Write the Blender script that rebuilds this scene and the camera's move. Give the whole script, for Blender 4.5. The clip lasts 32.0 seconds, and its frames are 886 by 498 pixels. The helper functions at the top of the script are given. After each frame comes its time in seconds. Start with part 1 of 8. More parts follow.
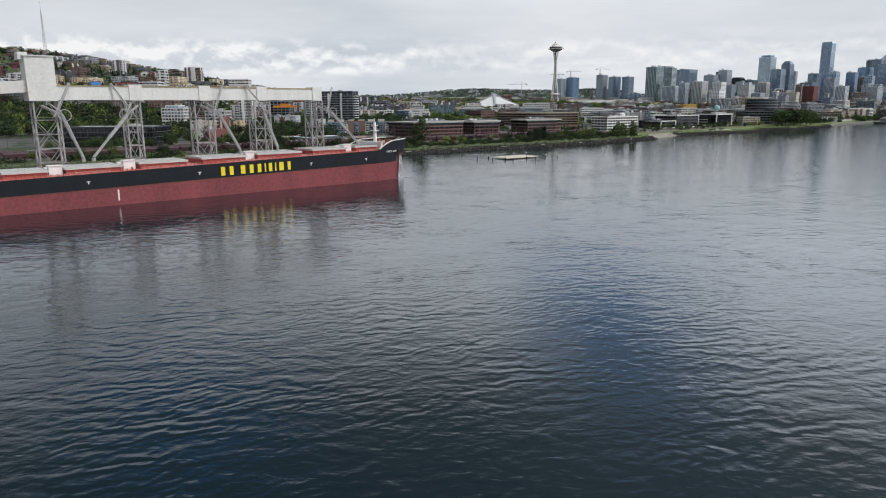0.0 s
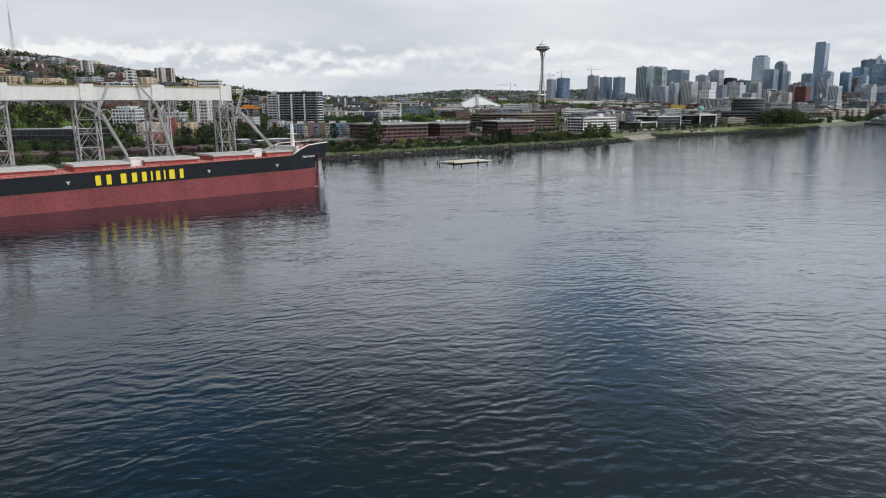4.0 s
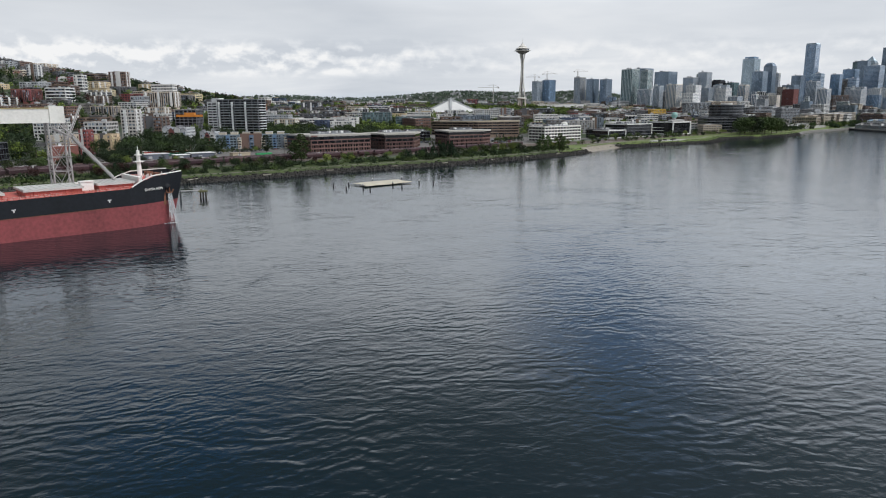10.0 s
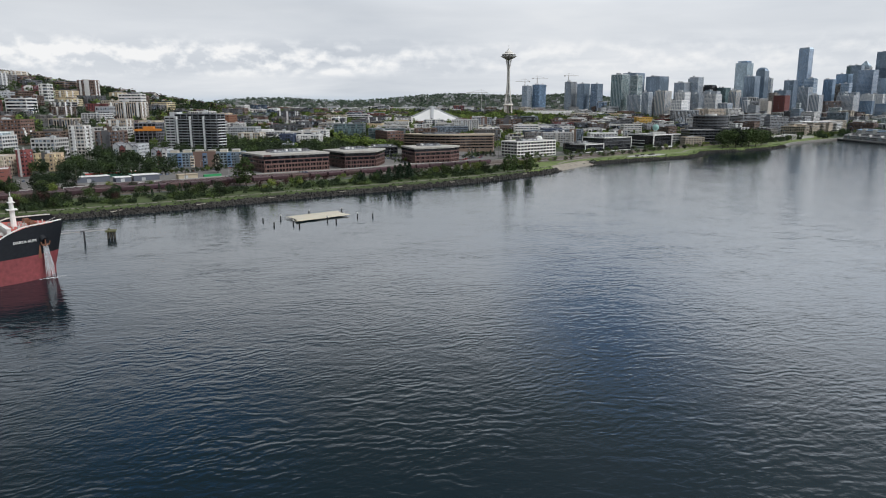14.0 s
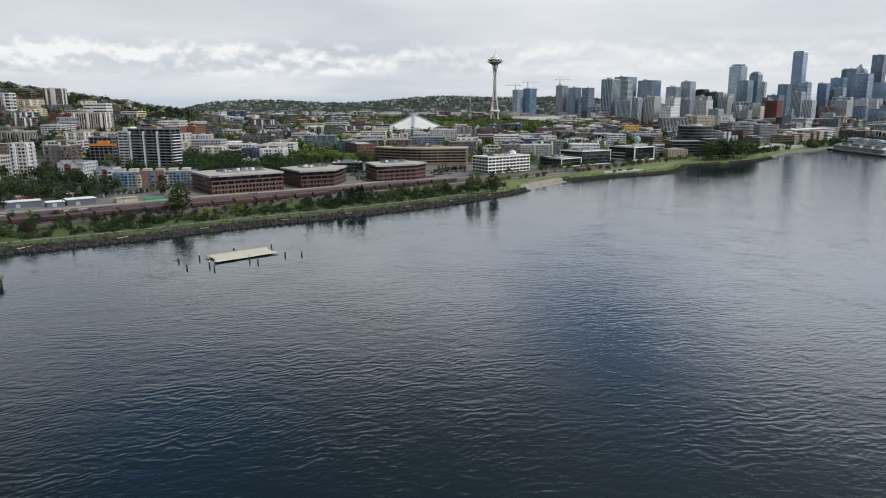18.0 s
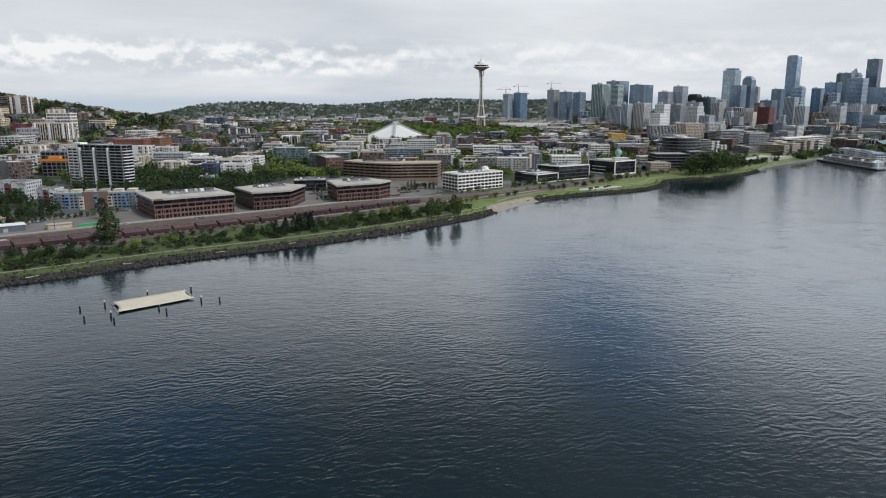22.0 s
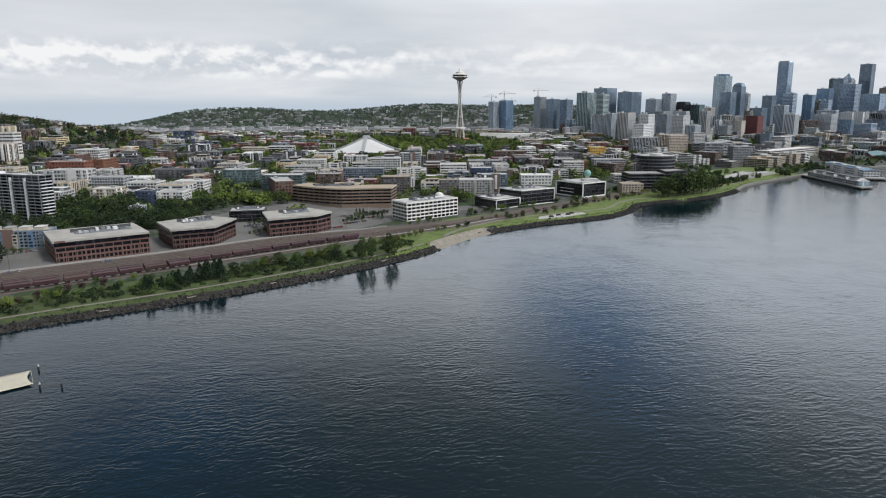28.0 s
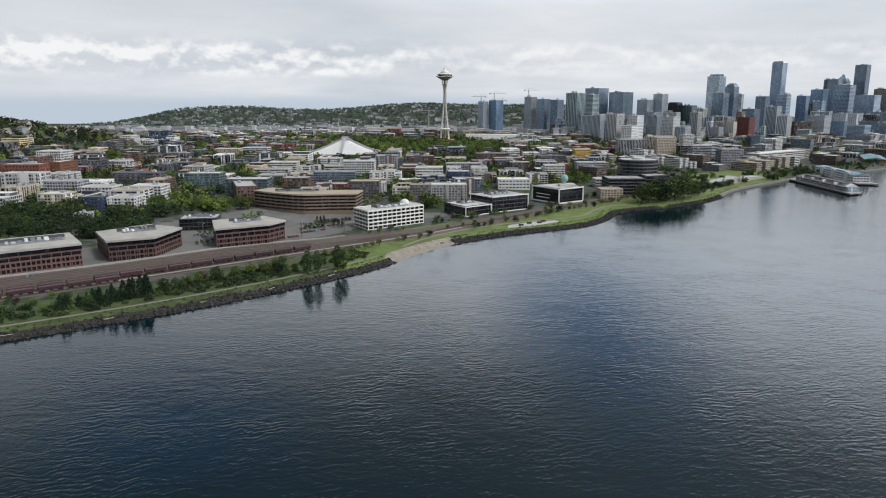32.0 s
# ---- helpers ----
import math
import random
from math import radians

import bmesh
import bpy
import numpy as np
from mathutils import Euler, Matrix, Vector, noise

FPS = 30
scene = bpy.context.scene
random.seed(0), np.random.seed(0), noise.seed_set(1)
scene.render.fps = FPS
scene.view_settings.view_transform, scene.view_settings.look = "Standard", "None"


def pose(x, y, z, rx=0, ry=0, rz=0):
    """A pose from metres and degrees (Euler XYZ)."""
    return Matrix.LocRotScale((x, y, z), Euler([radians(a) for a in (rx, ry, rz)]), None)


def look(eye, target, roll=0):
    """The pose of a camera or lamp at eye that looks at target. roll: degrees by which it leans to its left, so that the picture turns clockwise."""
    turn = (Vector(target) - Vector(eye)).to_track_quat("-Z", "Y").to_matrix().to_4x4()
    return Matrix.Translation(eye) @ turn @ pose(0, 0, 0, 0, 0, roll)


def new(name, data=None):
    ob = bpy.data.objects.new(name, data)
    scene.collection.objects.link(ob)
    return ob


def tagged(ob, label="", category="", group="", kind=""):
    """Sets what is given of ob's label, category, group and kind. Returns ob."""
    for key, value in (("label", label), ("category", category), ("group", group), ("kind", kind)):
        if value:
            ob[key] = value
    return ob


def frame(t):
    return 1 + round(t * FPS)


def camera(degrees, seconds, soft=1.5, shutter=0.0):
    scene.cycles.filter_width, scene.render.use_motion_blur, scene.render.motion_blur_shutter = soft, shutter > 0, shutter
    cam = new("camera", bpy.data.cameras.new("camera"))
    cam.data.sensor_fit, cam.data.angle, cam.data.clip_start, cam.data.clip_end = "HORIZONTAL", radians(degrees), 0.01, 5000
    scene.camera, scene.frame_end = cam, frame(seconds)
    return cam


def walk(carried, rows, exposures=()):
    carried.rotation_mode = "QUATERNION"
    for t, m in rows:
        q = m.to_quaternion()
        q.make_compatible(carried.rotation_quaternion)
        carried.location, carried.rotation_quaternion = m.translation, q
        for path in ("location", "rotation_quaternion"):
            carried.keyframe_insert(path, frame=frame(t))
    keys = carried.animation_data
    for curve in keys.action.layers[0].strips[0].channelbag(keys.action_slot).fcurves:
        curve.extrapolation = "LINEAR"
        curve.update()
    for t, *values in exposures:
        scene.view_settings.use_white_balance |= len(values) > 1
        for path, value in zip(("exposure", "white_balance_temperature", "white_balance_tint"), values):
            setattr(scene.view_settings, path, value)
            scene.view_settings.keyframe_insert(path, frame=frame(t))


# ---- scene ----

# ---------- camera ----------
cam = camera(66.32, 32.0, soft=1.1)
walk(cam, (
    (0.0, pose(0.0, 0.0, 39.2, 78.05, 0.31, 0.50)),
    (3.0, pose(27.7, 28.0, 38.5, 78.13, 0.38, 0.40)),
    (6.0, pose(55.0, 55.2, 38.4, 78.18, 0.47, 0.37)),
    (9.0, pose(81.7, 81.1, 44.4, 78.13, 0.42, 0.24)),
    (13.0, pose(116.0, 114.3, 59.7, 78.15, 0.30, 0.07)),
    (17.0, pose(150.5, 151.5, 74.7, 78.16, 0.25, -0.05)),
    (20.0, pose(175.5, 179.6, 85.9, 78.16, 0.20, -0.14)),
    (23.0, pose(199.8, 207.2, 97.5, 78.15, 0.07, -0.23)),
    (25.4, pose(220.0, 228.8, 106.4, 78.24, 0.15, -0.31)),
    (28.0, pose(242.0, 251.9, 114.6, 78.32, 0.27, -0.35)),
    (32.0, pose(275.1, 286.7, 118.6, 78.20, 0.05, -0.49)),
))

# ---------- sky and sun ----------
SUN_EL, SUN_AZ = 52.0, 118.0      # height, and turn clockwise from straight ahead


def build_sky():
    world = bpy.data.worlds.new("overcast_sky")
    scene.world = world
    world.use_nodes = True
    nt = world.node_tree
    nt.nodes.clear()
    N, L = nt.nodes.new, nt.links.new
    out = N("ShaderNodeOutputWorld")
    sky = N("ShaderNodeTexSky")
    sky.sky_type, sky.sun_disc = "NISHITA", False
    sky.sun_elevation, sky.sun_rotation = radians(SUN_EL), radians(SUN_AZ)
    bg_sky = N("ShaderNodeBackground")
    bg_sky.inputs["Strength"].default_value = 0.15
    deep = N("ShaderNodeMix"); deep.data_type, deep.blend_type = "RGBA", "MULTIPLY"
    deep.inputs["Factor"].default_value = 1.0
    deep.inputs["B"].default_value = (0.55, 0.80, 1.05, 1)
    L(sky.outputs[0], deep.inputs["A"]); L(deep.outputs["Result"], bg_sky.inputs["Color"])
    # cloud deck: the view direction carried up to a flat layer
    tc = N("ShaderNodeTexCoord")
    sep = N("ShaderNodeSeparateXYZ")
    L(tc.outputs["Generated"], sep.inputs[0])
    zc = N("ShaderNodeMath"); zc.operation = "MAXIMUM"
    L(sep.outputs["Z"], zc.inputs[0]); zc.inputs[1].default_value = 0.0
    zz = N("ShaderNodeMath"); zz.operation = "ADD"
    L(zc.outputs[0], zz.inputs[0]); zz.inputs[1].default_value = 0.055
    dv = N("ShaderNodeVectorMath"); dv.operation = "DIVIDE"
    comb = N("ShaderNodeCombineXYZ")
    for i in range(3):
        L(zz.outputs[0], comb.inputs[i])
    L(tc.outputs["Generated"], dv.inputs[0]); L(comb.outputs[0], dv.inputs[1])

    def noise_tex(vec, scale, detail, rough, dist=0.0, off=(0, 0, 0), sc=(1, 1, 1)):
        mp = N("ShaderNodeMapping")
        mp.inputs["Location"].default_value = off
        mp.inputs["Scale"].default_value = sc
        L(vec, mp.inputs["Vector"])
        n = N("ShaderNodeTexNoise")
        n.inputs["Scale"].default_value, n.inputs["Detail"].default_value = scale, detail
        n.inputs["Roughness"].default_value, n.inputs["Distortion"].default_value = rough, dist
        L(mp.outputs[0], n.inputs["Vector"])
        return n.outputs["Fac"]

    def ramp(fac, stops):
        r = N("ShaderNodeValToRGB")
        el = r.color_ramp.elements
        for i, (p, c) in enumerate(stops):
            e = el[i] if i < 2 else el.new(p)
            e.position, e.color = p, (*c, 1)
        L(fac, r.inputs["Fac"])
        return r.outputs["Color"]

    deck = noise_tex(dv.outputs[0], 0.62, 7, 0.56, 0.5, (3.1, 1.7, 0), (1, 1, 0.2))
    col = ramp(deck, [(0.26, (0.45, 0.515, 0.615)), (0.44, (0.585, 0.645, 0.73)), (0.56, (0.70, 0.75, 0.82)), (0.72, (0.865, 0.895, 0.93))])
    # soft grey-white veil, drawn-out banks and puffy heaps low over the skyline
    gen = tc.outputs["Generated"]

    def calc(op, a, b, c=None):
        m_ = N("ShaderNodeMath"); m_.operation = op
        for i, v in enumerate((a, b, c)):
            if v is None:
                continue
            if isinstance(v, (int, float)):
                m_.inputs[i].default_value = v
            else:
                L(v, m_.inputs[i])
        return m_.outputs[0]

    def fade(src, a, b, lo=0.0, hi=1.0):
        r_ = N("ShaderNodeMapRange"); r_.interpolation_type = "SMOOTHSTEP"
        for key, v in (("From Min", a), ("From Max", b), ("To Min", lo), ("To Max", hi)):
            r_.inputs[key].default_value = v
        L(src, r_.inputs["Value"])
        return r_.outputs["Result"]

    veil = noise_tex(gen, 2.3, 4, 0.5, 0.3, (1.3, 0.2, 0.45), (1, 1, 3.2))
    bank = noise_tex(gen, 6.0, 6, 0.55, 0.3, (0.2, 3.4, 1.1), (1, 1, 8.0))
    heap = noise_tex(gen, 19.0, 6, 0.52, 0.1, (0.4, 2.0, 0.7), (1, 1, 1.5))
    over = noise_tex(gen, 19.0, 6, 0.52, 0.1, (0.4, 2.0, 0.714), (1, 1, 1.5))
    row = calc("MULTIPLY", fade(sep.outputs["Z"], 0.035, 0.058), fade(sep.outputs["Z"], 0.100, 0.072))
    west_row = calc("MULTIPLY", row, fade(sep.outputs["X"], 0.10, -0.25, 0.30, 1.0))
    lit_ = calc("MULTIPLY", calc("SUBTRACT", heap, over), 2.2)
    body = calc("MULTIPLY_ADD", calc("SUBTRACT", heap, 0.40), 0.95, lit_)
    body = calc("MAXIMUM", calc("MINIMUM", body, 0.5), -0.06)
    v0 = calc("MULTIPLY_ADD", calc("SUBTRACT", veil, 0.5), 0.55, 0.55)
    v1 = calc("MULTIPLY_ADD", calc("SUBTRACT", bank, 0.5), fade(sep.outputs["Z"], 0.11, 0.06, 0.16, 0.46), v0)
    v2 = calc("MAXIMUM", calc("MULTIPLY_ADD", sep.outputs["X"], 0.05, v1), 0.40)
    v3 = calc("MULTIPLY_ADD", body, west_row, v2)
    pcol = ramp(v3, [(0.22, (0.46, 0.505, 0.57)), (0.44, (0.61, 0.652, 0.71)), (0.60, (0.735, 0.768, 0.812)), (0.82, (0.925, 0.932, 0.94))])
    low = N("ShaderNodeMapRange"); low.interpolation_type = "SMOOTHSTEP"
    low.inputs["From Min"].default_value, low.inputs["From Max"].default_value = 0.21, 0.14
    L(sep.outputs["Z"], low.inputs["Value"])
    mix = N("ShaderNodeMix"); mix.data_type = "RGBA"
    L(low.outputs["Result"], mix.inputs["Factor"]); L(col, mix.inputs["A"]); L(pcol, mix.inputs["B"])
    # blue-grey distance under the clouds
    haze = N("ShaderNodeMapRange"); haze.interpolation_type = "SMOOTHSTEP"
    haze.inputs["From Min"].default_value, haze.inputs["From Max"].default_value = 0.024, 0.004
    L(sep.outputs["Z"], haze.inputs["Value"])
    mix2 = N("ShaderNodeMix"); mix2.data_type = "RGBA"
    L(haze.outputs["Result"], mix2.inputs["Factor"]); L(mix.outputs["Result"], mix2.inputs["A"])
    mix2.inputs["B"].default_value = (0.53, 0.61, 0.70, 1)
    # the deck is thicker overhead than towards the horizon
    lift = N("ShaderNodeMapRange"); lift.interpolation_type = "SMOOTHSTEP"
    lift.inputs["From Min"].default_value, lift.inputs["From Max"].default_value = 0.13, 0.21
    lift.inputs["To Min"].default_value, lift.inputs["To Max"].default_value = 0.97, 1.72
    L(sep.outputs["Z"], lift.inputs["Value"])
    thick = N("ShaderNodeMapRange"); thick.interpolation_type = "SMOOTHSTEP"
    thick.inputs["From Min"].default_value, thick.inputs["From Max"].default_value = 0.255, 0.48
    thick.inputs["To Min"].default_value, thick.inputs["To Max"].default_value = 1.0, 0.19
    L(sep.outputs["Z"], thick.inputs["Value"])
    up = N("ShaderNodeMath"); up.operation = "MULTIPLY"
    side = N("ShaderNodeMapRange"); side.interpolation_type = "SMOOTHSTEP"
    side.inputs["From Min"].default_value, side.inputs["From Max"].default_value = -0.5, 0.55
    side.inputs["To Min"].default_value, side.inputs["To Max"].default_value = 0.72, 1.36
    L(sep.outputs["X"], side.inputs["Value"])
    band = N("ShaderNodeMapRange"); band.interpolation_type = "SMOOTHSTEP"
    band.inputs["From Min"].default_value, band.inputs["From Max"].default_value = 0.10, 0.24
    L(sep.outputs["Z"], band.inputs["Value"])
    tilt = N("ShaderNodeMix"); tilt.data_type = "FLOAT"
    tilt.inputs["A"].default_value = 1.0
    L(band.outputs["Result"], tilt.inputs["Factor"]); L(side.outputs["Result"], tilt.inputs["B"])
    lm = N("ShaderNodeMath"); lm.operation = "MULTIPLY"
    L(lift.outputs["Result"], lm.inputs[0]); L(tilt.outputs["Result"], lm.inputs[1])
    L(lm.outputs[0], up.inputs[0]); L(thick.outputs["Result"], up.inputs[1])
    # the clouds are brightest where the sun stands behind them
    sd = N("ShaderNodeVectorMath"); sd.operation = "DOT_PRODUCT"
    sa, se = radians(SUN_AZ), radians(SUN_EL)
    sd.inputs[1].default_value = (math.sin(sa) * math.cos(se), math.cos(sa) * math.cos(se), math.sin(se))
    L(tc.outputs["Generated"], sd.inputs[0])
    glow = N("ShaderNodeMapRange"); glow.interpolation_type = "SMOOTHSTEP"
    glow.inputs["From Min"].default_value, glow.inputs["From Max"].default_value = 0.28, 0.95
    glow.inputs["To Min"].default_value, glow.inputs["To Max"].default_value = 0.0, 1.1
    L(sd.outputs["Value"], glow.inputs["Value"])
    tot = N("ShaderNodeMath"); tot.operation = "ADD"
    L(up.outputs[0], tot.inputs[0]); L(glow.outputs["Result"], tot.inputs[1])
    # the unseen sky behind the flight is dimmed to darken fronts that face it
    west = N("ShaderNodeMapRange"); west.interpolation_type = "SMOOTHSTEP"
    west.inputs["From Min"].default_value, west.inputs["From Max"].default_value = 0.35, -0.5
    west.inputs["To Min"].default_value, west.inputs["To Max"].default_value = 1.0, 0.74
    L(sep.outputs["Y"], west.inputs["Value"])
    dim = N("ShaderNodeMath"); dim.operation = "MULTIPLY"
    L(tot.outputs[0], dim.inputs[0]); L(west.outputs["Result"], dim.inputs[1])
    bg_cl = N("ShaderNodeBackground")
    L(dim.outputs[0], bg_cl.inputs["Strength"])
    L(mix2.outputs["Result"], bg_cl.inputs["Color"])
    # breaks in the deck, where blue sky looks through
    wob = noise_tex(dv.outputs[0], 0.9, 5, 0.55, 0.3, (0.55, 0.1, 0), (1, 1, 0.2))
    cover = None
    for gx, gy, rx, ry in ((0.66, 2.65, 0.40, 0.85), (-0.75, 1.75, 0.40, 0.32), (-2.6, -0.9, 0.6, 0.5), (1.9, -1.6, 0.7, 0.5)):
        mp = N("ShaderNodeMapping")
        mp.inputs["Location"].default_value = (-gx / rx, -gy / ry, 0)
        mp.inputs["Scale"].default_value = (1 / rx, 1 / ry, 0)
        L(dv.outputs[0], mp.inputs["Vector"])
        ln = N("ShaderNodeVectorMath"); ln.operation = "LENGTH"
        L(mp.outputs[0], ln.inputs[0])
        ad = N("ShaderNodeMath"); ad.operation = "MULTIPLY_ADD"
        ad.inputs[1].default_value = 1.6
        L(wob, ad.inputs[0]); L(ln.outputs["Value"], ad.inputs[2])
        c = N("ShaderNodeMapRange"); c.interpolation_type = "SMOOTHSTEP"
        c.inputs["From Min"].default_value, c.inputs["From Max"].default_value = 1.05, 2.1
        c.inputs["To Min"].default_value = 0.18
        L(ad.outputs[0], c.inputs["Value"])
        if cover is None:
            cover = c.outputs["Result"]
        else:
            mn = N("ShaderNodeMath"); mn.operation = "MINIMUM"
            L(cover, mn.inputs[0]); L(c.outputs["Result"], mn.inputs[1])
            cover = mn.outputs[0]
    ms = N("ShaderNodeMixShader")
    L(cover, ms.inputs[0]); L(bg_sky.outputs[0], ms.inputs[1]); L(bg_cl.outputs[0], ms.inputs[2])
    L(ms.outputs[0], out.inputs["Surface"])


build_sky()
sun = new("sun", bpy.data.lights.new("sun", "SUN"))
sun.data.energy, sun.data.angle, sun.data.color = 2.4, radians(12), (1.0, 0.97, 0.93)
az, el = radians(SUN_AZ), radians(SUN_EL)
sun.matrix_world = look((0, 0, 0), (-math.sin(az) * math.cos(el), -math.cos(az) * math.cos(el), -math.sin(el)))

# ---------- materials ----------
MATS = {}


def nodes_of(name):
    m = bpy.data.materials.new(name)
    m.use_nodes = True
    nt = m.node_tree
    return m, nt, nt.nodes["Principled BSDF"], nt.nodes.new, nt.links.new


def mat(name, col, rough=0.7, metal=0.0, vary=0.12, scale=0.5, fine=6.0, bump=0.0, objvary=0.0, spec=0.5, islands=False, streak=False):
    """A painted, mineral or leafy surface: colour broken up at a coarse and a fine scale, with relief."""
    if name in MATS:
        return MATS[name]
    m, nt, b, N, L = nodes_of(name)
    tc = N("ShaderNodeTexCoord")
    n1, n2 = N("ShaderNodeTexNoise"), N("ShaderNodeTexNoise")
    vec = tc.outputs["Object"]
    if streak:
        mp = N("ShaderNodeMapping")
        mp.inputs["Scale"].default_value = (1, 1, 0.12)
        L(vec, mp.inputs["Vector"])
        vec = mp.outputs[0]
    for n, s, d in ((n1, scale, 4), (n2, fine, 3)):
        n.inputs["Scale"].default_value, n.inputs["Detail"].default_value = s, d
        L(vec if n is n1 else tc.outputs["Object"], n.inputs["Vector"])
    add = N("ShaderNodeMath"); add.operation = "ADD"
    L(n1.outputs["Fac"], add.inputs[0]); L(n2.outputs["Fac"], add.inputs[1])
    val = N("ShaderNodeMapRange")
    val.inputs["From Min"].default_value, val.inputs["From Max"].default_value = 0.65, 1.35
    val.inputs["To Min"].default_value, val.inputs["To Max"].default_value = 1 - vary, 1 + vary
    L(add.outputs[0], val.inputs["Value"])
    hsv = N("ShaderNodeHueSaturation")
    hsv.inputs["Color"].default_value = (*col, 1)
    fac = val.outputs["Result"]
    if objvary or islands:
        src = N("ShaderNodeNewGeometry").outputs["Random Per Island"] if islands else N("ShaderNodeObjectInfo").outputs["Random"]
        r = N("ShaderNodeMapRange")
        r.inputs["To Min"].default_value, r.inputs["To Max"].default_value = 1 - objvary, 1 + objvary
        L(src, r.inputs["Value"])
        mu = N("ShaderNodeMath"); mu.operation = "MULTIPLY"
        L(fac, mu.inputs[0]); L(r.outputs["Result"], mu.inputs[1])
        fac = mu.outputs[0]
        h = N("ShaderNodeMapRange")
        h.inputs["To Min"].default_value, h.inputs["To Max"].default_value = 0.5 - 0.05 * objvary, 0.5 + 0.05 * objvary
        w = N("ShaderNodeMath"); w.operation = "FRACT"
        w2 = N("ShaderNodeMath"); w2.operation = "MULTIPLY"; w2.inputs[1].default_value = 7.31
        L(src, w2.inputs[0]); L(w2.outputs[0], w.inputs[0]); L(w.outputs[0], h.inputs["Value"])
        L(h.outputs["Result"], hsv.inputs["Hue"])
    L(fac, hsv.inputs["Value"])
    L(hsv.outputs["Color"], b.inputs["Base Color"])
    b.inputs["Roughness"].default_value, b.inputs["Metallic"].default_value = rough, metal
    b.inputs["Specular IOR Level"].default_value = spec
    if bump:
        bp = N("ShaderNodeBump")
        bp.inputs["Distance"].default_value, bp.inputs["Strength"].default_value = bump, 0.6
        L(n2.outputs["Fac"], bp.inputs["Height"])
        L(bp.outputs[0], b.inputs["Normal"])
    MATS[name] = m
    return m


def glass_mat(name, col, rough=0.08, vary=0.25, metal=0.0, blinds=1.0):
    """Window glass seen from outside: dark, glossy, every pane a little different."""
    if name in MATS:
        return MATS[name]
    m, nt, b, N, L = nodes_of(name)
    tc = N("ShaderNodeTexCoord")
    n = N("ShaderNodeTexWhiteNoise")
    sn = N("ShaderNodeVectorMath"); sn.operation = "SNAP"
    sn.inputs[1].default_value = (2.2, 2.2, 3.4)
    L(tc.outputs["Object"], sn.inputs[0]); L(sn.outputs[0], n.inputs["Vector"])
    mr = N("ShaderNodeMapRange")
    mr.inputs["To Min"].default_value, mr.inputs["To Max"].default_value = 1 - vary, 1 + vary
    L(n.outputs["Value"], mr.inputs["Value"])
    hsv = N("ShaderNodeHueSaturation")
    hsv.inputs["Color"].default_value = (*col, 1)
    big = N("ShaderNodeTexNoise")
    big.inputs["Scale"].default_value, big.inputs["Detail"].default_value = 1.0, 2
    mp = N("ShaderNodeMapping"); mp.inputs["Scale"].default_value = (0.09, 0.09, 0.012)
    L(tc.outputs["Object"], mp.inputs["Vector"]); L(mp.outputs[0], big.inputs["Vector"])
    br = N("ShaderNodeMapRange")
    br.inputs["From Min"].default_value, br.inputs["From Max"].default_value = 0.3, 0.7
    br.inputs["To Min"].default_value, br.inputs["To Max"].default_value = 0.86, 1.14
    L(big.outputs["Fac"], br.inputs["Value"])
    lit = N("ShaderNodeMapRange")          # a few panes with pale blinds drawn
    lit.inputs["From Min"].default_value, lit.inputs["From Max"].default_value = 0.84, 1.0
    lit.inputs["To Min"].default_value, lit.inputs["To Max"].default_value = 1.0, 1.0 + blinds
    L(n.outputs["Value"], lit.inputs["Value"])
    m3 = N("ShaderNodeMath"); m3.operation = "MULTIPLY"
    L(mr.outputs["Result"], m3.inputs[0]); L(lit.outputs["Result"], m3.inputs[1])
    mr = m3
    mm = N("ShaderNodeMath"); mm.operation = "MULTIPLY"
    L(mr.outputs[0], mm.inputs[0]); L(br.outputs["Result"], mm.inputs[1])
    L(mm.outputs[0], hsv.inputs["Value"])
    L(hsv.outputs["Color"], b.inputs["Base Color"])
    b.inputs["Roughness"].default_value, b.inputs["Metallic"].default_value = rough, metal
    b.inputs["IOR"].default_value = 1.5
    MATS[name] = m
    return m


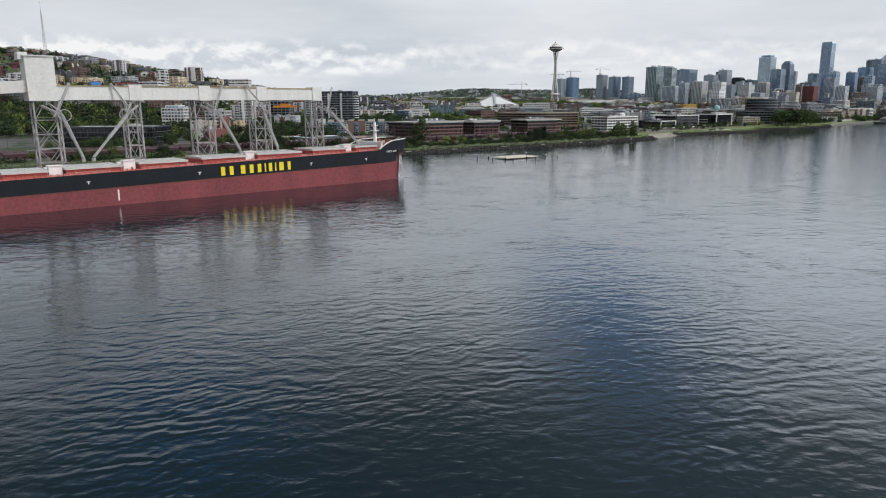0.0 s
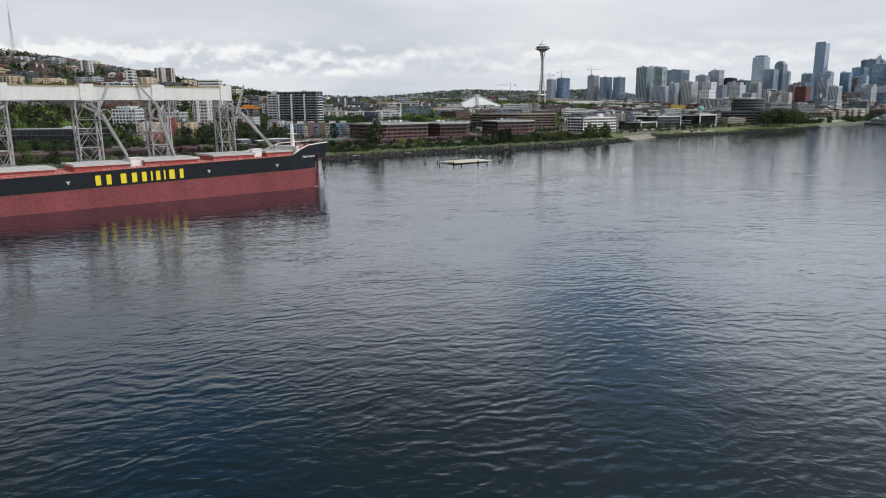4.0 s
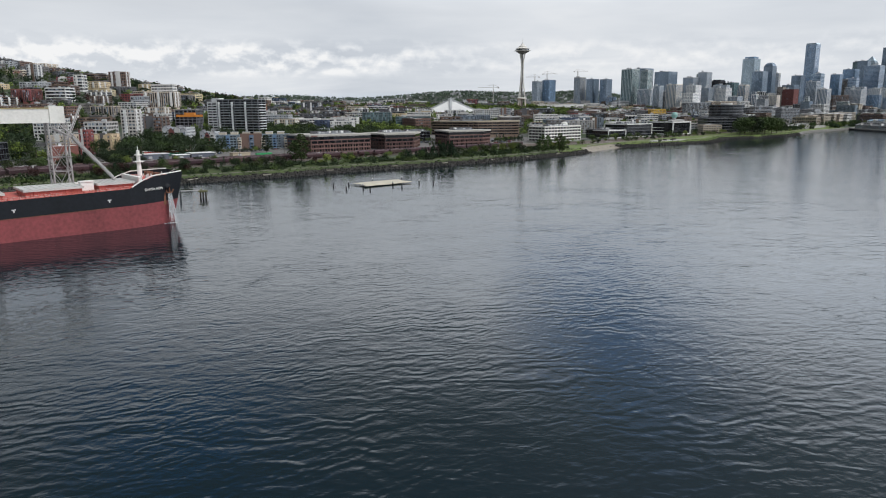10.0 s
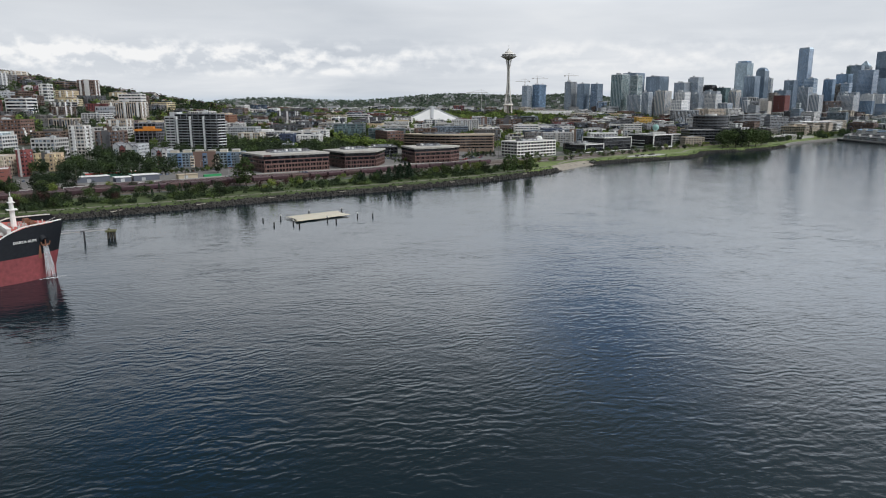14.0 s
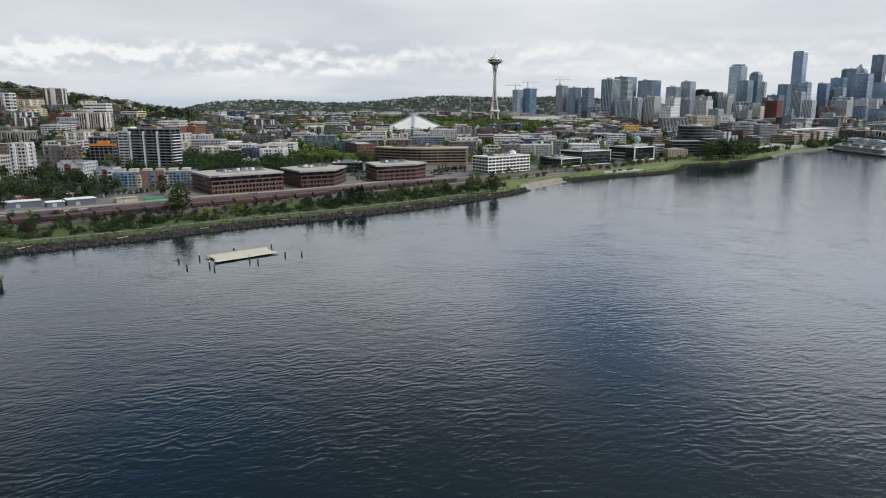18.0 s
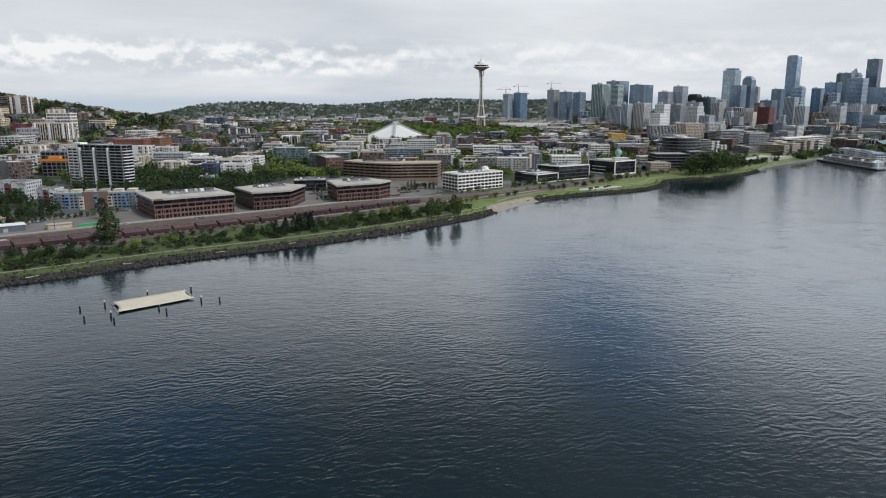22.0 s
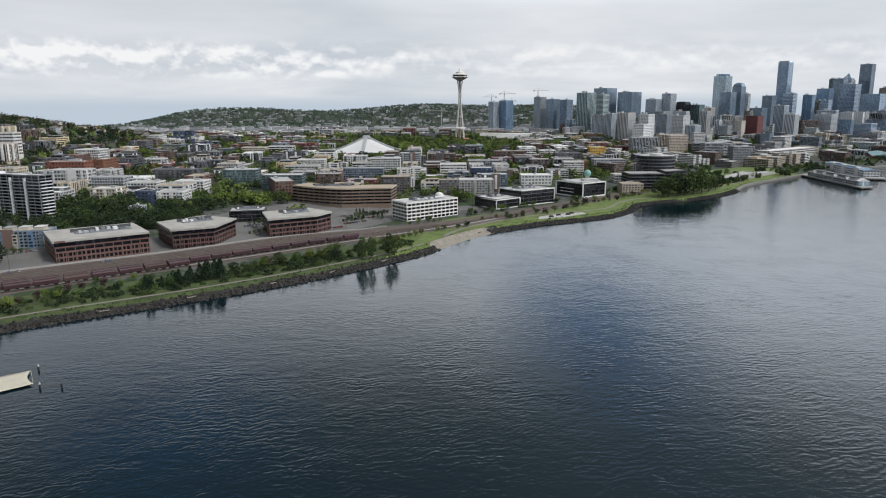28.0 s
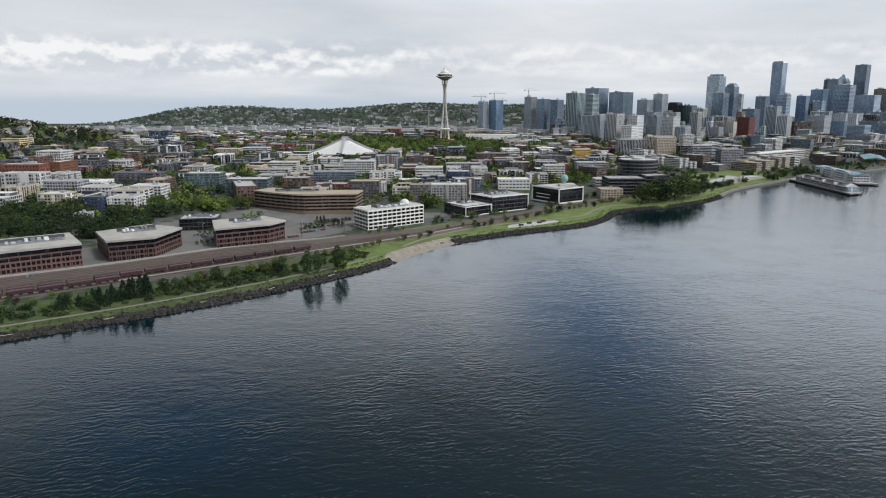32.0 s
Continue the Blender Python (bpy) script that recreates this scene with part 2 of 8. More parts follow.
def water_mat():
    """Bay water: ruffled offshore, calmer towards the shore."""
    m, nt, b, N, L = nodes_of("bay_water")
    b.inputs["Base Color"].default_value = (0.002, 0.010, 0.015, 1)
    b.inputs["Roughness"].default_value, b.inputs["IOR"].default_value = 0.075, 1.34
    tc = N("ShaderNodeTexCoord")
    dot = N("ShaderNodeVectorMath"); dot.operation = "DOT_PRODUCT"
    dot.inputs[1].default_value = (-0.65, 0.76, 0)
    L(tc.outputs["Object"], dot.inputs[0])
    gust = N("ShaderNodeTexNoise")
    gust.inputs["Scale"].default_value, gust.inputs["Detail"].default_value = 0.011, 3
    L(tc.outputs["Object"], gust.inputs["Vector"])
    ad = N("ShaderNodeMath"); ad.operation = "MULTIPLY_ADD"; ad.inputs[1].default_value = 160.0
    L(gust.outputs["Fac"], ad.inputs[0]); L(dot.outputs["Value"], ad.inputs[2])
    # ripples weaken shorewards, so that the far water keeps a bright reflection
    calm = N("ShaderNodeMapRange"); calm.interpolation_type = "SMOOTHSTEP"
    calm.inputs["From Min"].default_value, calm.inputs["From Max"].default_value = 265.0, 520.0
    calm.inputs["To Min"].default_value, calm.inputs["To Max"].default_value = 1.0, 0.4
    L(ad.outputs[0], calm.inputs["Value"])
    calm.inputs["To Max"].default_value = 0.58
    prev = None

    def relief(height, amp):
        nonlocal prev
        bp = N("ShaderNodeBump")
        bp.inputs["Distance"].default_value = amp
        L(calm.outputs["Result"], bp.inputs["Strength"])
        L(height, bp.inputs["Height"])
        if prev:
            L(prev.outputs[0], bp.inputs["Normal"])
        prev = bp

    for scale, detail, amp, sc, rot in ((0.03, 2, 0.16, (1, 1.6, 1), 24), (0.15, 2, 0.135, (1, 1.7, 1), -12), (0.46, 3, 0.058, (1, 1.4, 1), -18)):
        mp = N("ShaderNodeMapping")
        mp.inputs["Scale"].default_value, mp.inputs["Rotation"].default_value = sc, (0, 0, radians(rot))
        L(tc.outputs["Object"], mp.inputs["Vector"])
        n = N("ShaderNodeTexNoise")
        n.inputs["Scale"].default_value, n.inputs["Detail"].default_value = scale, detail
        n.inputs["Distortion"].default_value = 0.7
        L(mp.outputs[0], n.inputs["Vector"])
        relief(n.outputs["Fac"], amp)
    # two crossing trains of short wind waves, coming and going in patches
    for length, rot, amp, patch_, bend in ((3.6, -12, 0.046, 0.03, 11.0), (2.1, -36, 0.023, 0.045, 9.0)):
        mp = N("ShaderNodeMapping")
        mp.inputs["Rotation"].default_value = (0, 0, radians(rot))
        L(tc.outputs["Object"], mp.inputs["Vector"])
        w = N("ShaderNodeTexWave")
        w.wave_type, w.bands_direction, w.wave_profile = "BANDS", "Y", "SIN"
        w.inputs["Scale"].default_value, w.inputs["Distortion"].default_value = 0.314 / length, bend
        w.inputs["Detail"].default_value, w.inputs["Detail Scale"].default_value = 2.0, 1.3
        L(mp.outputs[0], w.inputs["Vector"])
        pn = N("ShaderNodeTexNoise")
        pn.inputs["Scale"].default_value, pn.inputs["Detail"].default_value = patch_, 2
        L(tc.outputs["Object"], pn.inputs["Vector"])
        pr = N("ShaderNodeMapRange"); pr.interpolation_type = "SMOOTHSTEP"
        pr.inputs["From Min"].default_value, pr.inputs["From Max"].default_value = 0.40, 0.64
        pr.inputs["To Min"].default_value = 0.05
        L(pn.outputs["Fac"], pr.inputs["Value"])
        mu = N("ShaderNodeMath"); mu.operation = "MULTIPLY"
        L(w.outputs["Fac"], mu.inputs[0]); L(pr.outputs["Result"], mu.inputs[1])
        relief(mu.outputs[0], amp)
    L(prev.outputs[0], b.inputs["Normal"])
    return m

# ---------- mesh tools ----------
class Mesh:
    """Collects boxes, prisms and sheets, and links them as one mesh object."""

    def __init__(self):
        self.v, self.f, self.m, self.mi = [], [], [], 0

    def add(self, vs, fs, mi=None):
        k = len(self.v)
        self.v += [tuple(p) for p in vs]
        self.f += [tuple(i + k for i in q) for q in fs]
        self.m += [self.mi if mi is None else mi] * len(fs)
        return self

    def box(self, x0, x1, y0, y1, z0, z1, mi=None):
        return self.add([(x0, y0, z0), (x1, y0, z0), (x1, y1, z0), (x0, y1, z0), (x0, y0, z1), (x1, y0, z1), (x1, y1, z1), (x0, y1, z1)],
                        [(0, 3, 2, 1), (4, 5, 6, 7), (0, 1, 5, 4), (1, 2, 6, 5), (2, 3, 7, 6), (3, 0, 4, 7)], mi)

    def prism(self, pts, z0, z1, mi=None, top=1.0):
        """An upright prism on a plan outline (anticlockwise); top shrinks its upper end about its middle."""
        n = len(pts)
        cx, cy = sum(p[0] for p in pts) / n, sum(p[1] for p in pts) / n
        vs = [(x, y, z0) for x, y in pts] + [(cx + (x - cx) * top, cy + (y - cy) * top, z1) for x, y in pts]
        fs = [tuple(reversed(range(n))), tuple(range(n, 2 * n))] + [(i, (i + 1) % n, n + (i + 1) % n, n + i) for i in range(n)]
        return self.add(vs, fs, mi)

    def bar(self, a, b, w, mi=None, w2=None):
        """A square bar from a to b."""
        a, b = Vector(a), Vector(b)
        d = (b - a).normalized()
        s = d.cross(Vector((0, 0, 1)))
        s = s.normalized() if s.length > 1e-4 else Vector((1, 0, 0))
        t = s.cross(d)
        vs = []
        for p, h in ((a, w / 2), (b, (w2 or w) / 2)):
            vs += [p + s * h + t * h, p - s * h + t * h, p - s * h - t * h, p + s * h - t * h]
        return self.add(vs, [(0, 1, 2, 3), (7, 6, 5, 4), (0, 4, 5, 1), (1, 5, 6, 2), (2, 6, 7, 3), (3, 7, 4, 0)], mi)

    def rod(self, a, b, r, n=8, r2=None, mi=None):
        a, b = Vector(a), Vector(b)
        d = (b - a).normalized()
        s = d.cross(Vector((0, 0, 1)))
        s = s.normalized() if s.length > 1e-4 else Vector((1, 0, 0))
        t = s.cross(d)
        r2 = r if r2 is None else r2
        vs = [p + (s * math.cos(6.28319 * i / n) + t * math.sin(6.28319 * i / n)) * q for p, q in ((a, r), (b, r2)) for i in range(n)]
        fs = [tuple(range(n)), tuple(reversed(range(n, 2 * n)))] + [(i, n + i, n + (i + 1) % n, (i + 1) % n) for i in range(n)]
        return self.add(vs, fs, mi)

    def pipe(self, pts, w, mi=None):
        """A square bar that runs through all the points."""
        vs, n = [], len(pts)
        P = [Vector(p) for p in pts]
        for i, p in enumerate(P):
            d = (P[min(n - 1, i + 1)] - P[max(0, i - 1)]).normalized()
            q = d.cross(Vector((0, 0, 1)))
            q = q.normalized() if q.length > 1e-4 else Vector((1, 0, 0))
            t = q.cross(d)
            h = w / 2
            vs += [p + q * h + t * h, p - q * h + t * h, p - q * h - t * h, p + q * h - t * h]
        fs = [(0, 1, 2, 3), tuple(4 * n - 4 + i for i in (3, 2, 1, 0))]
        fs += [(4 * j + i, 4 * j + 4 + i, 4 * j + 4 + (i + 1) % 4, 4 * j + (i + 1) % 4) for j in range(n - 1) for i in range(4)]
        return self.add(vs, fs, mi)

    def turned(self, prof, n=24, cx=0.0, cy=0.0, mi=None):
        """A solid of revolution about the upright axis from (radius, height) pairs."""
        vs = [(cx + r * math.cos(6.28319 * i / n), cy + r * math.sin(6.28319 * i / n), z) for r, z in prof for i in range(n)]
        fs = [(j * n + i, j * n + (i + 1) % n, (j + 1) * n + (i + 1) % n, (j + 1) * n + i) for j in range(len(prof) - 1) for i in range(n)]
        fs += [tuple(reversed(range(n))), tuple(range((len(prof) - 1) * n, len(prof) * n))]
        return self.add(vs, fs, mi)

    def data(self, name, mats):
        me = bpy.data.meshes.new(name)
        me.from_pydata(self.v, [], self.f)
        for m in (mats if isinstance(mats, (list, tuple)) else [mats]):
            me.materials.append(m)
        if any(self.m):
            me.polygons.foreach_set("material_index", self.m)
        me.update()
        return me

    def ob(self, name, mats, parent=None, label="", kind="", smooth=False):
        me = self.data(name, mats)
        if smooth:
            me.polygons.foreach_set("use_smooth", [True] * len(me.polygons))
        o = new(name, me)
        o.parent = parent
        return tagged(o, label, kind=kind)


def thing(name, x, y, z, rz=0.0, label="", category="", group="", kind=""):
    """An Empty at the base of a thing, which carries its parts."""
    o = new(name)
    o.matrix_world = pose(x, y, z, 0, 0, rz)
    return tagged(o, label, category, group, kind)


def share(name, me, parent, x, y, z, rz=0.0, label="", s=(1, 1, 1)):
    """One more object on a shared mesh."""
    o = new(name, me)
    o.parent = parent
    o.location, o.rotation_euler, o.scale = (x, y, z), (0, 0, radians(rz)), s
    return tagged(o, label)

# ---------- land and water ----------
SHORE = np.array([(-4900, -2600), (-1200, -250), (-600, 160), (-350, 345), (-200, 458), (-93, 519), (-28, 562), (23, 606), (63, 632), (117, 671),
                  (173, 721), (222, 774), (242, 803), (256, 830), (282, 866), (304, 890), (345, 922), (403, 952), (434, 974), (458, 1005), (476, 1048),
                  (512, 1076), (548, 1086), (618, 1142), (652, 1180), (692, 1247), (775, 1325), (857, 1397), (895, 1425), (1090, 1560),
                  (1600, 1860), (2500, 2400), (4900, 4100)], float)


def inland(x, y):
    """Metres from the water's edge, positive on land."""
    x, y = np.asarray(x, float), np.asarray(y, float)
    best = np.full(x.shape, 1e9)
    side = np.ones(x.shape)
    for (ax, ay), (bx, by) in zip(SHORE[:-1], SHORE[1:]):
        dx, dy = bx - ax, by - ay
        t = np.clip(((x - ax) * dx + (y - ay) * dy) / (dx * dx + dy * dy), 0, 1)
        d = np.hypot(x - ax - t * dx, y - ay - t * dy)
        s = np.sign(dx * (y - ay) - dy * (x - ax))
        near = d < best - 1e-6
        best = np.where(near, d, best)
        side = np.where(near, s, side)
    return best * side


def smooth(a, b, v):
    t = np.clip((v - a) / (b - a), 0, 1)
    return t * t * (3 - 2 * t)


def terrain(x, y):
    x, y = np.asarray(x, float), np.asarray(y, float)
    s = inland(x, y)
    z = np.where(s < 0, np.maximum(-4, s * 0.5), np.minimum(s * 0.45, 3.6) + smooth(8, 60, s) * 1.6)
    z = z + np.clip((s - 170) * 0.055, 0, 42)
    z = z + 95 * np.clip((-260 - x) / 560.0, 0, 1) * smooth(650, 1350, y) * (1 - smooth(1450, 2100, y))
    low = smooth(2080, 2800, y) * (1 - smooth(900, 1400, x))
    z = z * (1 - low) + 14 * low
    ridge = smooth(3750, 4640, y + 0.12 * x) * (0.82 + 0.1 * np.sin(x / 410.0) + 0.08 * np.sin(x / 173.0 + 1))
    z = z + 126 * ridge * smooth(-1800, -1250, x) * (1 - smooth(900, 1500, x))
    z = z + np.where(s > 90, 0.7 * np.sin(x / 37.0) * np.sin(y / 43.0), 0)
    return z


def bed(x, y):
    return terrain(x, y) - 1.6 * (1 - smooth(8, 16, inland(x, y)))


def _height_grid():
    """Heights on a regular lattice, for quick look-ups while things are set down."""
    xs, ys = np.arange(-1800, 2500.1, 5.0), np.arange(100, 4700.1, 5.0)
    X, Y = np.meshgrid(xs, ys)
    return terrain(X, Y), inland(X, Y)


HGT, INL = _height_grid()


def _pick(table, x, y):
    fx, fy = (min(max(x, -1795), 2490) + 1800) / 5.0, (min(max(y, 105), 4690) - 100) / 5.0
    i, j = int(fx), int(fy)
    u, v = fx - i, fy - j
    return float((table[j, i] * (1 - u) + table[j, i + 1] * u) * (1 - v) + (table[j + 1, i] * (1 - u) + table[j + 1, i + 1] * u) * v)


def tz(x, y):
    return _pick(HGT, x, y)


def inl(x, y):
    return _pick(INL, x, y)


def grid_sheet(name, xs, ys, zfun, material):
    X, Y = np.meshgrid(np.array(xs, float), np.array(ys, float))
    Zs = zfun(X, Y)
    nx, ny = len(xs), len(ys)
    i = np.arange(nx * ny).reshape(ny, nx)
    q = np.stack([i[:-1, :-1], i[:-1, 1:], i[1:, 1:], i[1:, :-1]], -1).reshape(-1, 4)
    me = bpy.data.meshes.new(name)
    me.from_pydata(np.stack([X, Y, Zs], -1).reshape(-1, 3).tolist(), [], q.tolist())
    me.materials.append(material)
    me.polygons.foreach_set("use_smooth", [True] * len(me.polygons))
    return new(name, me)


def ground_mat():
    m, nt, b, N, L = nodes_of("city_ground")
    tc = N("ShaderNodeTexCoord")
    n1, n2, n3 = (N("ShaderNodeTexNoise") for _ in range(3))
    for n, s, d in ((n1, 0.012, 5), (n2, 0.09, 5), (n3, 1.3, 3)):
        n.inputs["Scale"].default_value, n.inputs["Detail"].default_value = s, d
        L(tc.outputs["Object"], n.inputs["Vector"])
    r = N("ShaderNodeValToRGB")
    el = r.color_ramp.elements
    el[0].position, el[0].color = 0.40, (0.05, 0.05, 0.05, 1)
    el[1].position, el[1].color = 0.47, (0.085, 0.085, 0.082, 1)
    e = el.new(0.53); e.color = (0.022, 0.040, 0.013, 1)
    e = el.new(0.66); e.color = (0.034, 0.058, 0.018, 1)
    ad = N("ShaderNodeMath"); ad.operation = "MULTIPLY_ADD"
    ad.inputs[1].default_value = 0.5
    L(n2.outputs["Fac"], ad.inputs[0])
    hf = N("ShaderNodeMath"); hf.operation = "MULTIPLY"; hf.inputs[1].default_value = 0.5
    L(n1.outputs["Fac"], hf.inputs[0]); L(hf.outputs[0], ad.inputs[2])
    L(ad.outputs[0], r.inputs["Fac"])
    mx = N("ShaderNodeMix"); mx.data_type, mx.blend_type = "RGBA", "MULTIPLY"
    mx.inputs["Factor"].default_value = 0.5
    g = N("ShaderNodeMapRange"); g.inputs["To Min"].default_value, g.inputs["To Max"].default_value = 0.5, 1.5
    L(n3.outputs["Fac"], g.inputs["Value"])
    L(r.outputs["Color"], mx.inputs["A"]); L(g.outputs["Result"], mx.inputs["B"])
    L(mx.outputs["Result"], b.inputs["Base Color"])
    b.inputs["Roughness"].default_value = 0.95
    return m


def spread(a, b, near0, near1, fine, coarse):
    out, v = [], a
    while v < b:
        out.append(v)
        v += fine if near0 <= v <= near1 else coarse
    return out + [b]


ground = grid_sheet("ground", spread(-4900, 4900, -420, 980, 9, 90), spread(-2700, 4900, 440, 1480, 9, 80), bed, ground_mat())
tagged(ground, "sloping city ground with asphalt lots and green patches", "ground", kind="structure")
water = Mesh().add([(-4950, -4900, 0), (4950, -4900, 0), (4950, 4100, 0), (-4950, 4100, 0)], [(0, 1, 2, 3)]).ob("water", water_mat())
tagged(water, "dark rippled bay water under an overcast sky", "water", kind="structure")

# ---------- buildings ----------
def wallm(key, col, **kw):
    return mat("wall_" + key, col, rough=0.8, vary=0.12, scale=0.12, fine=2.5, objvary=0.22, streak=True, **kw)


ROOFS = {"light": mat("roof_membrane", (0.40, 0.395, 0.385), 0.85, vary=0.2, scale=0.08, fine=0.9, objvary=0.3),
         "tan": mat("roof_tan_gravel", (0.36, 0.30, 0.225), 0.9, vary=0.14, scale=0.1, fine=1.5),
         "white": mat("roof_white_coating", (0.66, 0.66, 0.65), 0.8, vary=0.12, scale=0.1, fine=1.2, objvary=0.1),
         "office": mat("roof_weathered_gravel", (0.35, 0.335, 0.305), 0.9, vary=0.25, scale=0.09, fine=1.2),
         "dark": mat("roof_dark_felt", (0.13, 0.13, 0.14), 0.9, vary=0.2, scale=0.1, fine=1.2, objvary=0.2)}
UNIT = mat("roof_plant_metal", (0.42, 0.43, 0.44), 0.5, 0.3, vary=0.15, objvary=0.25)
G_DARK = glass_mat("glass_dark", (0.020, 0.024, 0.029), 0.06, 0.6, 0.0, 9.0)
G_MID = glass_mat("glass_room", (0.036, 0.042, 0.050), 0.08, 0.7, 0.0, 6.0)
# blue and slate tower glass is paled to carry the downtown haze
G_BLUE = glass_mat("glass_blue", (0.17, 0.25, 0.35), 0.06, 0.3, 0.4)
G_TEAL = glass_mat("glass_teal", (0.09, 0.14, 0.15), 0.06, 0.35, 0.3)
G_PALE = glass_mat("glass_pale", (0.34, 0.42, 0.47), 0.1, 0.2, 0.4)
G_BLACK = glass_mat("glass_black", (0.010, 0.011, 0.014), 0.05, 0.4)
G_SLATE = glass_mat("glass_slate", (0.185, 0.24, 0.30), 0.07, 0.18, 0.35)

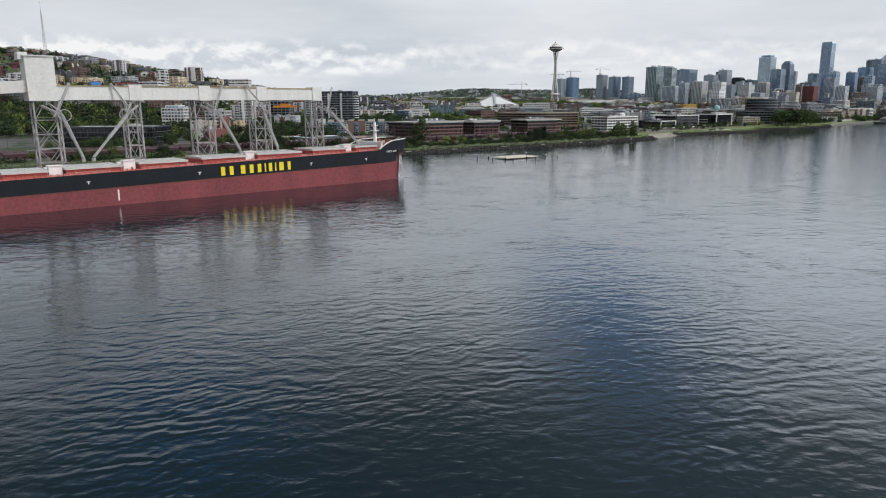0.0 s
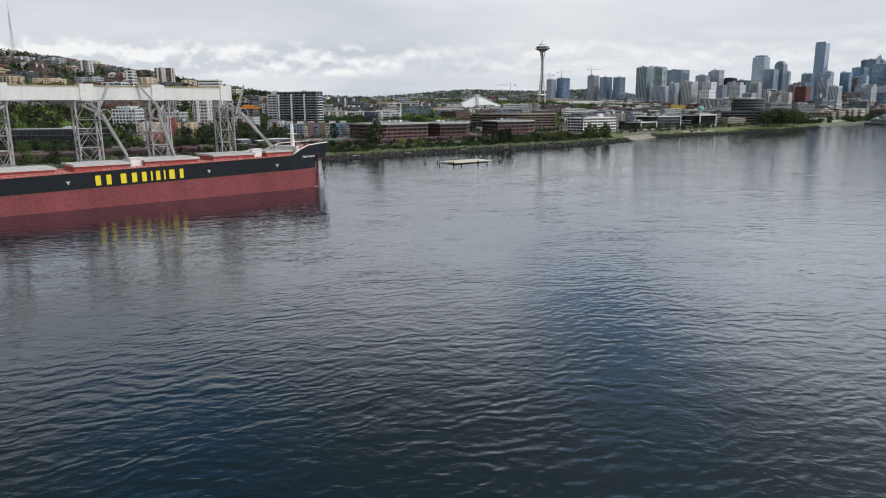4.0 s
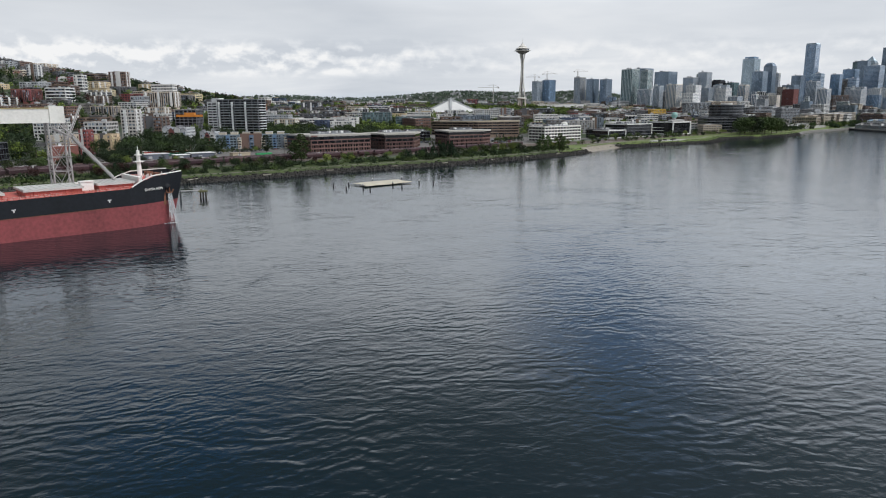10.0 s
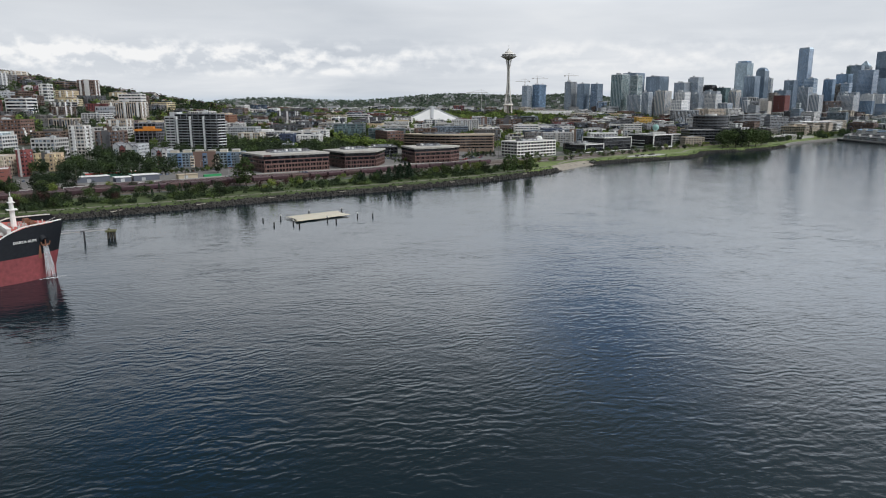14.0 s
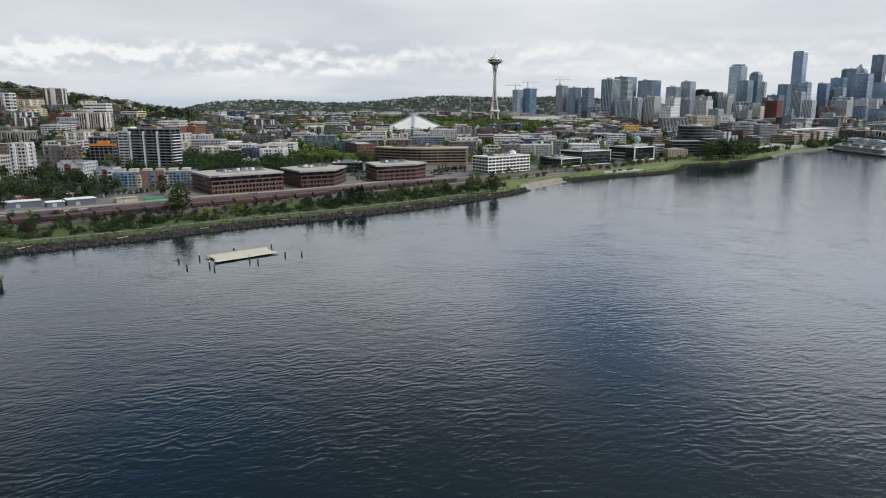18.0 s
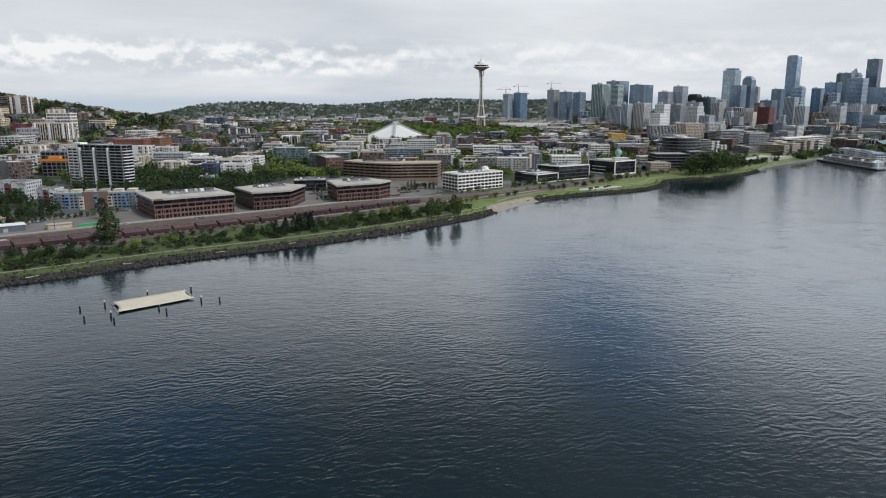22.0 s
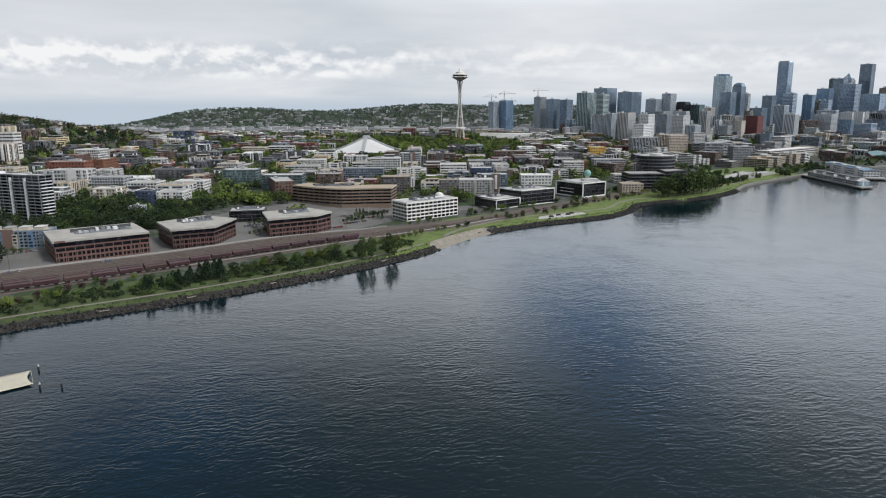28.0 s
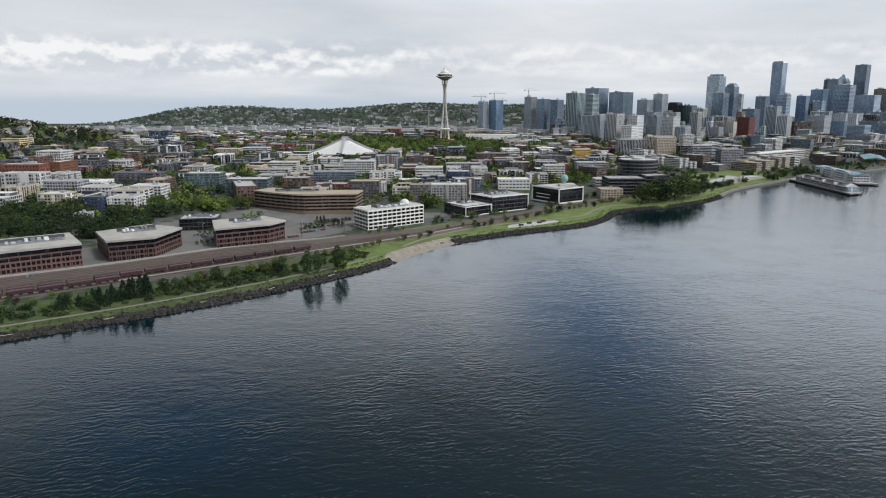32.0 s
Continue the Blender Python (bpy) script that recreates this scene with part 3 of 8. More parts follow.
# style: name, wall colour, glass, roof, spandrel share, bay, pier, label, category
STYLES = {
    "apt_tower": ("apartment_tower", (0.20, 0.21, 0.225), G_BLACK, "light", 0.20, 8.0, 0.5, "tall dark slab of flats with balcony bands and pale concrete fins", "apartment tower"),
    "brick_mid": ("office_building", (0.15, 0.085, 0.068), G_DARK, "light", 0.5, 4.0, 1.6, "red-brown brick office block with flat roof", "office building"),
    "white_mid": ("office_building", (0.60, 0.585, 0.555), G_DARK, "light", 0.52, 5.0, 0.5, "pale concrete office block with dark ribbon windows", "office building"),
    "low_white": ("low_building", (0.60, 0.595, 0.58), G_MID, "white", 0.6, 5.0, 1.6, "low pale commercial building with a flat white roof", "commercial building"),
    "beige_low": ("low_building", (0.47, 0.41, 0.33), G_MID, "tan", 0.5, 4.0, 1.4, "low beige masonry building with square windows", "commercial building"),
    "apt_white": ("apartment_building", (0.54, 0.535, 0.52), G_DARK, "light", 0.42, 3.6, 0.9, "white rendered apartment block with flat grey roof", "apartment building"),
    "apt_grey": ("apartment_building", (0.31, 0.32, 0.335), G_DARK, "light", 0.40, 3.2, 0.9, "grey panelled apartment block with many windows", "apartment building"),
    "apt_brown": ("apartment_building", (0.135, 0.09, 0.07), G_DARK, "light", 0.42, 3.2, 0.9, "brown brick apartment block with punched windows", "apartment building"),
    "apt_beige": ("apartment_building", (0.46, 0.40, 0.32), G_DARK, "light", 0.44, 3.2, 1.1, "beige stucco apartment block with square windows", "apartment building"),
    "apt_tan": ("apartment_building", (0.52, 0.42, 0.27), G_MID, "light", 0.55, 3.6, 1.7, "tan stucco apartment block with small windows", "apartment building"),
    "apt_dark": ("apartment_building", (0.085, 0.085, 0.09), G_MID, "dark", 0.5, 3.4, 1.1, "charcoal clad apartment block with a dark roof", "apartment building"),
    "apt_red": ("apartment_building", (0.20, 0.06, 0.055), G_MID, "light", 0.5, 3.6, 1.3, "red panelled apartment block with white trim", "apartment building"),
    "apt_blue": ("apartment_building", (0.15, 0.185, 0.22), G_DARK, "light", 0.40, 3.2, 0.9, "blue-grey apartment block with stepped balconies", "apartment building"),
    "apt_navy": ("apartment_building", (0.045, 0.065, 0.115), G_MID, "dark", 0.5, 3.4, 1.2, "navy blue clad apartment block", "apartment building"),
    "apt_yellow": ("apartment_building", (0.66, 0.44, 0.07), G_MID, "light", 0.5, 3.4, 1.3, "bright yellow rendered apartment block", "apartment building"),
    "apt_colour": ("apartment_building", (0.33, 0.32, 0.31), G_MID, "light", 0.48, 3.6, 1.3, "grey apartment block with yellow and red end bays", "apartment building"),
    "grey_brick": ("apartment_building", (0.15, 0.14, 0.135), G_DARK, "tan", 0.5, 3.2, 1.2, "grey brick apartment block with rows of windows", "apartment building"),
    "brick_orange": ("brick_building", (0.20, 0.085, 0.05), G_DARK, "light", 0.58, 4.0, 2.2, "orange-brown brick institutional building", "brick building"),
    "grey_house": ("house", (0.40, 0.42, 0.46), G_MID, "light", 0.6, 4.0, 2.2, "plain pale grey building among dark trees", "house"),
    "teal_campus": ("office_building", (0.11, 0.13, 0.14), G_TEAL, "light", 0.25, 6.0, 0.5, "dark office block with teal glass and pale roof", "office building"),
    "pale_glass": ("office_building", (0.50, 0.54, 0.53), G_PALE, "light", 0.4, 4.0, 0.4, "pale green glass office block", "office building"),
    "concrete_step": ("apartment_building", (0.40, 0.38, 0.35), G_DARK, "light", 0.45, 3.6, 0.9, "tall stepped concrete apartment block on the slope", "apartment building"),
    "build_site": ("unfinished_building", (0.13, 0.13, 0.145), G_BLACK, "dark", 0.2, 5.0, 0.7, "unfinished dark frame building with orange netting", "building site"),
    "red_shed": ("warehouse", (0.19, 0.07, 0.058), G_MID, "light", 0.85, 9.0, 6.5, "red and grey warehouse beside the railway", "warehouse"),
    "town_grey": ("terraced_houses", (0.42, 0.43, 0.45), G_MID, "dark", 0.5, 3.4, 1.4, "grey and red terraced flats with gabled tops", "apartment building"),
    "black_glass": ("office_building", (0.055, 0.06, 0.065), G_BLACK, "light", 0.12, 3.0, 0.12, "long black glass office building with a grey roof", "office building"),
    "white_long": ("office_building", (0.62, 0.60, 0.57), G_DARK, "white", 0.45, 6.0, 0.7, "long white waterfront building with ribbon windows", "office building"),
    "red_tower": ("brick_tower", (0.13, 0.045, 0.04), G_MID, "light", 0.7, 4.0, 2.6, "dark red brick tower block", "tower block"),
    # tower walls are lightened too, with distance haze mixed into their colours
    "tower_glass": ("office_tower", (0.45, 0.50, 0.55), G_PALE, "light", 0.10, 3.0, 0.25, "tall pale glass office tower", "office tower"),
    "tower_dark": ("office_tower", (0.18, 0.22, 0.27), G_SLATE, "dark", 0.16, 3.0, 0.25, "dark blue glass office tower", "office tower"),
    "tower_round": ("office_tower", (0.13, 0.15, 0.18), G_SLATE, "dark", 0.2, 3.0, 0.6, "dark office tower with a rounded crown", "office tower"),
    "tower_black": ("office_tower", (0.09, 0.11, 0.145), G_SLATE, "dark", 0.15, 3.0, 0.3, "very tall black glass office tower", "office tower"),
    "tower_grey": ("office_tower", (0.42, 0.43, 0.44), G_SLATE, "light", 0.35, 3.2, 0.9, "tall grey concrete and glass tower", "tower block"),
    "tower_blue": ("office_tower", (0.16, 0.22, 0.30), G_BLUE, "dark", 0.14, 3.0, 0.25, "tall blue glass office tower", "office tower"),
    "tower_bluegrey": ("office_tower", (0.44, 0.49, 0.55), G_BLUE, "light", 0.25, 3.0, 0.5, "tall blue-grey glass office tower", "office tower"),
    "tower_brown": ("office_tower", (0.27, 0.235, 0.205), G_DARK, "dark", 0.4, 3.2, 1.0, "brown stone office tower", "office tower"),
    "tower_white": ("residential_tower", (0.66, 0.65, 0.63), G_SLATE, "light", 0.42, 3.6, 1.2, "white concrete residential tower", "apartment tower"),
    "tower_beige": ("residential_tower", (0.52, 0.465, 0.39), G_SLATE, "light", 0.42, 3.6, 1.2, "beige residential tower with balconies", "apartment tower"),
    "tower_pale": ("residential_tower", (0.50, 0.53, 0.53), G_TEAL, "light", 0.28, 3.2, 0.6, "pale green glass residential tower", "apartment tower"),
    "tower_teal": ("office_tower", (0.17, 0.22, 0.23), G_TEAL, "dark", 0.2, 3.2, 0.4, "dark green glass tower", "office tower"),
    "tower_wedge": ("office_tower", (0.035, 0.035, 0.04), G_BLACK, "dark", 0.1, 3.0, 0.2, "black glass tower with a sloping top", "office tower"),
    "tower_build": ("unfinished_tower", (0.36, 0.34, 0.31), G_SLATE, "light", 0.3, 3.4, 0.9, "unfinished concrete tower under a crane", "tower block"),
    "brick_shore": ("office_building", (0.115, 0.064, 0.054), G_BLACK, "office", 0.36, 6.4, 0.5, "low brown office block with dark ribbon windows and tan roof", "office building"),
    "white_grid": ("office_building", (0.66, 0.64, 0.60), G_BLACK, "light", 0.36, 5.4, 0.8, "white concrete office block with a grid of dark windows", "office building"),
    "band_brown": ("office_building", (0.19, 0.14, 0.105), G_BLACK, "tan", 0.46, 9.0, 0.3, "long curved office block with tan bands and roof", "office building"),
    "frame_low": ("office_building", (0.07, 0.075, 0.08), G_BLACK, "light", 0.14, 4.0, 0.18, "dark glass office block with a white outline frame", "office building"),
    "black_frame": ("office_building", (0.03, 0.03, 0.034), G_BLACK, "light", 0.1, 4.0, 0.16, "black glass office block in a white frame", "office building"),
    "drum": ("office_building", (0.085, 0.09, 0.098), G_BLACK, "light", 0.3, 6.0, 0.1, "round dark banded office building", "office building"),
}
TAKEN = []          # (x, y, radius) of what already stands
rng = random.Random(7)


def offset_ring(pts, off):
    """The plan outline moved outwards by off, with mitred corners."""
    out, n = [], len(pts)
    for i in range(n):
        (ax, ay), (bx, by), (cx, cy) = pts[i - 1], pts[i], pts[(i + 1) % n]
        l1, l2 = math.hypot(bx - ax, by - ay), math.hypot(cx - bx, cy - by)
        n1, n2 = ((by - ay) / l1, (ax - bx) / l1), ((cy - by) / l2, (bx - cx) / l2)
        k = off / max(0.3, 1 + n1[0] * n2[0] + n1[1] * n2[1])
        out.append((bx + (n1[0] + n2[0]) * k, by + (n1[1] + n2[1]) * k))
    return out


def facade(M, pts, z0, fh, fl, sp, bay, pier, t, z1, mode="grid", plain=None):
    """The outer wall of a building as one sheet: openings with reveals, and a parapet on top. plain: sides that carry window bands alone."""
    n = len(pts)
    outer, inner, back = offset_ring(pts, t), offset_ring(pts, -0.05), offset_ring(pts, -0.35)
    verts, faces, seen = [], [], {}

    def vid(x, y, z):
        key = (round(x, 3), round(y, 3), round(z, 3))
        if key not in seen:
            seen[key] = len(verts)
            verts.append((x, y, z))
        return seen[key]

    bands = [(z0 + i * fh + fh * sp * 0.5, z0 + (i + 1) * fh - fh * sp * 0.5) for i in range(fl)]
    tall = [(bands[0][0], bands[-1][1])]
    for i in range(n):
        (ax, ay), (bx, by) = pts[i], pts[(i + 1) % n]
        ln = math.hypot(bx - ax, by - ay)
        ux, uy = (bx - ax) / ln, (by - ay) / ln
        how = "ribbon" if plain and i in plain else mode
        holes = []
        if ln > 2.5:
            k = max(1, round(ln / bay)) if how != "ribbon" else 1
            holes = [(ln * j / k + pier * 0.5, ln * (j + 1) / k - pier * 0.5) for j in range(k)]
            holes = [h for h in holes if h[1] - h[0] > 0.3]
        cuts = [0.0] + [c for h in holes for c in h] + [ln]
        rows = [z0 - 6] + [c for b in (tall if how == "column" else bands) for c in b] + [z1]

        def at(s, off, ring):
            if s <= 0:
                return ring[i]
            if s >= ln:
                return ring[(i + 1) % n]
            return ax + ux * s + uy * off, ay + uy * s - ux * off

        front = [at(c, t, outer) for c in cuts]
        deep = [at(c, -0.05, inner) for c in cuts]
        # every side shares its corner heights with the next one
        for j in range(len(cuts) - 1):
            (px, py), (qx, qy) = front[j], front[j + 1]
            for r in range(len(rows) - 1):
                lo, hi = rows[r], rows[r + 1]
                q = (vid(px, py, lo), vid(qx, qy, lo), vid(qx, qy, hi), vid(px, py, hi))
                if j % 2 and r % 2:
                    (dx, dy), (ex, ey) = deep[j], deep[j + 1]
                    b = [len(verts) + e for e in range(4)]
                    verts.extend(((dx, dy, lo), (ex, ey, lo), (ex, ey, hi), (dx, dy, hi)))
                    faces.extend(((q[0], q[1], b[1], b[0]), (q[1], q[2], b[2], b[1]), (q[2], q[3], b[3], b[2]), (q[3], q[0], b[0], b[3])))
                else:
                    faces.append(q)
        (px, py), (qx, qy), (cx, cy), (dx, dy) = outer[i], outer[(i + 1) % n], back[(i + 1) % n], back[i]
        a, b, c, d = vid(px, py, z1), vid(qx, qy, z1), vid(cx, cy, z1), vid(dx, dy, z1)
        faces.append((a, b, c, d))
        faces.append((d, c, vid(cx, cy, z1 - 0.9), vid(dx, dy, z1 - 0.9)))
    return M.add(verts, faces)


def bld(style, x, y, rz, w, d, h, fl, outline=None, panes=False, units=None, over=0.0, z=None, group="", balcony=0.0, label="", vary=False, into=None):
    """A building: glazed core, wall frame in front of it, parapet roof and plant on top. x, y: its corner; outline: its plan where it is no oblong."""
    name, wcol, glass, roof, sp, bay, pier, text, cat = STYLES[style]
    wall = wallm(style, wcol)
    if vary:
        sp, bay, pier = min(0.72, max(0.12, sp + rng.uniform(-0.16, 0.06))), bay * rng.uniform(0.75, 1.35), pier * rng.uniform(0.4, 1.2)
    pts = outline or [(0, 0), (w, 0), (w, d), (0, d)]
    form = rng.random() if vary and min(w, d) > 14 else 1.0
    if form < 0.22:
        pts = [(0, 0), (w * 0.32, 0), (w * 0.32, d * 0.45), (w * 0.68, d * 0.45), (w * 0.68, 0), (w, 0), (w, d), (0, d)]
    elif form < 0.36:
        pts = [(0, d * 0.42), (w * 0.45, d * 0.42), (w * 0.45, 0), (w, 0), (w, d), (0, d)]
    elif form < 0.5:
        pts = [(0, 0), (w * 0.55, 0), (w * 0.55, d * 0.42), (w, d * 0.42), (w, d), (0, d)]
    if vary:
        roof = rng.choice((roof, roof, "light", "white", "dark", "dark", "tan", "office"))
    a = radians(rz)
    ca, sa = math.cos(a), math.sin(a)
    world = [(x + p * ca - q * sa, y + p * sa + q * ca) for p, q in pts]
    z0 = z if z is not None else tz(x, y)
    top = z0 + h
    lowest = min(tz(*p) for p in world)
    base = min(z0, lowest) - 0.5
    n_f = max(1, fl)
    fh = (top - z0) / n_f
    cx, cy = sum(p[0] for p in world) / len(world), sum(p[1] for p in world) / len(world)
    TAKEN.append((cx, cy, max(math.hypot(p[0] - cx, p[1] - cy) for p in world) * 0.92))
    k = z0 - base
    H = top - base
    # tall fronts are read as bands, shafts or a wide grid; sides that look away from the bay carry plain bands
    mode, rows_ = "grid", n_f
    if h > 45:
        mode = ("ribbon", "column", "grid")[int(x * 3 + y) % 3] if sp < 0.3 else ("grid", "column")[int(x + y) % 2]
        bay, pier = (bay * 1.7, pier * 1.5) if sp < 0.3 else (bay * 1.2, pier * 1.2)
        rows_ = max(4, round(n_f * 0.7)) if mode == "grid" and sp < 0.3 else n_f
    elif vary or style in ("apt_white", "apt_beige", "apt_grey"):
        mode = rng.choice(("grid", "grid", "grid", "grid", "ribbon", "column"))
    fh_ = (top - z0) / rows_
    away = {i for i, (p, q) in enumerate(zip(world, world[1:] + world[:1])) if (q[1] - p[1]) * (140 - p[0]) - (q[0] - p[0]) * (140 - p[1]) < 0}
    if into is not None:
        for key, mm in (("glazing", glass), ("wall", wall), ("roof", ROOFS[roof])):
            tgt = into.setdefault(mm.name, (Mesh(), mm))[0]
            M = Mesh()
            if key == "glazing":
                M.prism(pts, -1.0, H - 0.2)
            elif key == "wall":
                facade(M, pts, k, fh_, rows_, sp, bay * 1.25, pier * 1.1, 0.35, H + 0.7, mode, away)
            else:
                M.prism(pts, H - 0.19, H + 0.12)
                M.box(w * 0.3, w * 0.5, d * 0.4, d * 0.7, H, H + 2.2)
            tgt.add([(x + p * ca - q * sa, y + p * sa + q * ca, base + r) for p, q, r in M.v], M.f)
        return None
    o = thing(name, x, y, base, rz, label or text, cat, group)
    core = Mesh().prism(pts, -1.0, H - 0.2)
    core.ob("glazing", glass, o)
    M = Mesh()
    t = 0.35 if pier > 0.2 else 0.15
    facade(M, pts, k, fh_, rows_, sp, bay, pier, t, H + 0.7, mode, away)
    M.ob("wall", wall, o)
    R = Mesh()
    mx, my = sum(p[0] for p in pts) / len(pts), sum(p[1] for p in pts) / len(pts)
    if over:
        ring = [(mx + (p - mx) * (1 + over / max(6, abs(p - mx))), my + (q - my) * (1 + over / max(6, abs(q - my)))) for p, q in pts]
        R.prism(ring, H - 0.6, H + 0.9)
    else:
        R.prism(pts, H - 0.19, H + 0.12)
    R.ob("roof", ROOFS[roof], o)
    if balcony:
        for i in range(n_f):
            B = Mesh()
            zb = k + fh * i + 0.1
            for p, q in zip(pts, pts[1:] + pts[:1]):
                ln = math.hypot(q[0] - p[0], q[1] - p[1])
                ux, uy = (q[0] - p[0]) / ln, (q[1] - p[1]) / ln
                nx, ny = uy, -ux
                c = [(p[0] + ux * s + nx * e, p[1] + uy * s + ny * e) for s, e in ((1, 0.3), (1, balcony), (ln - 1, balcony), (ln - 1, 0.3))]
                B.add([(u, v, zb) for u, v in c] + [(u, v, zb + 0.9) for u, v in c], [(3, 2, 1, 0), (4, 5, 6, 7), (0, 1, 5, 4), (1, 2, 6, 5), (2, 3, 7, 6), (3, 0, 4, 7)])
            B.ob("balcony", wall, o)
    if (vary or style.startswith(("apt_", "concrete"))) and style != "apt_tower" and rng.random() < 0.75 and fl > 2 and y < 1420:
        tone = rng.choice((wall, ROOFS["white"], ROOFS["dark"], wall))
        for side_, (p, q) in enumerate(zip(pts, pts[1:] + pts[:1])):
            ln = math.hypot(q[0] - p[0], q[1] - p[1])
            ux, uy = (q[0] - p[0]) / ln, (q[1] - p[1]) / ln
            if side_ in away or ln < 9:
                continue
            step = max(ln / 2.4, rng.uniform(8, 11))
            s0 = rng.uniform(1.5, 4)
            while s0 < ln - 4:
                comb = [(0.2, k + 0.4 * fh)]
                for i in range(1, n_f):
                    zb = k + fh * i
                    comb += [(0.45, zb - 0.15), (1.65, zb - 0.15), (1.65, zb + 1.0), (0.45, zb + 1.0)]
                comb += [(0.45, H), (0.2, H)]
                n_c = len(comb)
                B = Mesh().add([(p[0] + ux * e + uy * t_, p[1] + uy * e - ux * t_, zz) for e in (s0, s0 + 3.2) for t_, zz in comb],
                               [tuple(range(n_c)), tuple(reversed(range(n_c, 2 * n_c)))] + [(i, n_c + i, n_c + (i + 1) % n_c, (i + 1) % n_c) for i in range(n_c)])
                B.ob("balcony_bay", tone, o)
                s0 += step
        if form >= 0.5 and rng.random() < 0.5:
            e = rng.uniform(0.2, 0.5) * w
            Mesh().box(e, e + w * 0.3, -0.42, 0.2, 0.0, H + 1.6).ob("front_bay", rng.choice((wallm("apt_dark", STYLES["apt_dark"][1]), wallm("apt_brown", STYLES["apt_brown"][1]), wallm("apt_white", STYLES["apt_white"][1]))), o)
    if vary and fl > 2 and rng.random() < 0.4:
        e0, e1 = rng.uniform(0.08, 0.3) * w, rng.uniform(0.6, 0.95) * w
        Mesh().box(e0, e1, d * 0.55, d * 0.93, H + 0.1, H + 3.0).ob("top_storey", rng.choice((glass, wall, wallm("apt_dark", STYLES["apt_dark"][1]))), o)
        Mesh().box(e0 - 0.5, e1 + 0.5, d * 0.52, d * 0.95, H + 3.0, H + 3.3).ob("top_roof", ROOFS[roof], o)
    n_u = units if units is not None else (2 if h > 60 else rng.choice((1, 1, 2)))
    for _ in range(n_u):
        uw, ud = rng.uniform(0.06, 0.2) * w, rng.uniform(0.08, 0.22) * d
        ux, uy = rng.uniform(0.15, 0.85) * w - uw / 2, rng.uniform(0.62, 0.82) * d - ud / 2
        hh = rng.uniform(1.0, 3.0) + (3 if h > 60 else 0)
        U = Mesh().box(ux, ux + uw, uy, uy + ud, H + 0.1, H + hh)
        U.box(ux + 0.2 * uw, ux + 0.5 * uw, uy + 0.2 * ud, uy + 0.7 * ud, H + hh, H + hh + 0.5)
        U.ob("roof_unit", UNIT, o)
    if panes:
        unit = Mesh().box(0, 1, -0.06, 0.0, 0, 1).data("pane", glass)
        for p, q in zip(pts, pts[1:] + pts[:1]):
            ln = math.hypot(q[0] - p[0], q[1] - p[1])
            ux, uy = (q[0] - p[0]) / ln, (q[1] - p[1]) / ln
            ang = math.atan2(uy, ux)
            if uy * sa - ux * ca > 0.5:
                continue            # a back that is never seen
            n = max(1, round(ln / bay))
            bw = ln / n
            for i in range(n):
                for f in range(n_f):
                    share("window", unit, o, p[0] + ux * (i * bw + pier * 0.5), p[1] + uy * (i * bw + pier * 0.5), k + fh * (f + sp * 0.5), math.degrees(ang),
                          s=(bw - pier, 1.6, fh * (1 - sp)))
    return o


CELLS = {}


def free(x, y, r):
    """Is there room for a thing of radius r?"""
    for a, b, c in TAKEN[free.seen:]:
        for i in range(int((a - c) // 60), int((a + c) // 60) + 1):
            for j in range(int((b - c) // 60), int((b + c) // 60) + 1):
                CELLS.setdefault((i, j), []).append((a, b, c))
    free.seen = len(TAKEN)
    for i in range(int((x - r) // 60), int((x + r) // 60) + 1):
        for j in range(int((y - r) // 60), int((y + r) // 60) + 1):
            for a, b, c in CELLS.get((i, j), ()):
                if (x - a) ** 2 + (y - b) ** 2 < (r + c) ** 2:
                    return False
    return True


free.seen = 0

# ---------- the moored bulk carrier ----------
HULL_BLACK = mat("hull_black_paint", (0.010, 0.012, 0.016), 0.6, spec=0.25, vary=0.3, scale=0.12, fine=0.9, streak=True)
HULL_RED = mat("hull_red_antifouling", (0.195, 0.042, 0.046), 0.65, vary=0.38, scale=0.07, fine=0.8, streak=True)
DECK_RED = mat("deck_red_oxide", (0.42, 0.10, 0.08), 0.75, vary=0.25, scale=0.3, fine=2.0)
HATCH_GREY = mat("hatch_pale_grey", (0.46, 0.46, 0.44), 0.6, vary=0.15, scale=0.3, fine=2.0)
SHIP_WHITE = mat("ship_white_paint", (0.74, 0.73, 0.70), 0.5, vary=0.1, scale=0.5, fine=3)
SHIP_YELLOW = mat("ship_yellow_paint", (0.80, 0.62, 0.02), 0.5, vary=0.06)
SPRAY = mat("falling_water", (0.80, 0.82, 0.84), 0.3)
SPRAY.node_tree.nodes["Principled BSDF"].inputs["Alpha"].default_value = 0.24
RUST = mat("rusty_steel", (0.16, 0.07, 0.04), 0.85, vary=0.3, scale=0.6, fine=4)
DARK_STEEL = mat("dark_steel", (0.05, 0.05, 0.055), 0.6, 0.3, vary=0.2)


def trim(x):
    return max(0.0, (x + 195) / 180.0)          # the bow rides higher


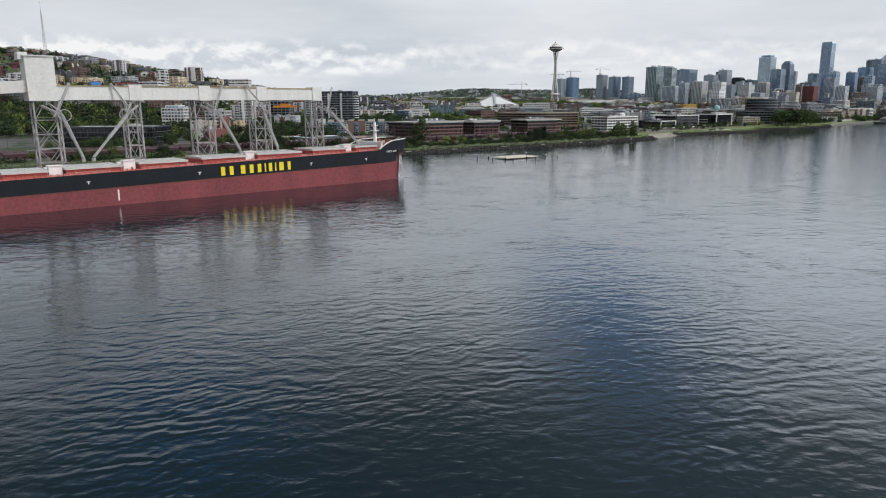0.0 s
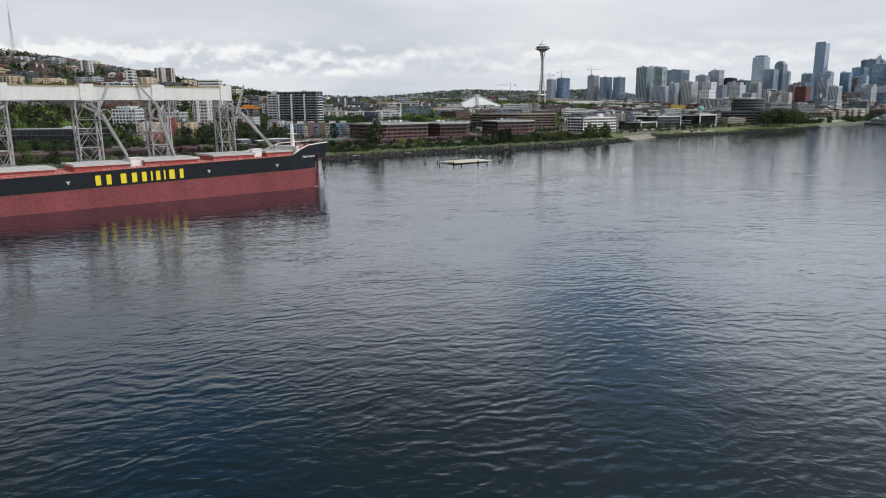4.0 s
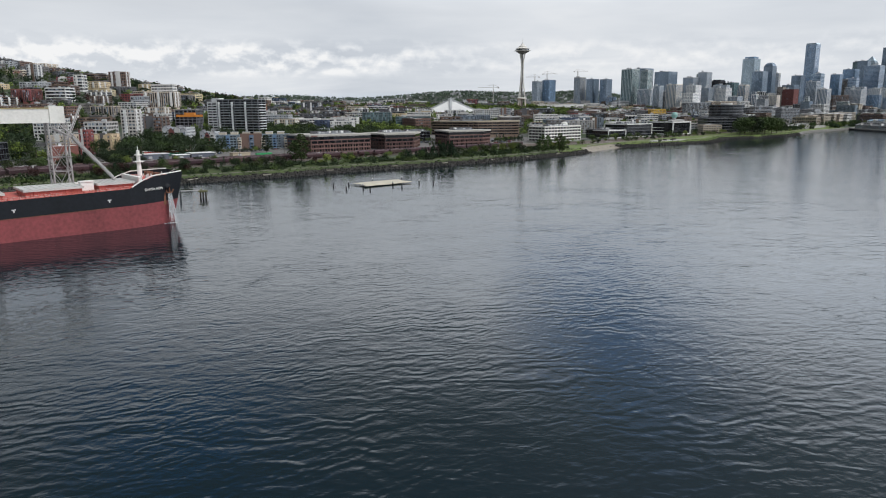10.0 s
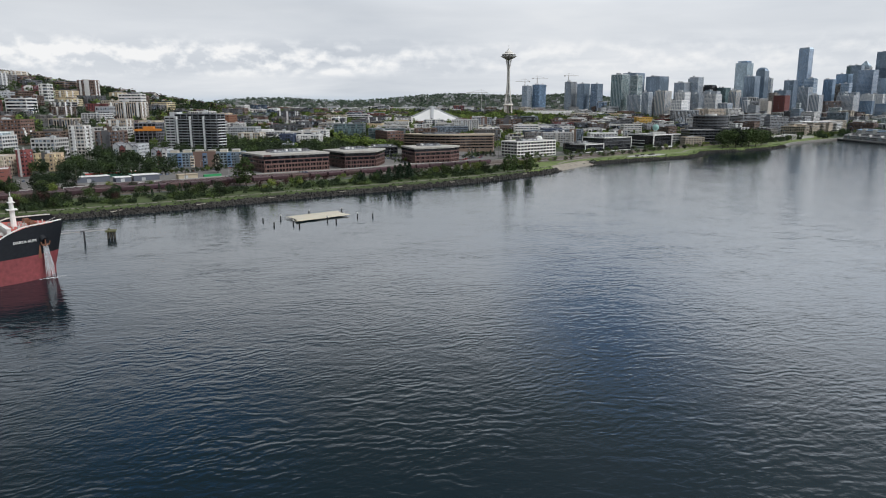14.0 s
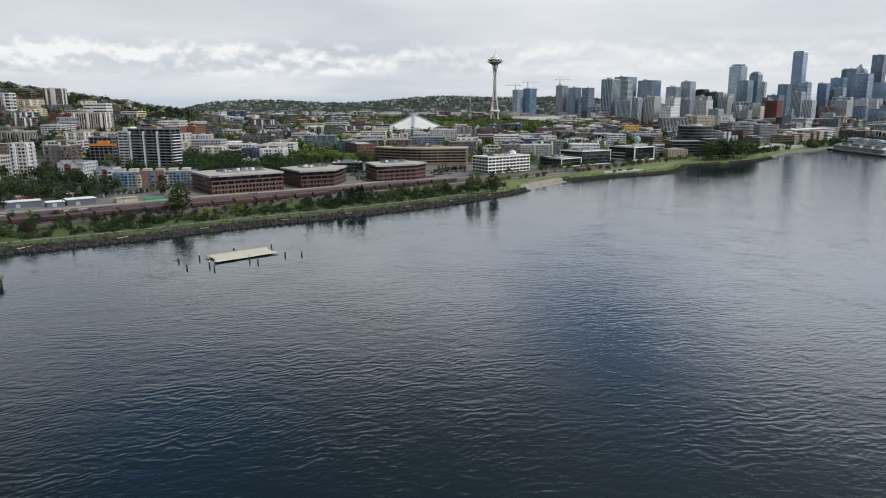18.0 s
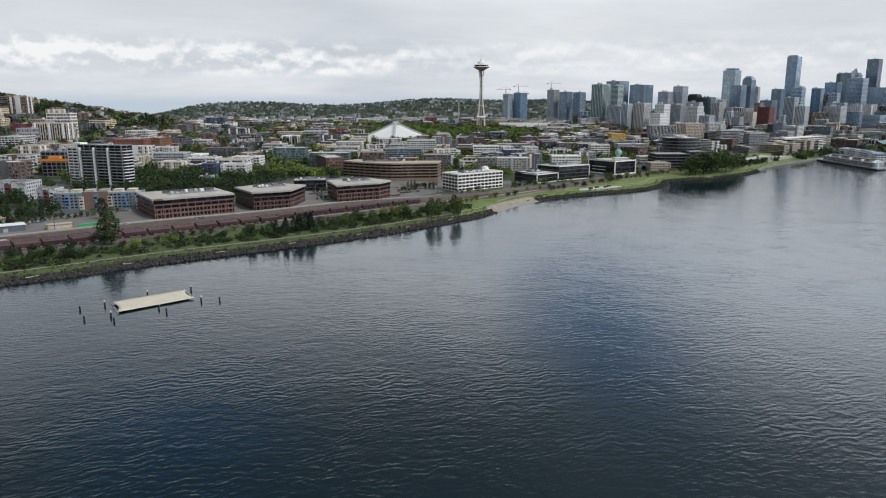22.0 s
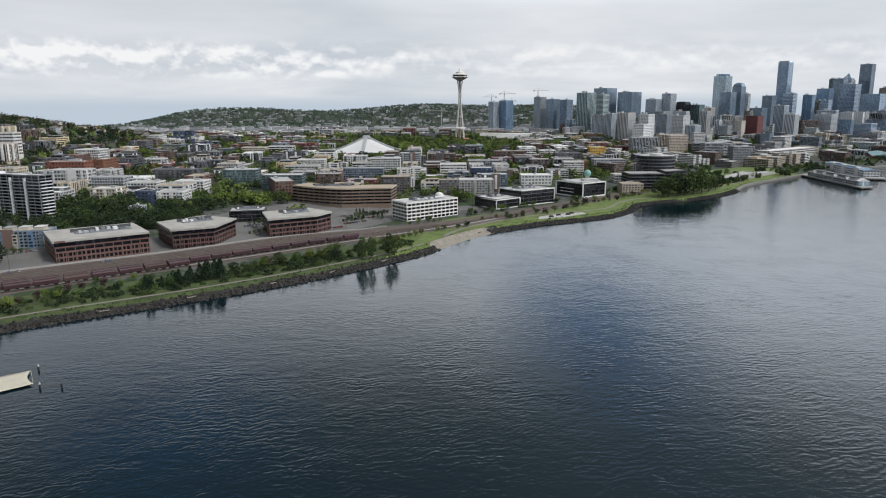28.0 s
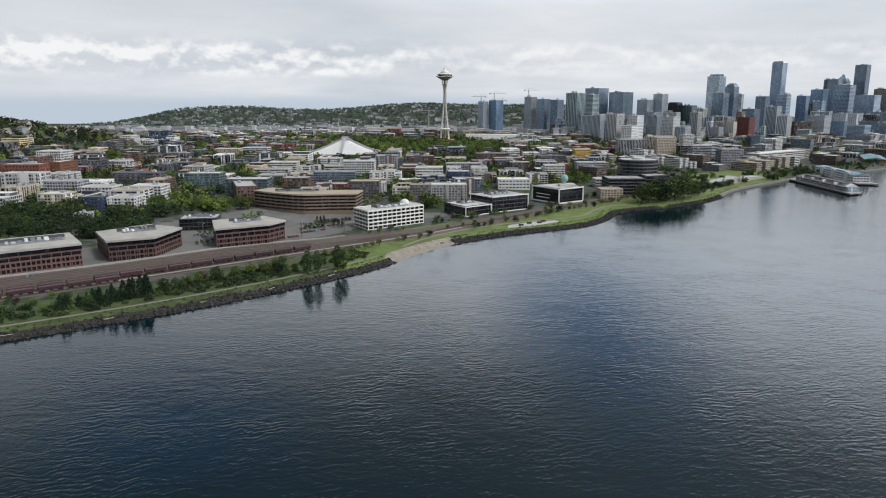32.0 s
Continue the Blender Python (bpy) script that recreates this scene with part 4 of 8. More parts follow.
def ship():
    o = thing("cargo_ship", -32, 389, 0, 42, "black and red bulk cargo ship moored alongside the pier", "ship")
    B = 16.1
    xs = [-232, -226, -216, -200, -150, -100, -60, -36, -28, -22, -17, -12, -8, -5, -2.5, -0.8]

    def half(x, z):
        """Half breadth of the hull."""
        f = min(1.0, max(0.0, (z - 2) / 18.0))
        nose = 0.3 + 3.6 * f
        e = (x - (-26 - 3 * f)) / (26 + 3 * f + nose)
        b = B * math.sqrt(max(0.0, 1 - max(0.0, e) ** 2.3)) if x < nose else 0.0
        if x < -205:
            b *= 1 - 0.45 * ((-205 - x) / 27.0) ** 2 * (1.4 - 0.6 * f)
        return max(0.05, b)

    def red_top(x):
        return 6.6 + 2.8 * trim(x)

    def deck_z(x):
        z = 12.7 + 3.6 * trim(x)
        if x > -22:
            t = min(1.0, (x + 22) / 9.0)
            z += 3.9 * t * t * (3 - 2 * t) + 0.7 * max(0, (x + 13) / 13.0)
        return z

    def skin(name, zlo, zhi, m, steps):
        M = Mesh()
        rows = []
        for i, x in enumerate(xs):
            r = []
            for j in range(steps + 1):
                z = zlo(x) + (zhi(x) - zlo(x)) * j / steps
                xx = x
                if i >= len(xs) - 5:
                    xx = x + (3.4 * max(0.0, (z - 3) / 18.0)) * (i - len(xs) + 6) / 5.0
                r.append((xx, half(x if i < len(xs) - 5 else x + 0.0, z), z))
            rows.append(r)
        n = steps + 1
        for side in (1, -1):
            vs = [(px, side * py, pz) for r in rows for px, py, pz in r]
            fs = []
            for i in range(len(xs) - 1):
                for j in range(steps):
                    q = (i * n + j, (i + 1) * n + j, (i + 1) * n + j + 1, i * n + j + 1)
                    fs.append(q if side < 0 else tuple(reversed(q)))
            M.add(vs, fs)
        # stem and transom
        for i in (0, len(xs) - 1):
            r = rows[i]
            vs = [(px, -py, pz) for px, py, pz in r] + [(px, py, pz) for px, py, pz in r]
            fs = [((j, j + 1, n + j + 1, n + j) if i == 0 else (n + j, n + j + 1, j + 1, j)) for j in range(steps)]
            M.add(vs, fs)
        return M.ob(name, m, o, smooth=False)

    skin("lower_hull", lambda x: -3.0, red_top, HULL_RED, 4)
    skin("upper_hull", red_top, deck_z, HULL_BLACK, 5)
    # rubbing line between the colours
    M = Mesh()
    for x0, x1 in zip(xs[3:8], xs[4:9]):
        M.bar((x0, -B - 0.02, red_top(x0)), (x1, -B - 0.02, red_top(x1)), 0.18)
    M.ob("boot_line", RUST, o)
    # weather deck
    D = Mesh()
    L = [x for x in xs if x <= -17]
    vs = []
    for x in L:
        vs += [(x, -half(x, 13) + 0.1, 12.5 + 3.6 * trim(x)), (x, half(x, 13) - 0.1, 12.5 + 3.6 * trim(x))]
    D.add(vs, [(2 * i, 2 * i + 2, 2 * i + 3, 2 * i + 1) for i in range(len(L) - 1)])
    D.ob("main_deck", DECK_RED, o)
    F = Mesh()
    L = [-15, -12, -8, -5, -2.5, -0.8, 2.0]
    vs = []
    for x in L:
        b = half(min(x, -0.8), 18) - 0.1 if x < 1.5 else 0.15
        vs += [(x, -b, 19.2), (x, b, 19.2)]
    vs += [(-15.2, -half(-15, 17) + 0.1, 15.9), (-15.2, half(-15, 17) - 0.1, 15.9)]
    F.add(vs, [(2 * i, 2 * i + 2, 2 * i + 3, 2 * i + 1) for i in range(len(L) - 1)] + [(0, 1, 2 * len(L) + 1, 2 * len(L))])
    F.ob("forecastle_deck", DECK_RED, o)
    # white bulwark cap round the forecastle
    L = [-21, -17, -12, -8, -5, -2.5, -0.8]
    for s in (1, -1):
        W = Mesh()
        pr = None
        for x in L:
            b = half(x, deck_z(x))
            xx = x + 3.2 * max(0.0, (x + 8) / 8.0)
            p = (xx, s * b, deck_z(x) + 0.35)
            if pr:
                W.bar(pr, p, 0.38)
            pr = p
        W.ob("bulwark_cap", SHIP_WHITE, o)
    # hatches
    for x0, x1 in ((-217, -197), (-192, -176), (-170.5, -148.5), (-142, -121), (-115, -93), (-88, -64), (-58, -37), (-32, -17.5)):
        if x0 < -200:
            continue
        xm = (x0 + x1) / 2
        zd = 12.5 + 3.6 * trim(xm)
        part_hatch(o, x0, x1, zd)
    # cross-deck lockers and white houses between the hatches
    for x in (-145, -90, -35, -173):
        zd = 12.5 + 3.6 * trim(x)
        K = Mesh().box(x - 2.4, x + 2.4, -6.4, -3.2, zd, zd + 3.6).box(x - 2.7, x + 2.7, -6.8, -2.8, zd + 3.6, zd + 3.85)
        K.box(x - 2.0, x + 1.5, 3, 5, zd, zd + 2.6)
        for q in (-1.4, 0.6):
            K.box(x + q, x + q + 0.9, -6.46, -6.4, zd + 0.1, zd + 2.1)
        K.ob("deck_house", SHIP_WHITE, o, "small white deck house with a railing")
    # vents and bollards along the side
    V = Mesh()
    rr = random.Random(3)
    for i in range(90):
        x = -196 + i * 2.0
        zd = 12.5 + 3.6 * trim(x)
        y = -rr.uniform(11.5, 14.5)
        hgt = rr.choice((0.6, 0.9, 1.4))
        V.rod((x, y, zd), (x, y, zd + hgt), rr.uniform(0.15, 0.4), 6)
    V.ob("deck_fittings", DECK_RED, o, kind="stuff")
    for i, x in enumerate(range(-190, -24, 12)):
        zd = 12.6 + 3.6 * trim(x)
        R = Mesh()
        for j in range(5):
            R.rod((x + j * 2.4, -B + 0.15, zd), (x + j * 2.4, -B + 0.15, zd + 1.1), 0.04, 5)
        z2 = 12.6 + 3.6 * trim(x + 12)
        for q in (0.55, 1.1):
            R.bar((x, -B + 0.15, zd + q), (x + 12, -B + 0.15, z2 + q), 0.06)
        R.ob("side_rail", HATCH_GREY if i % 3 else RUST, o)
    # company lettering stood in for by plain yellow blocks, and white marks
    x = -109.6
    for gap, wd in ((0, 3.2), (0.9, 3.0), (2.3, 3.6), (0.8, 3.2), (0.8, 3.0), (0.8, 1.1), (0.8, 2.8), (0.6, 1.1), (0.8, 3.8), (0.8, 2.6)):
        x += gap
        zb = 8.9 + 0.6 * (x + 109.6) / 37
        Mesh().box(x + wd * 0.12, x + wd * 0.72, -B - 0.09, -B + 0.02, zb, zb + 3.9).ob("yellow_mark", SHIP_YELLOW, o)
        x += wd
    for x in (-164, -119, -63, -30):
        zb = 8.6 + 2.6 * trim(x)
        K = Mesh().box(x - 0.7, x + 0.7, -B - 0.06, -B + 0.02, zb + 1.2, zb + 1.5).box(x - 0.2, x + 0.2, -B - 0.06, -B + 0.02, zb + 0.3, zb + 1.2)
        K.ob("tug_mark", SHIP_WHITE, o)
    Mesh().box(-153.5, -152.9, -B - 0.06, -B + 0.02, 1.9, 6.4).ob("draught_mark", SHIP_WHITE, o)
    # name on the bow
    cu = bpy.data.curves.new("ship_name", "FONT")
    cu.body, cu.size, cu.extrude = "DARYA AUM", 1.45, 0.04
    cu.materials.append(SHIP_WHITE)
    nm = new("ship_name", cu)
    nm.parent = o
    nm.matrix_basis = pose(-15.9, -15.5, 14.7, 86, 0, 15)
    # foremast and windlass
    M = Mesh().turned([(1.05, 19.2), (0.9, 25), (0.7, 30.5)], 10, -12.3, 0)
    M.box(-14.1, -10.5, -1.8, 1.8, 25.6, 25.95).box(-13.5, -11.1, -1.3, 1.3, 28.4, 28.75).rod((-12.3, 0, 30.5), (-12.3, 0, 32.5), 0.12, 6)
    M.bar((-12.3, -2.0, 27.2), (-12.3, 2.0, 27.2), 0.2)
    M.ob("foremast", SHIP_WHITE, o)
    for y in (-5, 5):
        K = Mesh().rod((-7, y - 1.6, 20.3), (-7, y + 1.6, 20.3), 0.9, 10).box(-8.2, -5.8, y - 2, y - 1.7, 19.2, 21).box(-8.2, -5.8, y + 1.7, y + 2, 19.2, 21).box(-5.5, -4.4, y - 0.4, y + 0.4, 19.2, 20.2)
        K.ob("windlass", RUST, o)
    K = Mesh()
    for i in range(26):
        x, y = rr.uniform(-14, -1), rr.uniform(-8, 8)
        if abs(y) < half(x, 18) - 1:
            K.rod((x, y, 19.2), (x, y, 19.2 + rr.uniform(0.5, 1.5)), rr.uniform(0.15, 0.35), 6)
    K.bar((-4, -3, 19.3), (1, -5, 22), 0.2)
    K.ob("mooring_gear", HATCH_GREY, o, kind="stuff")
    Mesh().box(-16.5, -15.2, -11, 11, 16.2, 19.9).box(-16.8, -15.2, -11.3, 11.3, 19.9, 20.15).ob("forecastle_front", SHIP_WHITE, o)
    # hawse pipe, anchor and the water running out
    K = Mesh().rod((-6.5, -10.4, 16.6), (-5.2, -12.7, 14.6), 1.6, 12, 1.3)
    K.ob("hawse_pipe", HULL_BLACK, o)
    K = Mesh().bar((-5.0, -12.7, 15.4), (-4.9, -12.9, 12.4), 0.4).bar((-6.2, -13.2, 13.0), (-3.6, -12.4, 13.0), 0.45).bar((-6.2, -13.2, 13.0), (-6.5, -13.3, 14.2), 0.35).bar((-3.6, -12.4, 13.0), (-3.2, -12.3, 14.2), 0.35)
    K.ob("anchor", RUST, o)
    Mesh().box(-8.6, -6.6, -12.6, -12.0, 8.0, 13.2).ob("rust_stain_plate", RUST, o)
    K = Mesh()
    for i in range(90):
        q = rr.uniform(-1, 1)
        K.bar((-5.0 + q * 0.8, -12.9, rr.uniform(11.0, 13.2)), (-4.5 + q * 1.6, -13.0 - rr.random() * 0.6, rr.uniform(0.0, 5)), 0.07, None, 0.11)
    K.ob("water_outflow", SPRAY, o, "white stream of water from the hawse pipe", "stuff")
    K = Mesh()
    for i in range(80):
        a, q = rr.uniform(0, 6.28), rr.random() ** 0.7
        x, y = -4.0 + 4.6 * q * math.cos(a), -13.6 + 1.3 * q * math.sin(a)
        K.prism([(x + 0.35 * math.cos(b_), y + 0.25 * math.sin(b_)) for b_ in (0, 1.05, 2.1, 3.14, 4.2, 5.25)], -0.1, 0.06 + 0.1 * rr.random(), top=0.5)
    K.ob("foam", SPRAY, o, "white foam where the water falls", "stuff")
    return o


def part_hatch(o, x0, x1, zd):
    C = Mesh().box(x0 + 0.8, x1 - 0.8, -8.6, 8.6, zd - 0.5, zd + 1.7)
    n = 7
    for i in range(n + 1):
        x = x0 + 0.8 + (x1 - x0 - 1.6) * i / n
        C.box(x - 0.12, x + 0.12, -9.0, -8.6, zd, zd + 1.7)
    h = C.ob("hatch_coaming", DECK_RED, o)
    for s in (-1, 1):
        K = Mesh()
        y0, y1 = (-9.4, -0.06) if s < 0 else (0.06, 9.4)
        prof = [(x0, zd + 1.72), (x0, zd + 2.5)]
        for i in range(9):
            x = x0 + 0.3 + (x1 - x0 - 0.6) * i / 8
            prof += [(x - 0.17, zd + 2.5), (x - 0.14, zd + 2.64), (x + 0.14, zd + 2.64), (x + 0.17, zd + 2.5)]
        prof += [(x1, zd + 2.5), (x1, zd + 1.72)]
        n_ = len(prof)
        K.add([(x, y, z) for y in (y0, y1) for x, z in prof], [tuple(range(n_)), tuple(reversed(range(n_, 2 * n_)))] + [(i, n_ + i, n_ + (i + 1) % n_, (i + 1) % n_) for i in range(n_)])
        K.ob("hatch_cover", HATCH_GREY, o)
    return h


ship()

# ---------- grain pier: gallery, towers, spouts ----------
GAL_WHITE = mat("gallery_white_sheet", (0.62, 0.615, 0.58), 0.6, vary=0.13, scale=0.15, fine=1.0, streak=True)
GALV = mat("galvanised_steel", (0.34, 0.33, 0.325), 0.6, 0.2, vary=0.2, scale=0.5, fine=3)
OCHRE = mat("gallery_roof_lichen", (0.33, 0.27, 0.12), 0.9, vary=0.25, scale=0.4, fine=3)
CONC = mat("dock_concrete", (0.30, 0.29, 0.27), 0.9, vary=0.2, scale=0.3, fine=3, bump=0.03)


def grain_pier():
    o = thing("grain_gallery", -32, 389, 0, 42, "white enclosed grain conveyor gallery on lattice towers above the ship", "conveyor gallery")
    G = Mesh().box(-166, -35, 18, 24, 42.4, 48.2)
    for i in range(23):
        x = -165 + i * 5.8
        G.box(x - 0.12, x + 0.12, 17.9, 18, 42.4, 48.2)
    G.ob("gallery_body", GAL_WHITE, o)
    Mesh().box(-166, -35.4, 17.7, 24.3, 48.2, 48.6).ob("gallery_roof", OCHRE, o, "ochre weathered roof edge")
    Mesh().box(-174.6, -163.8, 17.4, 27, 42.0, 60).box(-175.2, -163.4, 16.9, 27.5, 60, 60.4).box(-176.5, -173, 19, 25, 58.6, 61.6).box(-168.5, -166.5, 17.3, 17.4, 49.6, 51).ob("head_house", GAL_WHITE, o, "tall white sheet-metal head house with rust streaks")
    C = Mesh()
    C.add([(-174, 19, 45.6), (-174, 24, 45.6), (-174, 24, 50.4), (-174, 19, 50.4), (-330, 50, 34), (-330, 55, 34), (-330, 55, 38.8), (-330, 50, 38.8)],
          [(0, 1, 2, 3), (7, 6, 5, 4), (0, 4, 5, 1), (1, 5, 6, 2), (2, 6, 7, 3), (3, 7, 4, 0)])
    C.ob("conveyor_bridge", GAL_WHITE, o)
    for x in (-132, -100, -70, -37.5):
        Mesh().box(x - 2.8, x + 2.8, 17.5, 24.5, 42.2, 49.2).ob("transfer_box", GAL_WHITE, o)
    Mesh().box(-150, -146, 18.2, 21, 48.6, 50.2).ob("winch_cover", mat("blue_tarp", (0.06, 0.17, 0.42), 0.6), o)
    for k, (x0, x1) in enumerate(((-173, -163.5), (-136.4, -130.2), (-105, -95.8), (-74.2, -65.4), (-41, -34))):
        y0, y1 = 18.6, 25.4
        lv = [4.5, 10, 16, 22, 28, 34, 42.3]
        for x in (x0, x1):
            for y in (y0, y1):
                Mesh().bar((x, y, 4.5), (x, y, 42.3), 0.55).ob("tower_leg", GALV, o)
        for i, (z0, z1) in enumerate(zip(lv[:-1], lv[1:])):
            for (ax, ay), (bx, by) in (((x0, y0), (x1, y0)), ((x0, y1), (x1, y1)), ((x0, y0), (x0, y1)), ((x1, y0), (x1, y1))):
                Mesh().bar((ax, ay, z1), (bx, by, z1), 0.34).ob("cross_beam", GALV, o)
                mx, my = (ax + bx) / 2, (ay + by) / 2
                zz = (z0, z1, z0) if i % 2 else (z1, z0, z1)
                Mesh().pipe([(ax, ay, zz[0]), (mx, my, zz[1]), (bx, by, zz[2])], 0.28).ob("brace", GALV, o)
        for z in (16, 28, 34):
            Mesh().box(x0 - 0.8, x1 + 0.8, y0 - 0.9, y0 - 0.1, z, z + 0.12).ob("platform", GALV, o)
            Mesh().bar((x0 - 0.8, y0 - 0.9, z + 1.1), (x1 + 0.8, y0 - 0.9, z + 1.1), 0.08).ob("handrail", GALV, o)
        P = Mesh().box(x0 - 3, x1 + 3, 17.6, 28, 2.6, 4.5)
        for x in (x0 - 2, (x0 + x1) / 2, x1 + 2):
            for y in (18.6, 27):
                P.rod((x, y, -3), (x, y, 2.6), 0.6, 8)
        P.ob("tower_footing", CONC, o)
        # the loading spout of this tower: hinged arm, sheave ring, stays and telescopic pipe
        xm = (x0 + x1) / 2
        sgn = (1, -1, 1, -1, 1)[k]
        knee = Vector((xm + sgn * (3.5 if k != 1 else 5.5), 10, 36.0))
        tip = Vector(((-160.4, -156.5, -91, -71, -22.5)[k], 2, 18.6 if k < 4 else 19.2))
        S = Mesh().bar((xm - sgn * 2, 18.5, 40), knee, 0.8).bar((xm + sgn * 1, 18.5, 41), knee + Vector((0, 0, 1)), 0.5)
        S.ob("spout_arm", GALV, o)
        S = Mesh().rod(knee, knee.lerp(tip, 0.55), 0.75, 10).rod(knee.lerp(tip, 0.5), tip, 0.55, 10)
        S.rod(tip - Vector((0, 0, 0.2)), tip - Vector((0, 0, 1.6)), 0.8, 10, 0.7)
        S.bar(knee + Vector((0, -0.9, 0.9)), tip + Vector((0, -0.9, 0.9)), 0.22)
        S.ob("loading_spout", GALV, o)
        R = Mesh().pipe([(knee.x + sgn * 1.0 + 2.4 * math.cos(6.28319 * i / 14), 9.4, knee.z + 2.4 * math.sin(6.28319 * i / 14)) for i in range(15)], 0.32)
        R.ob("sheave_ring", GALV, o)
        Y = Mesh().bar((xm + sgn * 9, 17, 49.5), (knee.x - sgn * 3, 9.5, 35.5), 0.5).bar((xm + sgn * 9, 17, 49.5), (xm + sgn * 9.6, 18, 48.4), 0.5)
        Y.bar((xm + sgn * 9.6, 17, 49.3), (knee.x - sgn * 2, 9.5, 35.9), 0.2)
        Y.ob("hoist_boom", GALV, o)
    D = thing("mooring_dolphin", -42, 457, 0, 20, "timber mooring dolphin with a catwalk", "mooring dolphin")
    Q = Mesh()
    for i in range(9):
        x, y = (i % 3 - 1) * 1.3, (i // 3 - 1) * 1.3
        Q.rod((x * 1.2, y * 1.2, -4), (x, y, 3.3), 0.46, 8)
    Q.ob("pile_cluster", mat("wet_timber", (0.045, 0.038, 0.03), 0.8, vary=0.3, scale=1, fine=6), D)
    Mesh().box(-2.4, 2.4, -2.4, 2.4, 3.3, 4.1).box(-1.2, -0.4, -0.4, 0.4, 4.1, 5.1).ob("cap", mat("mossy_timber", (0.10, 0.10, 0.05), 0.9, vary=0.3, scale=1, fine=5), D)
    K = Mesh().bar((-2, 0, 4.35), (-21, -9, 5.2), 0.5).bar((-2, 0, 5.35), (-21, -9, 6.2), 0.1)
    K.ob("catwalk", GALV, D)
    Mesh().rod((-11.5, -4.5, -3), (-11.5, -4.5, 5), 0.4, 8).bar((-11.5, -4.5, 4.9), (-13, -5.5, 4.9), 0.5).ob("catwalk_pile", DARK_STEEL, D)


grain_pier()

# ---------- landmarks ----------
NEEDLE_WHITE = mat("tower_cream_steel", (0.62, 0.60, 0.56), 0.5, vary=0.08)
NEEDLE_DARK = mat("tower_core_dark", (0.20, 0.19, 0.18), 0.6, vary=0.15)


def needle():
    z0 = 37.3
    o = thing("observation_tower", 293.5, 1934.6, z0, 0, "slender white observation tower with a saucer top and spire", "observation tower")

    def rad(z):
        return 11.0 - 8.2 * smooth(0, 100, np.float64(z)) + 4.6 * smooth(118, 149, np.float64(z)) ** 1.4

    for k in range(3):
        for s in (-1, 1):
            run = []
            for i in range(16):
                z = 149 * i / 15
                a = radians(90 + 120 * k)
                r = float(rad(z))
                off = s * (0.8 + 2.0 * (r / 15.5))
                run.append((r * math.cos(a) - off * math.sin(a), r * math.sin(a) + off * math.cos(a), z))
            M = Mesh().pipe(run, 1.45)
            M.ob("leg", NEEDLE_WHITE, o)
    Mesh().prism([(2.0 * math.cos(1.0472 * i), 2.0 * math.sin(1.0472 * i)) for i in range(6)], -1, 150).ob("lift_core", NEEDLE_DARK, o)
    Mesh().turned([(3, 28.5), (12.5, 29), (13.5, 30.5), (12, 32.5), (3, 33)], 28).ob("lower_ring", NEEDLE_WHITE, o, "white ring deck low on the tower")
    for z in (58, 86, 110):
        Mesh().turned([(2, z), (float(rad(z)) + 1.2, z), (float(rad(z)) + 1.2, z + 1.6), (2, z + 1.6)], 12).ob("brace_ring", NEEDLE_WHITE, o)
    Mesh().turned([(4, 143), (9, 145.5), (15.5, 149), (17.8, 151)], 32).ob("saucer_underside", NEEDLE_DARK, o)
    Mesh().turned([(17.8, 151), (21.2, 151.6), (21.4, 152.4), (18.6, 153.2), (17, 153.2)], 40).ob("halo", NEEDLE_WHITE, o)
    Mesh().turned([(17.2, 153.2), (17.4, 156.2), (16.8, 156.6)], 32).ob("restaurant_glass", G_DARK, o)
    Mesh().turned([(18.2, 156.6), (18.2, 157.6), (12, 160.2), (10.2, 160.6), (10.2, 163), (6.4, 165.4), (3.2, 168.2), (2.2, 171)], 32).ob("saucer_roof", NEEDLE_WHITE, o)
    Mesh().rod((0, 0, 171), (0, 0, 184), 0.7, 8, 0.15).ob("spire", NEEDLE_WHITE, o)
    Mesh().box(-22, 22, -22, 18, -1, 6).ob("pavilion", wallm("pavilion", (0.40, 0.17, 0.11)), o)
    TAKEN.append((293, 1935, 34))


def arena():
    z0 = tz(100, 1575)
    o = thing("arena", 102, 1575, z0, 0, "large arena under a white pyramid roof with grey ridges", "arena")
    half, e, top = 64.0, 36.0 - z0, 62.4 - z0
    n = 14
    M = Mesh()
    vs = []
    for j in range(n + 1):
        for i in range(n + 1):
            x, y = half * (2 * i / n - 1), half * (2 * j / n - 1)
            m = max(abs(x), abs(y)) / half
            q = min(abs(x), abs(y)) / half
            zz = e + (top - e) * (1 - m) ** 1.3 - 1.5 * q * (1 - m)
            vs.append((x, y, zz))
    M.add(vs, [(j * (n + 1) + i, j * (n + 1) + i + 1, (j + 1) * (n + 1) + i + 1, (j + 1) * (n + 1) + i) for j in range(n) for i in range(n)])
    M.ob("roof", mat("arena_white_roof", (0.56, 0.56, 0.55), 0.6, vary=0.06, scale=0.05, fine=0.5), o)
    for ax, ay in ((0, -1), (1, 0), (-1, 0), (0, 1)):
        K = Mesh().pipe([(ax * half * i / 10, ay * half * i / 10, e + (top - e) * (1 - i / 10) ** 1.3 + 0.9) for i in range(11)], 5)
        K.ob("roof_ridge", mat("arena_ridge_grey", (0.33, 0.34, 0.35), 0.7), o)
    Mesh().box(-56, 56, -56, 56, -3, e - 0.6).ob("wall", wallm("arena", (0.2, 0.2, 0.2)), o)
    Mesh().box(-6, 6, -6, 6, top - 2, top + 2.4).ob("roof_unit", UNIT, o)
    TAKEN.append((102, 1575, 78))


needle()
arena()
